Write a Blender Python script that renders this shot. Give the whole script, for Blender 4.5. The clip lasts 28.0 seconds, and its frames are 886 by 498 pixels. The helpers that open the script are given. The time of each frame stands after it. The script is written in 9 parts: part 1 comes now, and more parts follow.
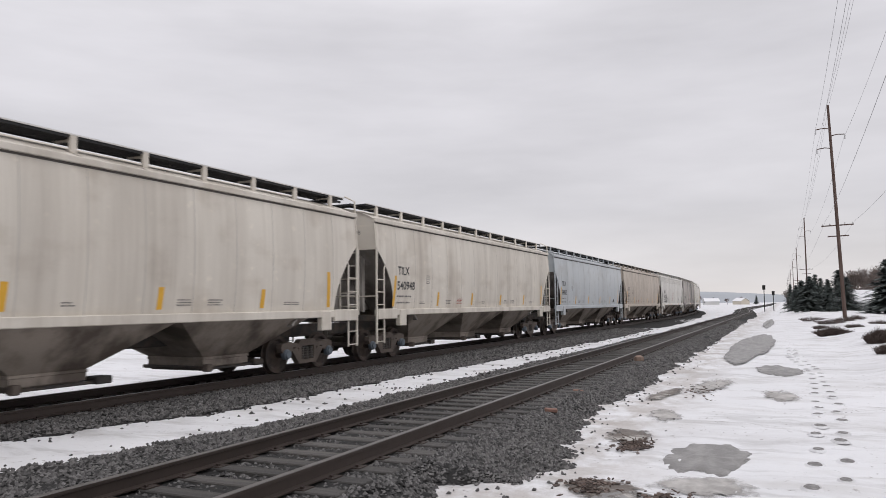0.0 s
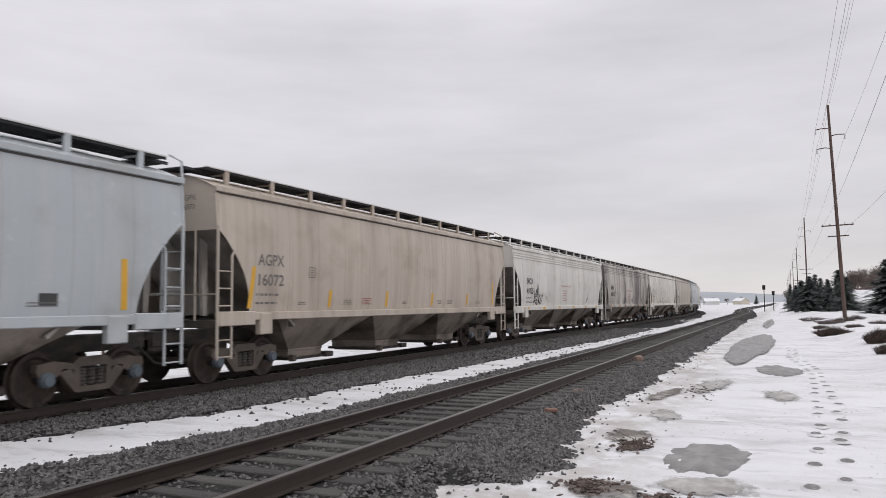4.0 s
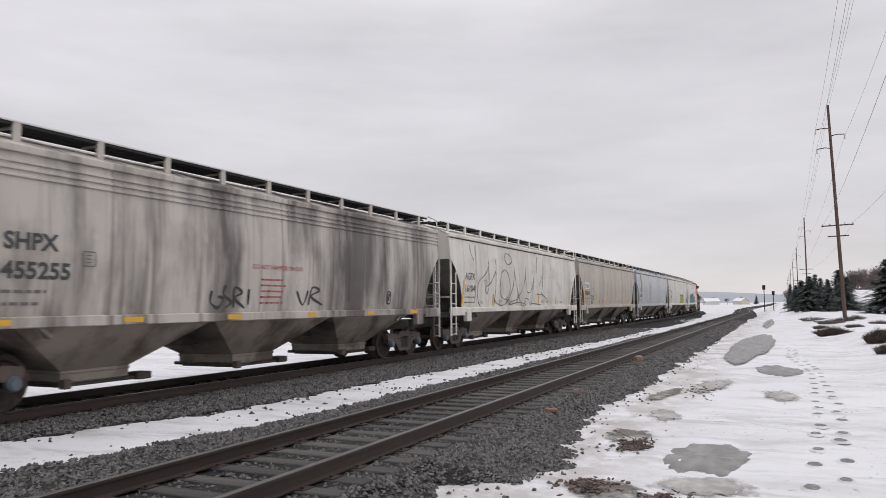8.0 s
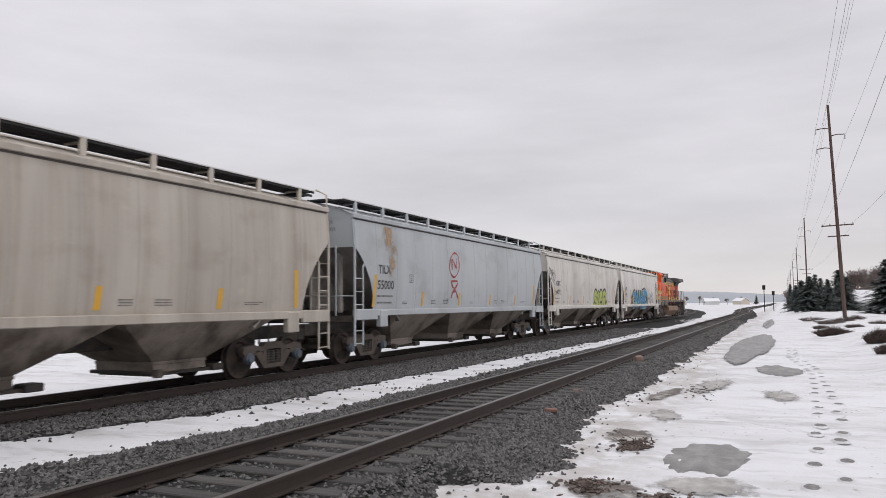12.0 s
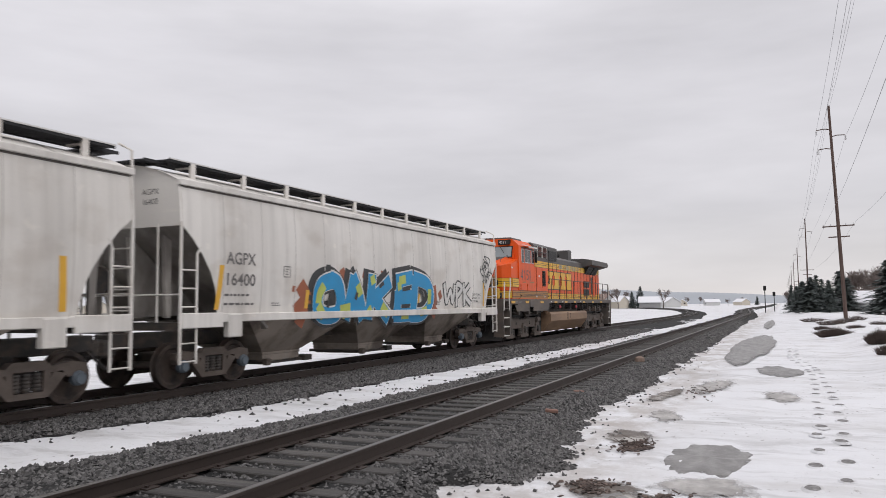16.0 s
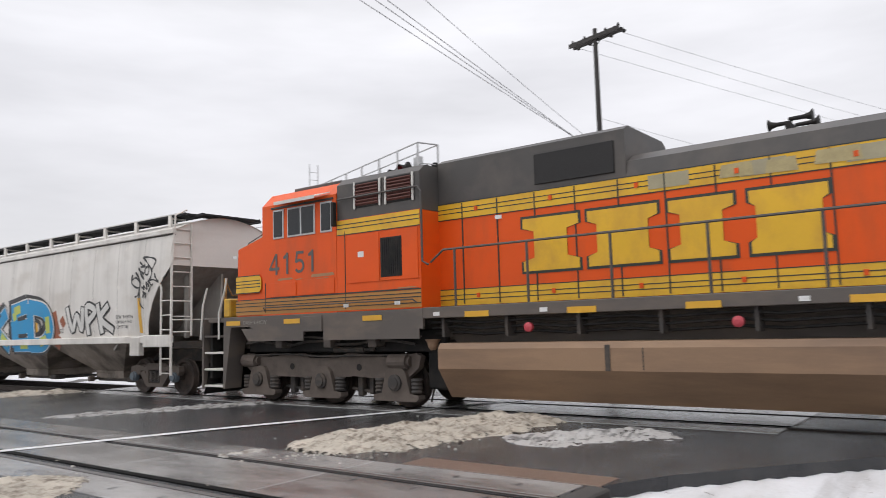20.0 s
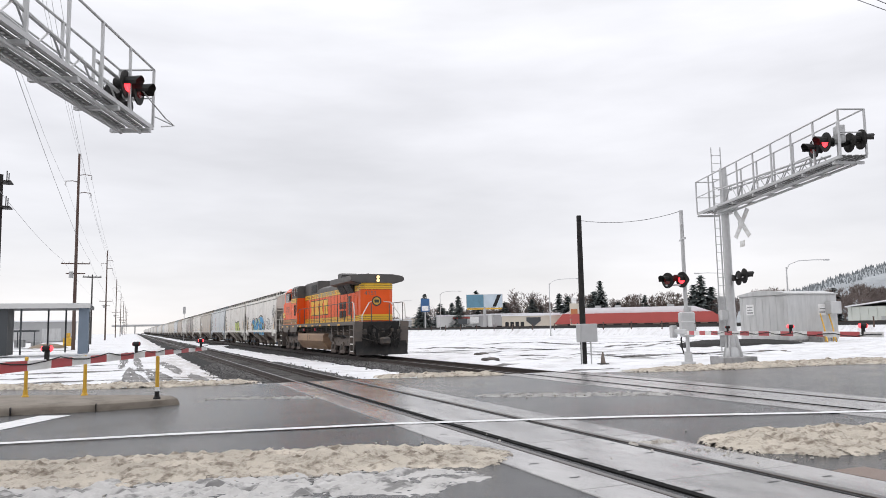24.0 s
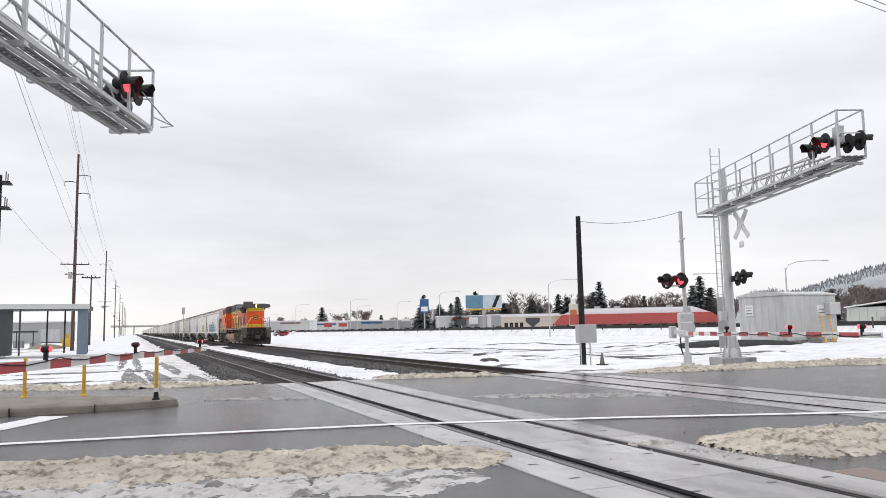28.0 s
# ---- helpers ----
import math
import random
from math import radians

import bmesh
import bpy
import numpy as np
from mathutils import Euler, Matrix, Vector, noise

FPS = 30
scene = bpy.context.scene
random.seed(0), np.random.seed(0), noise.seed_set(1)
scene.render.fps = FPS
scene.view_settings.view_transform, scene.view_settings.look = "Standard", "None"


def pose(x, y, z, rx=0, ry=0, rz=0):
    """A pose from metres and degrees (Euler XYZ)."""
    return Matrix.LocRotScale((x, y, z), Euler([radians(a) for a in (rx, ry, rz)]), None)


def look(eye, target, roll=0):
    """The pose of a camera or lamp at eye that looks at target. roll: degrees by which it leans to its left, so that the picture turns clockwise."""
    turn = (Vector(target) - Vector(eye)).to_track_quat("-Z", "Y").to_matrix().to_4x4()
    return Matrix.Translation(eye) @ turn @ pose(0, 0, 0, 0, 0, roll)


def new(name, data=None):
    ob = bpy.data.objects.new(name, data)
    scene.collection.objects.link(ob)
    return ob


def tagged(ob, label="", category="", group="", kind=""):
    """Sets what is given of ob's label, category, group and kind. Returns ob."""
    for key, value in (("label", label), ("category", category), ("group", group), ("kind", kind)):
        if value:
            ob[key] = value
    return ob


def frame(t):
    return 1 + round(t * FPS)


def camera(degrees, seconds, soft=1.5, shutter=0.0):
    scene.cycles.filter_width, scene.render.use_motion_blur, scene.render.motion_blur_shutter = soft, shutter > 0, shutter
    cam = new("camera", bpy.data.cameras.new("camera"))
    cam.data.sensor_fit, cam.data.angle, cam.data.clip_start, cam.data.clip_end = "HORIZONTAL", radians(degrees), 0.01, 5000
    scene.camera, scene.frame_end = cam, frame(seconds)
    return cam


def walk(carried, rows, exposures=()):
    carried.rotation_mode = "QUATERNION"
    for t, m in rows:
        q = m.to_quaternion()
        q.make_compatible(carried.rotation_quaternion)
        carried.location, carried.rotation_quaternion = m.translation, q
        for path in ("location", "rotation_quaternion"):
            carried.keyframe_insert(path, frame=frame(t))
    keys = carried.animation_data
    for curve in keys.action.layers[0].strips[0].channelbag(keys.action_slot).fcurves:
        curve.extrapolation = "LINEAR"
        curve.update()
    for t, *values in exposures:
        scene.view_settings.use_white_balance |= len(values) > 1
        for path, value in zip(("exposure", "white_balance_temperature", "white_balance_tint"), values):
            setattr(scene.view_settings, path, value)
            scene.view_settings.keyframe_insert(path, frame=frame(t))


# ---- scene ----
# ---- camera ----
cam = camera(61.19, 28.0, soft=0.5, shutter=0.18)
CAM_ROWS = [
    (0.0, 0, 1.632, 24.28, 4.26, 0.62), (15.5, 0, 1.632, 24.28, 4.26, 0.62), (16.0, 0, 1.632, 24.33, 4.32, 0.62), (16.5, 0, 1.632, 24.44, 4.38, 0.62),
    (17.0, 0, 1.632, 24.65, 4.5, 0.65), (17.3, 0, 1.632, 26.2, 4.45, 0.8), (17.6, 0, 1.63, 30.5, 4.4, 0.95),
    (18.0, 0, 1.62, 41.75, 4.7, 0.85), (18.2, 0, 1.61, 49.6, 4.8, 0.8), (18.4, 0, 1.58, 57.0, 5.05, 0.85),
    (18.6, 0, 1.55, 65.42, 5.25, 0.8), (18.8, 0, 1.535, 75.63, 5.3, 0.75), (19.0, 0, 1.534, 86.4, 5.33, 0.89),
    (19.4, 0, 1.534, 105.38, 5.62, 1.14), (19.7, 0, 1.534, 117.7, 5.8, 1.4), (20.0, 0, 1.534, 127.5, 5.96, 1.6),
    (20.5, 0, 1.53, 137.34, 5.89, 1.5), (21.2, -0.01, 1.525, 146.6, 5.9, 1.3), (22.0, -0.02, 1.52, 153.8, 5.97, 1.1),
    (22.5, -0.03, 1.518, 155.9, 6.0, 1.01), (23.0, -0.03, 1.518, 157.25, 6.0, 1.01), (23.5, -0.03, 1.518, 157.68, 5.97, 1.01),
    (24.0, -0.03, 1.518, 157.7, 5.95, 1.01), (25.0, -0.03, 1.518, 157.7, 5.95, 1.01), (26.0, -0.03, 1.518, 157.65, 6.0, 1.01), (28.0, -0.03, 1.518, 157.64, 6.0, 1.01)]
walk(cam, [(t, pose(x, 0, z, 90 + pitch, roll, yaw)) for t, x, z, yaw, pitch, roll in CAM_ROWS],
     exposures=[(0.0, 0.05, 6500, 10.6), (17.3, 0.05, 6500, 10.6), (18.4, 0.16, 6500, 10), (19.0, 0.26, 6480, 9.5), (20.0, 0.32, 6450, 8.6), (22.5, 0.38, 6420, 8.2), (28.0, 0.4, 6420, 8.2)])

# ---- sky and light ----
world = bpy.data.worlds.new("overcast")
scene.world = world
world.use_nodes = True
nt = world.node_tree
bg = nt.nodes["Background"]
link = nt.links.new
sky = nt.nodes.new("ShaderNodeTexSky")
sky.sky_type, sky.sun_disc = "NISHITA", False
sky.sun_elevation, sky.sun_rotation = radians(55), radians(129)
coords = nt.nodes.new("ShaderNodeTexCoord")
split = nt.nodes.new("ShaderNodeSeparateXYZ")
link(coords.outputs["Generated"], split.inputs[0])
# overcast: darker towards the horizon, brightest overhead
lift = nt.nodes.new("ShaderNodeValToRGB")
lift.color_ramp.elements[0].position, lift.color_ramp.elements[0].color = 0.0, (0.775, 0.733, 0.720, 1)
lift.color_ramp.elements[1].position, lift.color_ramp.elements[1].color = 1.0, (1.275, 1.266, 1.330, 1)
for pos, col in ((0.03, (0.714, 0.688, 0.695, 1)), (0.12, (0.612, 0.598, 0.620, 1)), (0.32, (0.683, 0.670, 0.700, 1)), (0.5, (0.816, 0.803, 0.830, 1))):
    e = lift.color_ramp.elements.new(pos)
    e.color = col
link(split.outputs[2], lift.inputs[0])
# long soft cloud bands
stretch = nt.nodes.new("ShaderNodeMapping")
stretch.inputs["Scale"].default_value = (1.2, 1.2, 5.5)
link(coords.outputs["Generated"], stretch.inputs[0])
cloud = nt.nodes.new("ShaderNodeTexNoise")
cloud.inputs["Scale"].default_value, cloud.inputs["Detail"].default_value, cloud.inputs["Roughness"].default_value = 1.9, 5.0, 0.52
link(stretch.outputs[0], cloud.inputs["Vector"])
shade = nt.nodes.new("ShaderNodeMapRange")
shade.inputs[1].default_value, shade.inputs[2].default_value, shade.inputs[3].default_value, shade.inputs[4].default_value = 0.3, 0.7, 0.86, 1.12
link(cloud.outputs[0], shade.inputs[0])
clouds = nt.nodes.new("ShaderNodeVectorMath")
clouds.operation = "SCALE"
link(lift.outputs[0], clouds.inputs[0])
link(shade.outputs[0], clouds.inputs["Scale"])
blue = nt.nodes.new("ShaderNodeVectorMath")
blue.operation = "SCALE"
blue.inputs["Scale"].default_value = 0.006
link(sky.outputs[0], blue.inputs[0])
both = nt.nodes.new("ShaderNodeVectorMath")
link(clouds.outputs[0], both.inputs[0])
link(blue.outputs[0], both.inputs[1])
link(both.outputs[0], bg.inputs[0])
bg.inputs[1].default_value = 1.0
sun = new("sun", bpy.data.lights.new("sun", "SUN"))
sun.data.energy, sun.data.angle, sun.data.color = 0.55, radians(40), (1.0, 0.97, 0.93)
sun.matrix_world = look((15, -12, 28), (0, 0, 0))

# ---- building helpers ----
XN = -5.257            # near track's centre line
XF = XN - 6.914        # far track's centre line
RNG = random.Random(7)
BEND = 82.0            # where the far track begins to swing away to the left
BEND_R = 640.0


def lat(xc, y):
    """How far a track has swung sideways from its straight line."""
    if xc == XF:
        d = max(0.0, y - BEND)
        return -d * d / (2 * BEND_R)
    q = min(1.0, max(0.0, (y - 112) / 95))
    w = min(1.0, max(0.0, (y - 230) / 170))
    return -3.1 * q * q * (3 - 2 * q) + 1.9 * w * w * (3 - 2 * w)


def heading(xc, y):
    """Turn of a track about the upright axis, in radians."""
    return -math.atan2(lat(xc, y + .5) - lat(xc, y - .5), 1.0)


class Geo:
    """Collects vertices and faces for one mesh."""

    def __init__(self):
        self.v, self.f = [], []

    def add(self, verts, faces):
        n = len(self.v)
        self.v += [tuple(p) for p in verts]
        self.f += [tuple(i + n for i in q) for q in faces]
        return self

    def box(self, x0, x1, y0, y1, z0, z1, c=0.0):
        if c <= 0:
            vs = [(x, y, z) for z in (z0, z1) for y in (y0, y1) for x in (x0, x1)]
            return self.add(vs, [(0, 2, 3, 1), (4, 5, 7, 6), (0, 1, 5, 4), (2, 6, 7, 3), (0, 4, 6, 2), (1, 3, 7, 5)])
        vs, idx = [], {}
        lo, hi = (x0, y0, z0), (x1, y1, z1)
        for s in [(a, b, d) for a in (0, 1) for b in (0, 1) for d in (0, 1)]:
            for ax in range(3):
                p = []
                for k in range(3):
                    edge = hi[k] if s[k] else lo[k]
                    p.append(edge if k == ax else edge + (-c if s[k] else c))
                idx[s, ax] = len(vs)
                vs.append(p)
        fs = []
        for ax in range(3):
            o = [k for k in range(3) if k != ax]
            for side in (0, 1):
                q = []
                for a, b in ((0, 0), (1, 0), (1, 1), (0, 1)):
                    s = [0, 0, 0]
                    s[ax], s[o[0]], s[o[1]] = side, a, b
                    q.append(idx[tuple(s), ax])
                fs.append(q)
            for a in (0, 1):
                for b in (0, 1):
                    s0, s1 = [0, 0, 0], [0, 0, 0]
                    s0[o[0]], s0[o[1]], s1[o[0]], s1[o[1]] = a, b, a, b
                    s1[ax] = 1
                    s0, s1 = tuple(s0), tuple(s1)
                    fs.append([idx[s0, o[0]], idx[s1, o[0]], idx[s1, o[1]], idx[s0, o[1]]])
        for s in [(a, b, d) for a in (0, 1) for b in (0, 1) for d in (0, 1)]:
            fs.append([idx[s, 0], idx[s, 1], idx[s, 2]])
        return self.add(vs, fs)

    def prism(self, pts, a0, a1, axis="x"):
        """A polygon (two coordinates) drawn out along an axis: x takes (y, z), y takes (x, z), z takes (x, y)."""
        n = len(pts)
        put = {"x": lambda a, p: (a, p[0], p[1]), "y": lambda a, p: (p[0], a, p[1]), "z": lambda a, p: (p[0], p[1], a)}[axis]
        vs = [put(a0, p) for p in pts] + [put(a1, p) for p in pts]
        fs = [tuple(range(n)), tuple(range(2 * n - 1, n - 1, -1))] + [(i, (i + 1) % n, n + (i + 1) % n, n + i) for i in range(n)]
        return self.add(vs, fs)

    def tube(self, pts, r, seg=6, taper=None):
        pts = [Vector(p) for p in pts]
        rings = []
        for i, p in enumerate(pts):
            d = (pts[min(i + 1, len(pts) - 1)] - pts[max(i - 1, 0)]).normalized()
            a = d.orthogonal().normalized() if not rings else (ref - ref.dot(d) * d).normalized()
            ref = a
            b = d.cross(a)
            rr = r if taper is None else r + (taper - r) * i / (len(pts) - 1)
            rings.append([p + (a * math.cos(2 * math.pi * k / seg) + b * math.sin(2 * math.pi * k / seg)) * rr for k in range(seg)])
        fs = []
        for i in range(len(pts) - 1):
            for k in range(seg):
                k2 = (k + 1) % seg
                fs.append((i * seg + k, i * seg + k2, (i + 1) * seg + k2, (i + 1) * seg + k))
        fs += [tuple(range(seg - 1, -1, -1)), tuple((len(pts) - 1) * seg + k for k in range(seg))]
        return self.add([q for ring in rings for q in ring], fs)

    def lathe(self, prof, c, axis="x", seg=24):
        """Rings (distance along the axis, radius) about the point c."""
        put = {"x": lambda a, p, q: (c[0] + a, c[1] + p, c[2] + q), "y": lambda a, p, q: (c[0] + p, c[1] + a, c[2] + q),
               "z": lambda a, p, q: (c[0] + p, c[1] + q, c[2] + a)}[axis]
        vs = [put(a, r * math.cos(2 * math.pi * k / seg), r * math.sin(2 * math.pi * k / seg)) for a, r in prof for k in range(seg)]
        fs = []
        for i in range(len(prof) - 1):
            for k in range(seg):
                k2 = (k + 1) % seg
                fs.append((i * seg + k, i * seg + k2, (i + 1) * seg + k2, (i + 1) * seg + k))
        fs += [tuple(range(seg - 1, -1, -1)), tuple((len(prof) - 1) * seg + k for k in range(seg))]
        return self.add(vs, fs)

    def cyl(self, c, r, a0, a1, axis="x", seg=16):
        return self.lathe([(a0, r), (a1, r)], c, axis, seg)

    def grid(self, rows):
        n, m = len(rows), len(rows[0])
        return self.add([p for r in rows for p in r],
                        [(i * m + j, i * m + j + 1, (i + 1) * m + j + 1, (i + 1) * m + j) for i in range(n - 1) for j in range(m - 1)])

    def moved(self, m, start=0):
        self.v[start:] = [tuple(m @ Vector(p)) for p in self.v[start:]]
        return self

    def mesh(self, name, mat, smooth=False, normals=True):
        me = bpy.data.meshes.new(name)
        me.from_pydata(self.v, [], self.f)
        if normals:
            bm = bmesh.new()
            bm.from_mesh(me)
            bmesh.ops.recalc_face_normals(bm, faces=bm.faces)
            bm.to_mesh(me)
            bm.free()
        for m in (mat if isinstance(mat, (list, tuple)) else [mat]):
            me.materials.append(m)
        if smooth:
            me.polygons.foreach_set("use_smooth", [True] * len(me.polygons))
            me.set_sharp_from_angle(angle=radians(35))
        me.update()
        return me


def part(name, g, mat, parent, label="", smooth=False):
    me = g if isinstance(g, bpy.types.Mesh) else g.mesh(name, mat, smooth)
    ob = new(name, me)
    ob.parent = parent
    if label:
        ob["label"] = label
    return ob


def thing(name, label, category, m=None, group="", kind=""):
    ob = new(name)
    ob.empty_display_size = 0.2
    if m is not None:
        ob.matrix_world = m
    return tagged(ob, label, category, group, kind)


def single(name, g, mat, label, category, m=None, group="", kind="", smooth=False):
    ob = new(name, g if isinstance(g, bpy.types.Mesh) else g.mesh(name, mat, smooth))
    if m is not None:
        ob.matrix_world = m
    return tagged(ob, label, category, group, kind)


# ---- materials ----
def surf(name, col, rough=0.7, var=0.25, scale=3.0, fine=40.0, bump=0.15, metal=0.0, dirt=None, dirt_amt=0.0, dirt_scale=(1, 1, 1),
         coord="Object", bump_scale=None, edge=(0.45, 0.65), spec=0.5, island=0.0, rand=0.0):
    """A paint, stone, wood or metal: colour varied at two scales, dirt in stretched patches, fine relief."""
    m = bpy.data.materials.new(name)
    m.use_nodes = True
    t = m.node_tree
    N, Lk = t.nodes, t.links.new
    b = N["Principled BSDF"]
    b.inputs["Metallic"].default_value = metal
    b.inputs["Specular IOR Level"].default_value = spec
    tc = N.new("ShaderNodeTexCoord")

    def noise_tex(sc, detail=4.0, vec=None, rough_n=0.55):
        n = N.new("ShaderNodeTexNoise")
        n.inputs["Scale"].default_value, n.inputs["Detail"].default_value, n.inputs["Roughness"].default_value = sc, detail, rough_n
        Lk(vec or tc.outputs[coord], n.inputs["Vector"])
        return n

    def mixc(fac, a, c, mode="MIX"):
        x = N.new("ShaderNodeMix")
        x.data_type, x.blend_type = "RGBA", mode
        for val, sock in ((fac, x.inputs[0]), (a, x.inputs[6]), (c, x.inputs[7])):
            if isinstance(val, (int, float)):
                sock.default_value = val
            elif isinstance(val, tuple):
                sock.default_value = (*val, 1)
            else:
                Lk(val, sock)
        return x.outputs[2]

    big, small = noise_tex(scale), noise_tex(fine, 3.0)
    lo, hi = tuple(c * (1 - var) for c in col), tuple(min(1, c * (1 + var)) for c in col)
    colour = mixc(big.outputs[0], lo, hi)
    colour = mixc(0.3 * min(1, var * 2), colour, mixc(small.outputs[0], tuple(c * .45 for c in col), tuple(min(1, c * 1.5) for c in col)))
    if dirt is not None:
        mp = N.new("ShaderNodeMapping")
        mp.inputs["Scale"].default_value = dirt_scale
        Lk(tc.outputs[coord], mp.inputs[0])
        d = noise_tex(1.0, 6.0, mp.outputs[0], 0.6)
        ramp = N.new("ShaderNodeMapRange")
        ramp.inputs[1].default_value, ramp.inputs[2].default_value, ramp.inputs[4].default_value = edge[0], edge[1], dirt_amt
        Lk(d.outputs[0], ramp.inputs[0])
        colour = mixc(ramp.outputs[0], colour, dirt)
    if island or rand:
        src = N.new("ShaderNodeNewGeometry").outputs["Random Per Island"] if island else N.new("ShaderNodeObjectInfo").outputs["Random"]
        mr = N.new("ShaderNodeMapRange")
        amt = island or rand
        mr.inputs[3].default_value, mr.inputs[4].default_value = 1 - amt, 1 + amt
        Lk(src, mr.inputs[0])
        vm = N.new("ShaderNodeVectorMath")
        vm.operation = "SCALE"
        Lk(colour, vm.inputs[0])
        Lk(mr.outputs[0], vm.inputs["Scale"])
        colour = vm.outputs[0]
    Lk(colour, b.inputs["Base Color"])
    rr = N.new("ShaderNodeMapRange")
    rr.inputs[3].default_value, rr.inputs[4].default_value = max(0.03, rough - .12), min(1, rough + .12)
    Lk(big.outputs[0], rr.inputs[0])
    Lk(rr.outputs[0], b.inputs["Roughness"])
    if bump:
        bp = N.new("ShaderNodeBump")
        bp.inputs["Strength"].default_value, bp.inputs["Distance"].default_value = bump, 0.02
        src = small if bump_scale is None else noise_tex(bump_scale, 5.0)
        Lk(src.outputs[0], bp.inputs["Height"])
        Lk(bp.outputs[0], b.inputs["Normal"])
    return m


def feather(m, lo=.05, hi=.5, scale=5.0):
    """Lets a patch thin out to nothing at its rim, in ragged steps, by the mesh's "cover" values."""
    t = m.node_tree
    N, Lk = t.nodes, t.links.new
    at = N.new("ShaderNodeAttribute")
    at.attribute_name = "cover"
    tc = N.new("ShaderNodeTexCoord")
    n = N.new("ShaderNodeTexNoise")
    n.inputs["Scale"].default_value, n.inputs["Detail"].default_value, n.inputs["Roughness"].default_value = scale, 6.0, .62
    Lk(tc.outputs["Object"], n.inputs["Vector"])
    ad = N.new("ShaderNodeMath")
    ad.operation = "MULTIPLY_ADD"
    ad.inputs[1].default_value, ad.inputs[2].default_value = 1.5, -.75
    Lk(n.outputs[0], ad.inputs[0])
    sm = N.new("ShaderNodeMath")
    Lk(at.outputs["Fac"], sm.inputs[0])
    Lk(ad.outputs[0], sm.inputs[1])
    r = N.new("ShaderNodeMapRange")
    r.interpolation_type = "SMOOTHSTEP"
    r.inputs[1].default_value, r.inputs[2].default_value = lo, hi
    Lk(sm.outputs[0], r.inputs[0])
    tr = N.new("ShaderNodeBsdfTransparent")
    mx = N.new("ShaderNodeMixShader")
    Lk(r.outputs[0], mx.inputs[0])
    Lk(tr.outputs[0], mx.inputs[1])
    Lk(N["Principled BSDF"].outputs[0], mx.inputs[2])
    Lk(mx.outputs[0], N["Material Output"].inputs[0])
    return m


def cover(me, values):
    me.attributes.new("cover", "FLOAT", "POINT").data.foreach_set("value", values)
    return me


def glow(name, col, strength):
    m = bpy.data.materials.new(name)
    m.use_nodes = True
    b = m.node_tree.nodes["Principled BSDF"]
    b.inputs["Base Color"].default_value = (*col, 1)
    b.inputs["Emission Color"].default_value = (*col, 1)
    b.inputs["Emission Strength"].default_value = strength
    b.inputs["Roughness"].default_value = 0.3
    return m


RAILSTEEL = surf("rail_steel", (0.06, 0.046, 0.04), 0.55, 0.3, 4, 60, 0.1, metal=0.5)
RAILTOP = surf("rail_head_worn", (0.15, 0.14, 0.135), 0.42, 0.2, 6, 80, 0.05, metal=0.85)
BALLAST = surf("ballast_bed", (0.026, 0.0255, 0.025), 0.9, 0.5, 2.2, 34, 1.0, bump_scale=24, spec=0.2)
STONE = surf("ballast_stone", (0.092, 0.088, 0.086), 0.75, 0.4, 9, 90, 0.3, island=0.75, spec=0.4)
SLEEPER = surf("sleeper_wood", (0.055, 0.051, 0.048), 0.85, 0.4, 3, 50, 0.6, dirt=(0.095, 0.088, 0.08), dirt_amt=0.6, dirt_scale=(1, 14, 6), rand=0.3)
ASPHALT = surf("wet_asphalt", (0.022, 0.023, 0.026), 0.17, 0.85, 0.9, 80, 0.5, dirt=(0.048, 0.048, 0.049), dirt_amt=0.8, dirt_scale=(.25, 1.8, 1), bump_scale=110, edge=(.42, .6), spec=.75)
CONCRETE = surf("wet_concrete_panel", (0.29, 0.282, 0.275), 0.14, 0.4, 0.8, 34, 0.16, dirt=(0.085, 0.08, 0.078), dirt_amt=0.8, dirt_scale=(1.6, .55, 1), bump_scale=45, rand=0.2, edge=(.44, .66), spec=.8)
KERB = surf("kerb_concrete", (0.2, 0.172, 0.14), 0.75, 0.25, 2, 40, 0.3, dirt=(0.1, 0.08, 0.06), dirt_amt=0.7, dirt_scale=(2, 2, 4))
ROADPAINT = surf("road_paint", (0.68, 0.68, 0.68), 0.5, 0.2, 3, 60, 0.1, dirt=(0.2, 0.2, 0.2), dirt_amt=0.6, dirt_scale=(3, 3, 1), edge=(.52, .7))
RUBBER = surf("flangeway_rubber", (0.008, 0.008, 0.008), 0.85, 0.3, 5, 60, 0.1, spec=.1)
DIRTYSNOW = surf("dirty_snow", (0.43, 0.405, 0.37), 0.85, 0.6, 2.2, 60, 1.0, dirt=(0.13, 0.095, 0.065), dirt_amt=0.9, dirt_scale=(7, 7, 9), edge=(.5, .66), bump_scale=34)
HEAPSNOW = feather(surf("ploughed_dirty_snow", (0.5, 0.45, 0.38), 0.9, 0.75, 1.6, 60, 1.0, dirt=(0.13, 0.1, 0.075), dirt_amt=0.85, dirt_scale=(7, 7, 9), edge=(.48, .66), bump_scale=48, spec=.2), .0, .22, 13.0)
SLUSH = surf("grey_icy_slush", (0.45, 0.435, 0.42), 0.5, 0.25, 2.2, 30, 0.6, dirt=(0.13, 0.125, 0.12), dirt_amt=0.9, dirt_scale=(2.2, 4.5, 3), edge=(.5, .6), bump_scale=22)
feather(SLUSH, -.05, .3)
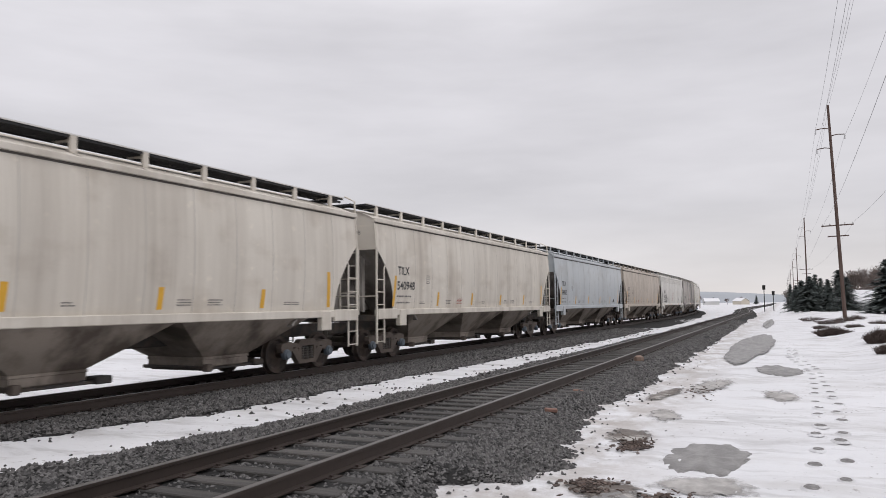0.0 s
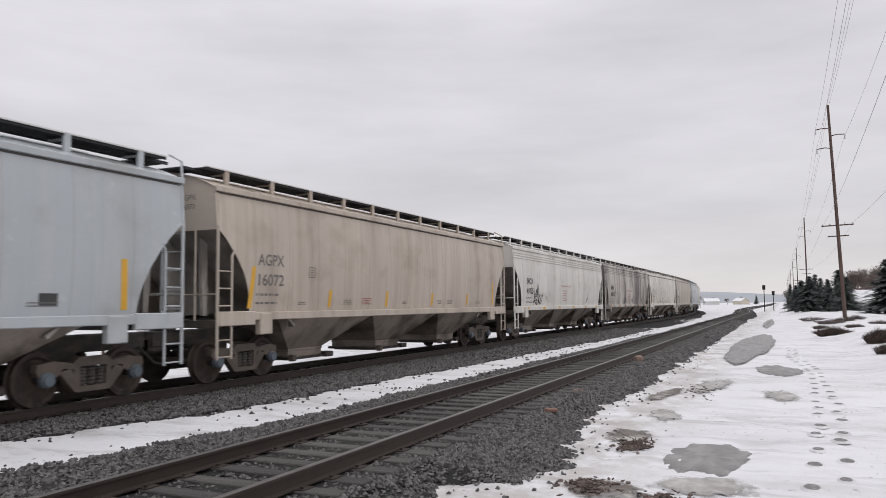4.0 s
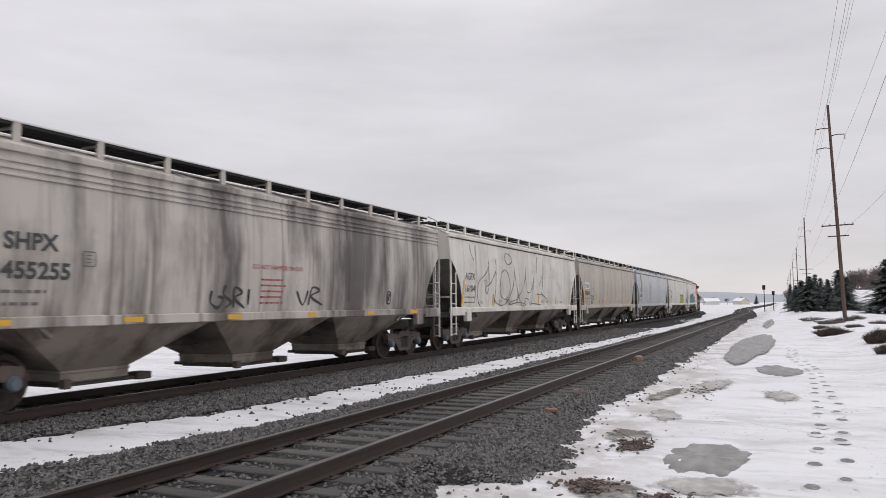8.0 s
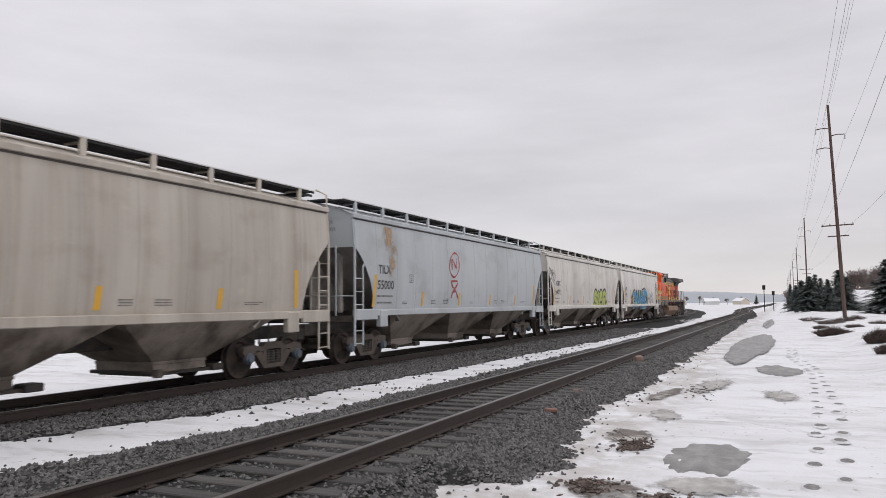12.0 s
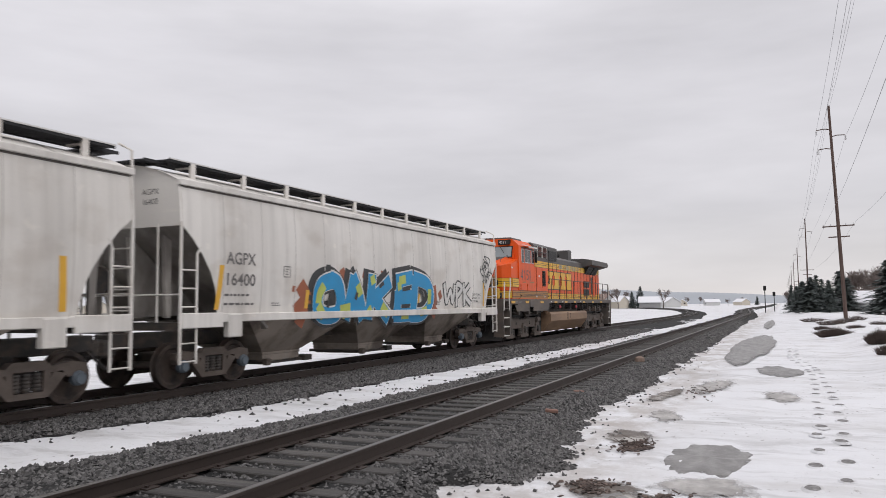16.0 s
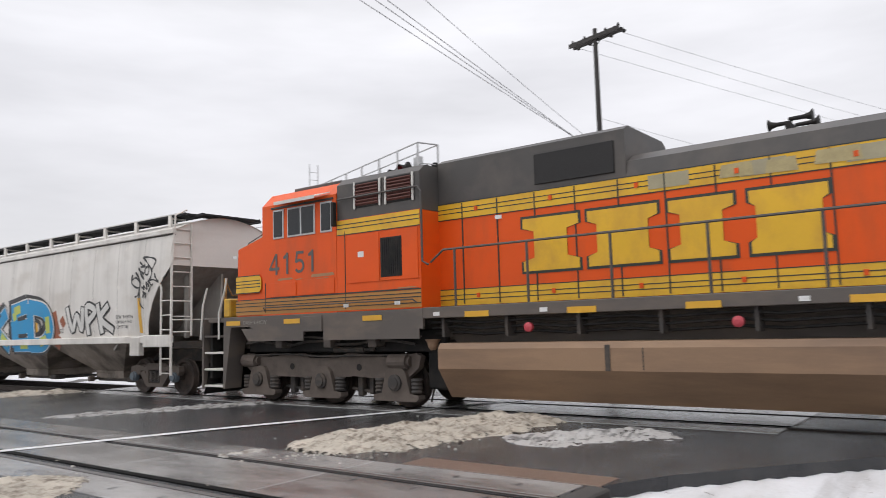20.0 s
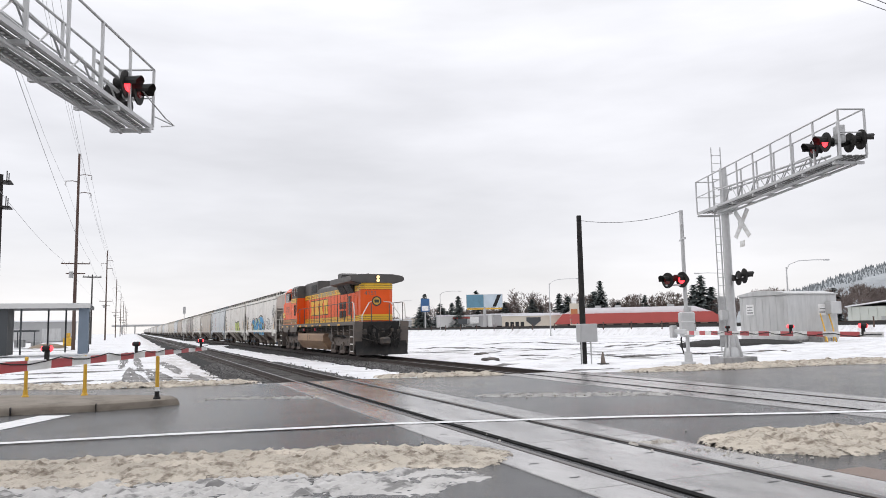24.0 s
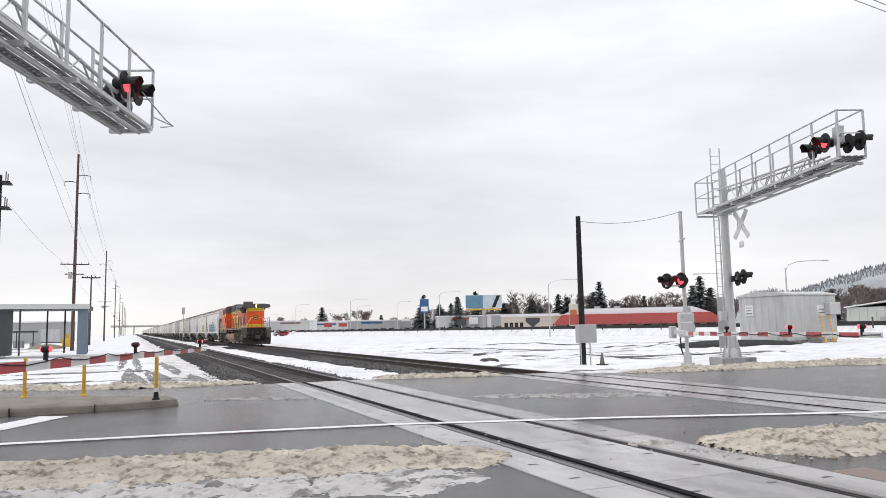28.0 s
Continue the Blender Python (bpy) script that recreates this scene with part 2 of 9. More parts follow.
THINSLUSH = feather(surf("thin_brown_slush", (0.36, 0.35, 0.335), 0.6, 0.5, 2.2, 50, 0.8, dirt=(0.07, 0.065, 0.06), dirt_amt=0.8, dirt_scale=(5, 5, 5), bump_scale=34), 0.0, .35, 9.0)
GALV = surf("galvanised_steel", (0.5, 0.5, 0.5), 0.45, 0.15, 6, 50, 0.06, metal=0.35)
ALU = surf("aluminium_walkway", (0.13, 0.128, 0.126), 0.45, 0.2, 6, 40, 0.06, metal=0.4)
BLACKP = surf("black_paint", (0.016, 0.0155, 0.0155), 0.65, 0.4, 5, 50, 0.12, spec=0.25, dirt=(0.045, 0.038, 0.033), dirt_amt=0.5, dirt_scale=(3, 3, 3))
DARKSTEEL = surf("dark_grimy_steel", (0.05, 0.045, 0.042), 0.75, 0.35, 5, 50, 0.2, dirt=(0.11, 0.085, 0.065), dirt_amt=0.7, dirt_scale=(3, 3, 5))
TRUCKSTEEL = surf("brown_dusty_steel", (0.105, 0.084, 0.071), 0.8, 0.3, 4, 45, 0.25, dirt=(0.15, 0.12, 0.1), dirt_amt=0.6, dirt_scale=(3, 3, 4))
WHEELSTEEL = surf("wheel_steel", (0.075, 0.055, 0.045), 0.7, 0.3, 5, 60, 0.15, metal=0.2, dirt=(0.02, 0.018, 0.017), dirt_amt=0.8, dirt_scale=(3, 3, 3))
BEARING = surf("blue_bearing_cap", (0.11, 0.135, 0.16), 0.55, 0.3, 9, 60, 0.05)
POLEWOOD = surf("pole_wood", (0.075, 0.045, 0.036), 0.85, 0.3, 1.5, 30, 0.4, dirt=(0.13, 0.1, 0.085), dirt_amt=0.6, dirt_scale=(8, 8, .4))
WIRE = surf("wire", (0.3, 0.3, 0.31), 0.6, 0.1, 1, 10, 0)
GLASSY = surf("dark_window_glass", (0.014, 0.016, 0.018), 0.08, 0.2, 2, 10, 0, spec=0.45)
REDLIT = glow("lit_red_lens", (1.0, 0.03, 0.04), 3.0)
REDDIM = surf("dark_red_lens", (0.16, 0.015, 0.015), 0.25, 0.1, 5, 40, 0)
LAMPLIT = glow("lit_headlight", (1.0, 0.66, 0.28), 1.1)
REDSTRIPE = surf("red_reflective_tape", (0.42, 0.05, 0.055), 0.5, 0.12, 8, 60, 0.03)
WHITEP = surf("white_paint", (0.74, 0.74, 0.73), 0.5, 0.12, 4, 40, 0.03, dirt=(0.45, 0.42, 0.38), dirt_amt=0.5, dirt_scale=(2, 2, 4))
YELLOWP = surf("yellow_paint", (0.62, 0.36, 0.03), 0.5, 0.15, 5, 40, 0.03, dirt=(0.25, 0.18, 0.08), dirt_amt=0.5, dirt_scale=(3, 3, 3))

# ---- ground, snow, tracks and road ----
def smooth01(a, b, x):
    q = min(1.0, max(0.0, (x - a) / (b - a)))
    return q * q * (3 - 2 * q)


def nz(x, y, s, k=0.0):
    return noise.noise(Vector((x * s + k, y * s - k, k)))


ROAD = [(60, -26), (6, -4.5), (3, -2.6), (-3.6, -2.6), (-6.3, -3.5), (-7.5, -2.95), (-8.5, -2.2), (-9.5, -1.4), (-10.1, -.75), (-10.7, -.4), (-14, .8), (-18, 3.0), (-40, 12), (-200, 72),
        (-200, 48), (-40, -13), (-24.2, -18.5), (-18.8, -20), (-14.5, -20.4), (-11.9, -21), (-6.3, -22.4), (-1.4, -22.3), (.5, -22.7), (3.4, -24.3), (60, -46)]


def road_dist(x, y):
    """Distance outside the road's outline, 0 within it."""
    best, inside = 1e9, False
    for i in range(len(ROAD)):
        (ax, ay), (bx, by) = ROAD[i], ROAD[(i + 1) % len(ROAD)]
        if (ay > y) != (by > y) and x < (bx - ax) * (y - ay) / (by - ay) + ax:
            inside = not inside
        ex, ey = bx - ax, by - ay
        q = min(1, max(0, ((x - ax) * ex + (y - ay) * ey) / (ex * ex + ey * ey)))
        best = min(best, math.hypot(x - ax - q * ex, y - ay - q * ey))
    return 0.0 if inside else best


def gz(x, y):
    """Height of the snowy ground."""
    d = road_dist(x, y)
    between = XF + 1 < x < XN - 1
    if d == 0.0:
        return -.16 if between else -.09
    r = 1 - (smooth01(.1, 1.3, d) if between else smooth01(.6, 5.0, d))
    z = (-.28 if between else -.42) + (.13 if between else .37) * r
    amp = smooth01(0, .7, d) * (.75 if between else 1)
    far = smooth01(30, 90, math.hypot(x, y))
    z += amp * (.05 * nz(x, y, .9, 3) + .035 * nz(x, y, 2.7, 9) + .018 * nz(x, y, 6.5, 5)) + .12 * far * nz(x, y, .08, 2)
    z += .02 * (1 - smooth01(0, .5, d)) if between else -.06 * (1 - amp)
    if y > 12 and x > 1.8:
        z += (.3 + .25 * nz(x, y, .35, 4)) * smooth01(1.9, 4.2, x) * smooth01(12, 30, y)
    if x < XF - 4 and y < -22:
        z += .25 * smooth01(0, 40, -22 - y) * (.6 + .5 * nz(x, y, .05, 7))
        z += smooth01(24, 34, -y) * (1 - .6 * smooth01(70, 120, -y)) * (.2 * nz(x * .35, y, .45, 11) + .12 * nz(x, y, .9, 13) + .5 * max(0, nz(x * .3, y, .12, 17)))
    if between and -4 < y < 4 and x > XN + .1 - float(np.interp(y, (-3, -1.7, -.6, 1), (1.5, 1.8, 2.75, 3.0))):
        z = min(z, -.34)
    # low under the track beds
    for xc in (XN, XF):
        if abs(x - xc) < 1.5:
            z = min(z, -.4)
    return z


def ground_surface():
    """Old snow: grey thaw streaks lying across the path, brown meltwater stains along the gravel's foot."""
    m = surf("old_snow", (0.68, 0.68, 0.695), 0.7, 0.08, 0.6, 26, 0.8, dirt=(0.4, 0.38, 0.36), dirt_amt=0.6, dirt_scale=(.4, 1.0, .5), edge=(.5, .74), bump_scale=12, coord="Object")
    t = m.node_tree
    N, Lk = t.nodes, t.links.new
    b = N["Principled BSDF"]
    old = b.inputs["Base Color"].links[0].from_socket
    tc = N.new("ShaderNodeTexCoord")
    sx = N.new("ShaderNodeSeparateXYZ")
    Lk(tc.outputs["Object"], sx.inputs[0])

    def op(kind, a, c):
        n = N.new("ShaderNodeMath")
        n.operation = kind
        for v, s in ((a, n.inputs[0]), (c, n.inputs[1])):
            if isinstance(v, (int, float)):
                s.default_value = v
            else:
                Lk(v, s)
        return n.outputs[0]

    def ramp(v, a, c):
        n = N.new("ShaderNodeMapRange")
        n.interpolation_type = "SMOOTHSTEP"
        n.inputs[1].default_value, n.inputs[2].default_value = a, c
        Lk(v, n.inputs[0])
        return n.outputs[0]

    def stain(scale, sc, lo, hi):
        mp = N.new("ShaderNodeMapping")
        mp.inputs["Scale"].default_value = sc
        Lk(tc.outputs["Object"], mp.inputs[0])
        n = N.new("ShaderNodeTexNoise")
        n.inputs["Scale"].default_value, n.inputs["Detail"].default_value, n.inputs["Roughness"].default_value = scale, 7.0, 0.65
        Lk(mp.outputs[0], n.inputs["Vector"])
        return ramp(n.outputs[0], lo, hi)

    foot = op("MULTIPLY", ramp(sx.outputs[0], -.9, -2.6), ramp(sx.outputs[0], -4.2, -3.3))
    fac = op("MULTIPLY", op("MULTIPLY", foot, stain(1.5, (1, .6, 1), .38, .62)), .55)
    specks = op("MULTIPLY", stain(9.0, (1, .7, 1), .6, .68), stain(.5, (1, 1, 1), .4, .65))
    grey = op("MULTIPLY", stain(.3, (.6, 1, 1), .5, .68), .4)
    thin = op("MULTIPLY", stain(1.1, (.35, 1.4, 1), .52, .66), .45)
    for f, col in ((grey, (0.43, 0.425, 0.43)), (thin, (0.34, 0.33, 0.325)), (fac, (0.27, 0.225, 0.185)), (specks, (0.12, 0.1, 0.085))):
        x = N.new("ShaderNodeMix")
        x.data_type = "RGBA"
        x.inputs[7].default_value = (*col, 1)
        Lk(f, x.inputs[0])
        Lk(old, x.inputs[6])
        old = x.outputs[2]
    Lk(old, b.inputs["Base Color"])
    return m


SNOWMAT = ground_surface()
ICE = surf("grey_slush_ice", (0.165, 0.158, 0.152), 0.42, 0.3, 2.4, 30, 0.3, dirt=(0.30, 0.29, 0.28), dirt_amt=0.7, dirt_scale=(4.2, 2.2, 1), bump_scale=24, spec=0.35)
feather(ICE, -.22, .1)
PALEICE = surf("pale_slush_ice", (0.3, 0.285, 0.27), 0.5, 0.3, 2.4, 30, 0.4, dirt=(0.5, 0.48, 0.46), dirt_amt=0.8, dirt_scale=(4, 2.5, 1), bump_scale=24, spec=0.3)
feather(PALEICE, .1, .7)
PRINT = surf("trodden_slush", (0.095, 0.088, 0.084), 0.5, 0.3, 6, 40, 0.4, dirt=(0.35, 0.34, 0.33), dirt_amt=0.7, dirt_scale=(14, 14, 5))
MUD = surf("thawed_mud", (0.12, 0.1, 0.085), 0.6, 0.3, 2, 40, 0.5, dirt=(0.45, 0.43, 0.4), dirt_amt=0.8, dirt_scale=(1.5, 3, 1), edge=(.52, .62))
feather(MUD, .1, .6)
RUTMUD = feather(surf("grey_rut_slush", (0.1, 0.094, 0.09), 0.6, 0.3, 2, 40, 0.5, dirt=(0.3, 0.29, 0.28), dirt_amt=0.6, dirt_scale=(2, 3, 1)), -.05, .35, 2.5)
TWIG = surf("dry_twigs", (0.07, 0.05, 0.042), 0.85, 0.35, 5, 50, 0.1, island=0.4)


def axis_lines(spans):
    out = []
    for a, b, step in spans:
        n = max(1, round((b - a) / step))
        out += [a + (b - a) * i / n for i in range(n)]
    return out + [spans[-1][1]]


gx = axis_lines([(-1400, -300, 100), (-300, -60, 12), (-60, -20, .8), (-20, -11, .4), (-11, 4, .2), (4, 12, .5), (12, 60, 4), (60, 300, 24), (300, 1400, 110)])
gy = axis_lines([(-1600, -300, 100), (-300, -120, 10), (-120, -80, 2.5), (-80, -34, .7), (-34, -21, .35), (-21, -5, 1.2), (-5, 14, .2), (14, 30, .35), (30, 60, .8), (60, 120, 2.5), (120, 400, 14), (400, 1700, 130)])
rows = [[(x, y, gz(x, y)) for x in gx] for y in gy]
single("ground", Geo().grid(rows).mesh("ground", SNOWMAT, normals=False), None, "trampled old snow over flat ground beside the tracks", "snow", kind="structure")
bpy.data.objects["ground"].data.polygons.foreach_set("use_smooth", [True] * len(bpy.data.objects["ground"].data.polygons))

# road
g = Geo().add([(x, y, -.016) for x, y in ROAD] + [(x, y, -.3) for x, y in ROAD], [tuple(range(len(ROAD)))] + [(i, (i + 1) % len(ROAD), len(ROAD) + (i + 1) % len(ROAD), len(ROAD) + i) for i in range(len(ROAD))])
road = single("road", g, ASPHALT, "wet dark asphalt road over the level crossing", "road", kind="structure")


def ribbon(pts, w, z):
    g = Geo()
    rows = []
    for i, p in enumerate(pts):
        a, b = Vector(pts[max(i - 1, 0)]), Vector(pts[min(i + 1, len(pts) - 1)])
        d = (b - a).normalized()
        n = Vector((-d.y, d.x)) * w / 2
        rows.append([(p[0] - n.x, p[1] - n.y, z), (p[0] + n.x, p[1] + n.y, z)])
    return g.grid(rows)


single("road_line", ribbon([(12, -12.9), (1.7, -12.35), (-.6, -12.1), (-3.85, -11.6), (-7.5, -10.5), (-11.6, -8.95), (-20, -5.4), (-60, 10)], .21, .002), ROADPAINT, "worn white line painted on the road", "road marking", kind="structure")
single("stop_bar", ribbon([(1.3, -16.1), (2.1, -14.5), (4.0, -11.2)], .6, -.011), ROADPAINT, "worn white stop bar on the road", "road marking", kind="structure")

# tracks: ballast bed, sleepers, rails
PROF = [(-.075, -.172), (-.075, -.158), (-.014, -.145), (-.014, -.045), (-.037, -.036), (-.037, -.006), (-.03, 0), (.03, 0), (.037, -.006), (.037, -.036), (.014, -.045), (.014, -.145), (.075, -.158), (.075, -.172)]


def bed_z(o, left, right, xc=XN):
    """Height of the ballast across the track; o from the centre, toes at left and right."""
    top = -.205
    if -1.35 < o < 1.35:
        return top
    w, inner = (right, xc == XF) if o > 0 else (left, xc == XN)
    q = (abs(o) - 1.35) / (w - 1.35)
    if not inner:
        return top - q * .34
    # towards the other track: a level shoulder that ends at the snow
    return top - .055 * min(q, 1) - 1.3 * max(0, abs(o) - w)


def toes(xc, y):
    """How far the ballast spreads to either side of a track."""
    wob = .2 * nz(xc, y, .8, 2) + .16 * nz(xc, y, 2.6, 4) + .13 * nz(xc, y, 6, 4) + .08 * nz(xc, y, 14, 5)
    if xc == XN:
        return wob + float(np.interp(y, (-60, -22, -3, -1.7, -.6, 1, 3, 6, 8, 11.4, 14, 17.4, 22, 27, 35, 80), (2.2, 2.1, 1.6, 1.9, 2.8, 3.0, 3.0, 3.1, 2.6, 2.32, 2.32, 2.22, 2.12, 2.1, 1.85, 1.9))), float(np.interp(y, (-22, 5, 7.0, 7.6, 8.05, 8.3, 9.8, 11.8, 13.8, 16.6, 18.2, 24, 46, 80), (2.2, 2.2, 2.2, 1.75, 1.7, 3.1, 3.3, 2.95, 2.2, 2.4, 2.5, 2.45, 2.45, 2.2))) + .9 * wob
    return float(np.interp(y, (-1, 0, 70, 110), (2.6, 4.4, 4.4, 2.4))), wob + float(np.interp(y, (-60, -22, -3, .8, 2.4, 4.6, 6.5, 8.6, 10, 13, 15.8, 18.7, 23.5, 30, 40, 80, 115), (2.6, 2.1, 1.5, 1.75, 1.6, 1.65, 1.75, 2.0, 2.45, 2.85, 2.85, 3.0, 3.25, 3.4, 3.8, 3.8, 2.4)))


SPANS = ((-1300.0, -22.2), (-3.4, 900.0))
FAR_END = {XN: 900.0, XF: 420.0}
for nm, xc in (("near_track", XN), ("far_track", XF)):
    trk = thing(nm, "railway track on dark crushed stone", "railway track", kind="structure")
    for y0, y1 in SPANS:
        if xc == XF and y1 > 0:
            y0 = -2.6
        ys = axis_lines([(y0, -60, 30), (-60, y1, .35)]) if y1 < 0 else axis_lines([(y0, 26, .12), (26, 45, .35), (45, 150, 2.5), (150, FAR_END[xc], 10)])
        rows = []
        for y in ys:
            left, right = toes(xc, y)
            offs = [-left - .3, -left - .05] + [-1.35 - (left - 1.35) * i / 10 for i in range(9, 0, -1)] + [-1.35, -1.0, -.755, -.4, 0, .4, .755, 1.0, 1.35] + [1.35 + (right - 1.35) * i / 10 for i in range(1, 10)] + [right, right + .3]
            rows.append([(xc + lat(xc, y) + o, y, bed_z(o, left, right, xc) + .03 * nz(xc + o, y, 3.5, 1) + .02 * nz(o + xc, y, 11, 6)) for o in offs])
        part("ballast_bed", Geo().grid(rows).mesh("ballast_bed", BALLAST, True, normals=False), None, trk, "dark crushed stone bed")
    for s in (-1, 1):
        ring = PROF + PROF[:1]
        ys = axis_lines([(-1300, 80, 460), (80, 240, 8), (240, FAR_END[xc], 15)])
        me = Geo().grid([[(xc + lat(xc, y) + s * .755 + a, y, b) for a, b in ring] for y in ys]).mesh("rail", [RAILSTEEL, RAILTOP])
        for p in me.polygons:
            if p.center.z > -.004:
                p.material_index = 1
        part("rail", me, None, trk, "rusty steel rail with a polished head")
    sl = Geo().box(-1.3, 1.3, -.115, .115, -.36, -.178, .012).mesh("sleeper", SLEEPER)
    spans = ((-50, -22.4), (-3.2, 70)) if xc == XN else ((-34, -22.4), (-2.4, 26))
    r = random.Random(3)
    for a, b in spans:
        for i in range(int((b - a) / .53)):
            o = part("sleeper", sl, None, trk)
            o.location = (xc + r.uniform(-.05, .05), a + i * .53, r.uniform(-.006, .006))
            o.rotation_euler = (0, r.uniform(-.004, .004), r.uniform(-.02, .02))
    # the rest of the sleepers, and tie plates, joined
    g = Geo()
    a, b = spans[1]
    for y in np.arange(b, 240, .53):
        k = len(g.v)
        g.box(-1.3, 1.3, -.11, .11, -.3, -.18).moved(Matrix.Translation((xc + lat(xc, y), y, 0)) @ Matrix.Rotation(heading(xc, y), 4, "Z"), k)
    for y in np.arange(spans[0][0], -190, -.53):
        g.box(xc - 1.3, xc + 1.3, y - .11, y + .11, -.3, -.18)
    me = g.mesh("far_sleepers", SLEEPER, normals=False)
    tagged(part("far_sleepers", me, None, trk, "weathered sleepers in the distance"), kind="stuff")
    g = Geo()
    for aa, bb in spans:
        for i in range(int((bb - aa) / .53)):
            y = aa + i * .53
            for s in (-1, 1):
                g.box(xc + s * .755 - .17, xc + s * .755 + .17, y - .09, y + .09, -.18, -.163)
                for dx in (-.11, .11):
                    g.box(xc + s * .755 + dx - .016, xc + s * .755 + dx + .016, y - .05, y - .02, -.165, -.14)
    tagged(part("tie_plates", g.mesh("tie_plates", RAILSTEEL, normals=False), None, trk, "rusty tie plates and spikes"), kind="stuff")


def scatter_stones(name, areas, mat, seed, height, label, parent=None, snowy=.014):
    """Thousands of small angular stones on a surface; few of them where it is snow."""
    rs = np.random.RandomState(seed)
    base = np.array([(1, 0, 0), (-1, 0, 0), (0, 1, 0), (0, -1, 0), (0, 0, 1), (0, 0, -1)], float)
    fc = [(0, 2, 4), (2, 1, 4), (1, 3, 4), (3, 0, 4), (2, 0, 5), (1, 2, 5), (3, 1, 5), (0, 3, 5)]
    V, F, n = [], [], 0
    for x0, x1, y0, y1, count, size in areas:
        for _ in range(count):
            x, y = rs.uniform(x0, x1), rs.uniform(y0, y1)
            sz = size * rs.uniform(.55, 1.4)
            p = base * (rs.uniform(.65, 1.2, (6, 3))) * sz + rs.uniform(-.3, .3, (6, 3)) * sz
            a = rs.uniform(0, 6.28)
            h, on_snow = height(x, y)
            if on_snow > .01 and (-3.5 < y < 1.5 or rs.random_sample() > (.15 if on_snow < .02 else snowy)):
                continue
            c, s = math.cos(a), math.sin(a)
            z = h + sz * .25
            V += [(x + q[0] * c - q[1] * s, y + q[0] * s + q[1] * c, z + q[2] * .75) for q in p]
            F += [(i + n, j + n, k + n) for i, j, k in fc]
            n += 6
    me = bpy.data.meshes.new(name)
    me.from_pydata(V, [], F)
    me.materials.append(mat)
    ob = new(name, me)
    ob.parent = parent
    return tagged(ob, label, "" if parent else "gravel", kind="stuff")


def near_bed(x, y):
    o = x - XN
    bed, snow = bed_z(o, *toes(XN, y)), gz(x, y)
    z = max(bed, snow)
    return (z if abs(o) > 1.32 else z - .012), snow - bed


def far_bed(x, y):
    bed, snow = bed_z(x - XF, *toes(XF, y), XF), gz(x, y)
    return max(bed, snow), snow - bed


tr1, tr2 = bpy.data.objects["near_track"], bpy.data.objects["far_track"]
scatter_stones("ballast_stones", [(XN + .83, XN + 2.3, -3.2, 7, 9000, .027), (XN + .83, XN + 2.9, 7, 12.5, 13500, .028), (XN + .83, XN + 2.6, 12.5, 20, 12000, .03), (XN + .83, XN + 2.4, 20, 42, 15000, .036), (XN - .66, XN + .66, 2, 22, 7500, .027), (XN - 3.5, XN - .83, -3, 8, 13000, .029), (XN - 3.1, XN - .83, 8, 18, 11000, .032), (XN - 3.0, XN - .83, 18, 45, 9000, .042), (XN + 2.2, XN + 3.6, 6, 30, 3500, .022), (XN + .85, XN + 2.1, 42, 80, 4000, .055), (XN + .85, XN + 2.2, -42, -22.4, 4600, .045), (XN - 2.8, XN - .85, -42, -22.4, 3400, .045)], STONE, 1, near_bed, "loose dark crushed stones of the near track", tr1)
scatter_stones("ballast_stones", [(XF + .83, XF + 2.6, -2.4, 10, 11000, .032), (XF + .83, XF + 3.5, 10, 24, 16000, .036), (XF + .85, XF + 4.4, 24, 55, 12000, .05), (XF - .6, XF + .6, -2.4, 30, 1500, .04), (XF + .85, XF + 2.8, -48, -22.4, 4600, .05)], STONE, 2, far_bed, "loose dark crushed stones of the far track", tr2, .02)


# crossing panels of concrete between and beside the rails
BOLT = surf("panel_bolt_hole", (0.03, 0.03, 0.03), 0.5, 0.2)
for nm, xc, ya, yb in (("near_crossing_deck", XN, -22.2, -3.45), ("far_crossing_deck", XF, -21.6, -2.7)):
    deck = thing(nm, "wet concrete crossing panels set round the rails", "crossing deck", kind="structure")
    n = 7
    ln = (yb - ya) / n
    part("flangeway", Geo().box(xc - 1.38, xc + 1.38, ya, yb, -.2, -.115).mesh("flangeway", RUBBER), None, deck, "black rubber flangeway strip")
    for i in range(n):
        y0, y1 = ya + i * ln + .008, ya + (i + 1) * ln - .008
        for x0, x1 in ((-1.37, -.81), (-.595, .5 if xc == XN else .575), (.81, 1.37)):
            part("panel", Geo().box(xc + x0, xc + x1, y0, y1, -.12, -.004, .008), CONCRETE, deck)
    for x0, x1 in ((-.62, -.595), (.5 if xc == XN else .575, .6)):
        part("flangeway_liner", Geo().box(xc + x0, xc + x1, ya, yb, -.1, -.0015), RUBBER, deck, "black rubber lining of the flangeway")
    g, r = Geo(), random.Random(5)
    for i in range(n):
        for x in (-1.1, -.45, .45, 1.1):
            for q in (.2, .5, .8):
                y = ya + (i + q) * ln + r.uniform(-.04, .04)
                g.add([(xc + x - .06, y - .02, -.0025), (xc + x + .06, y - .02, -.0025), (xc + x + .06, y + .02, -.0025), (xc + x - .06, y + .02, -.0025)], [(0, 1, 2, 3)])
    tagged(part("bolt_holes", g.mesh("bolt_holes", BOLT, normals=False), None, deck, "dark bolt recesses in the panels"), kind="stuff")
single("timber_header", Geo().box(XN - 1.4, XN - .2, -3.43, -3.18, -.3, -.01, .02), SLEEPER, "worn timber header at the end of the crossing deck", "timber", kind="structure")
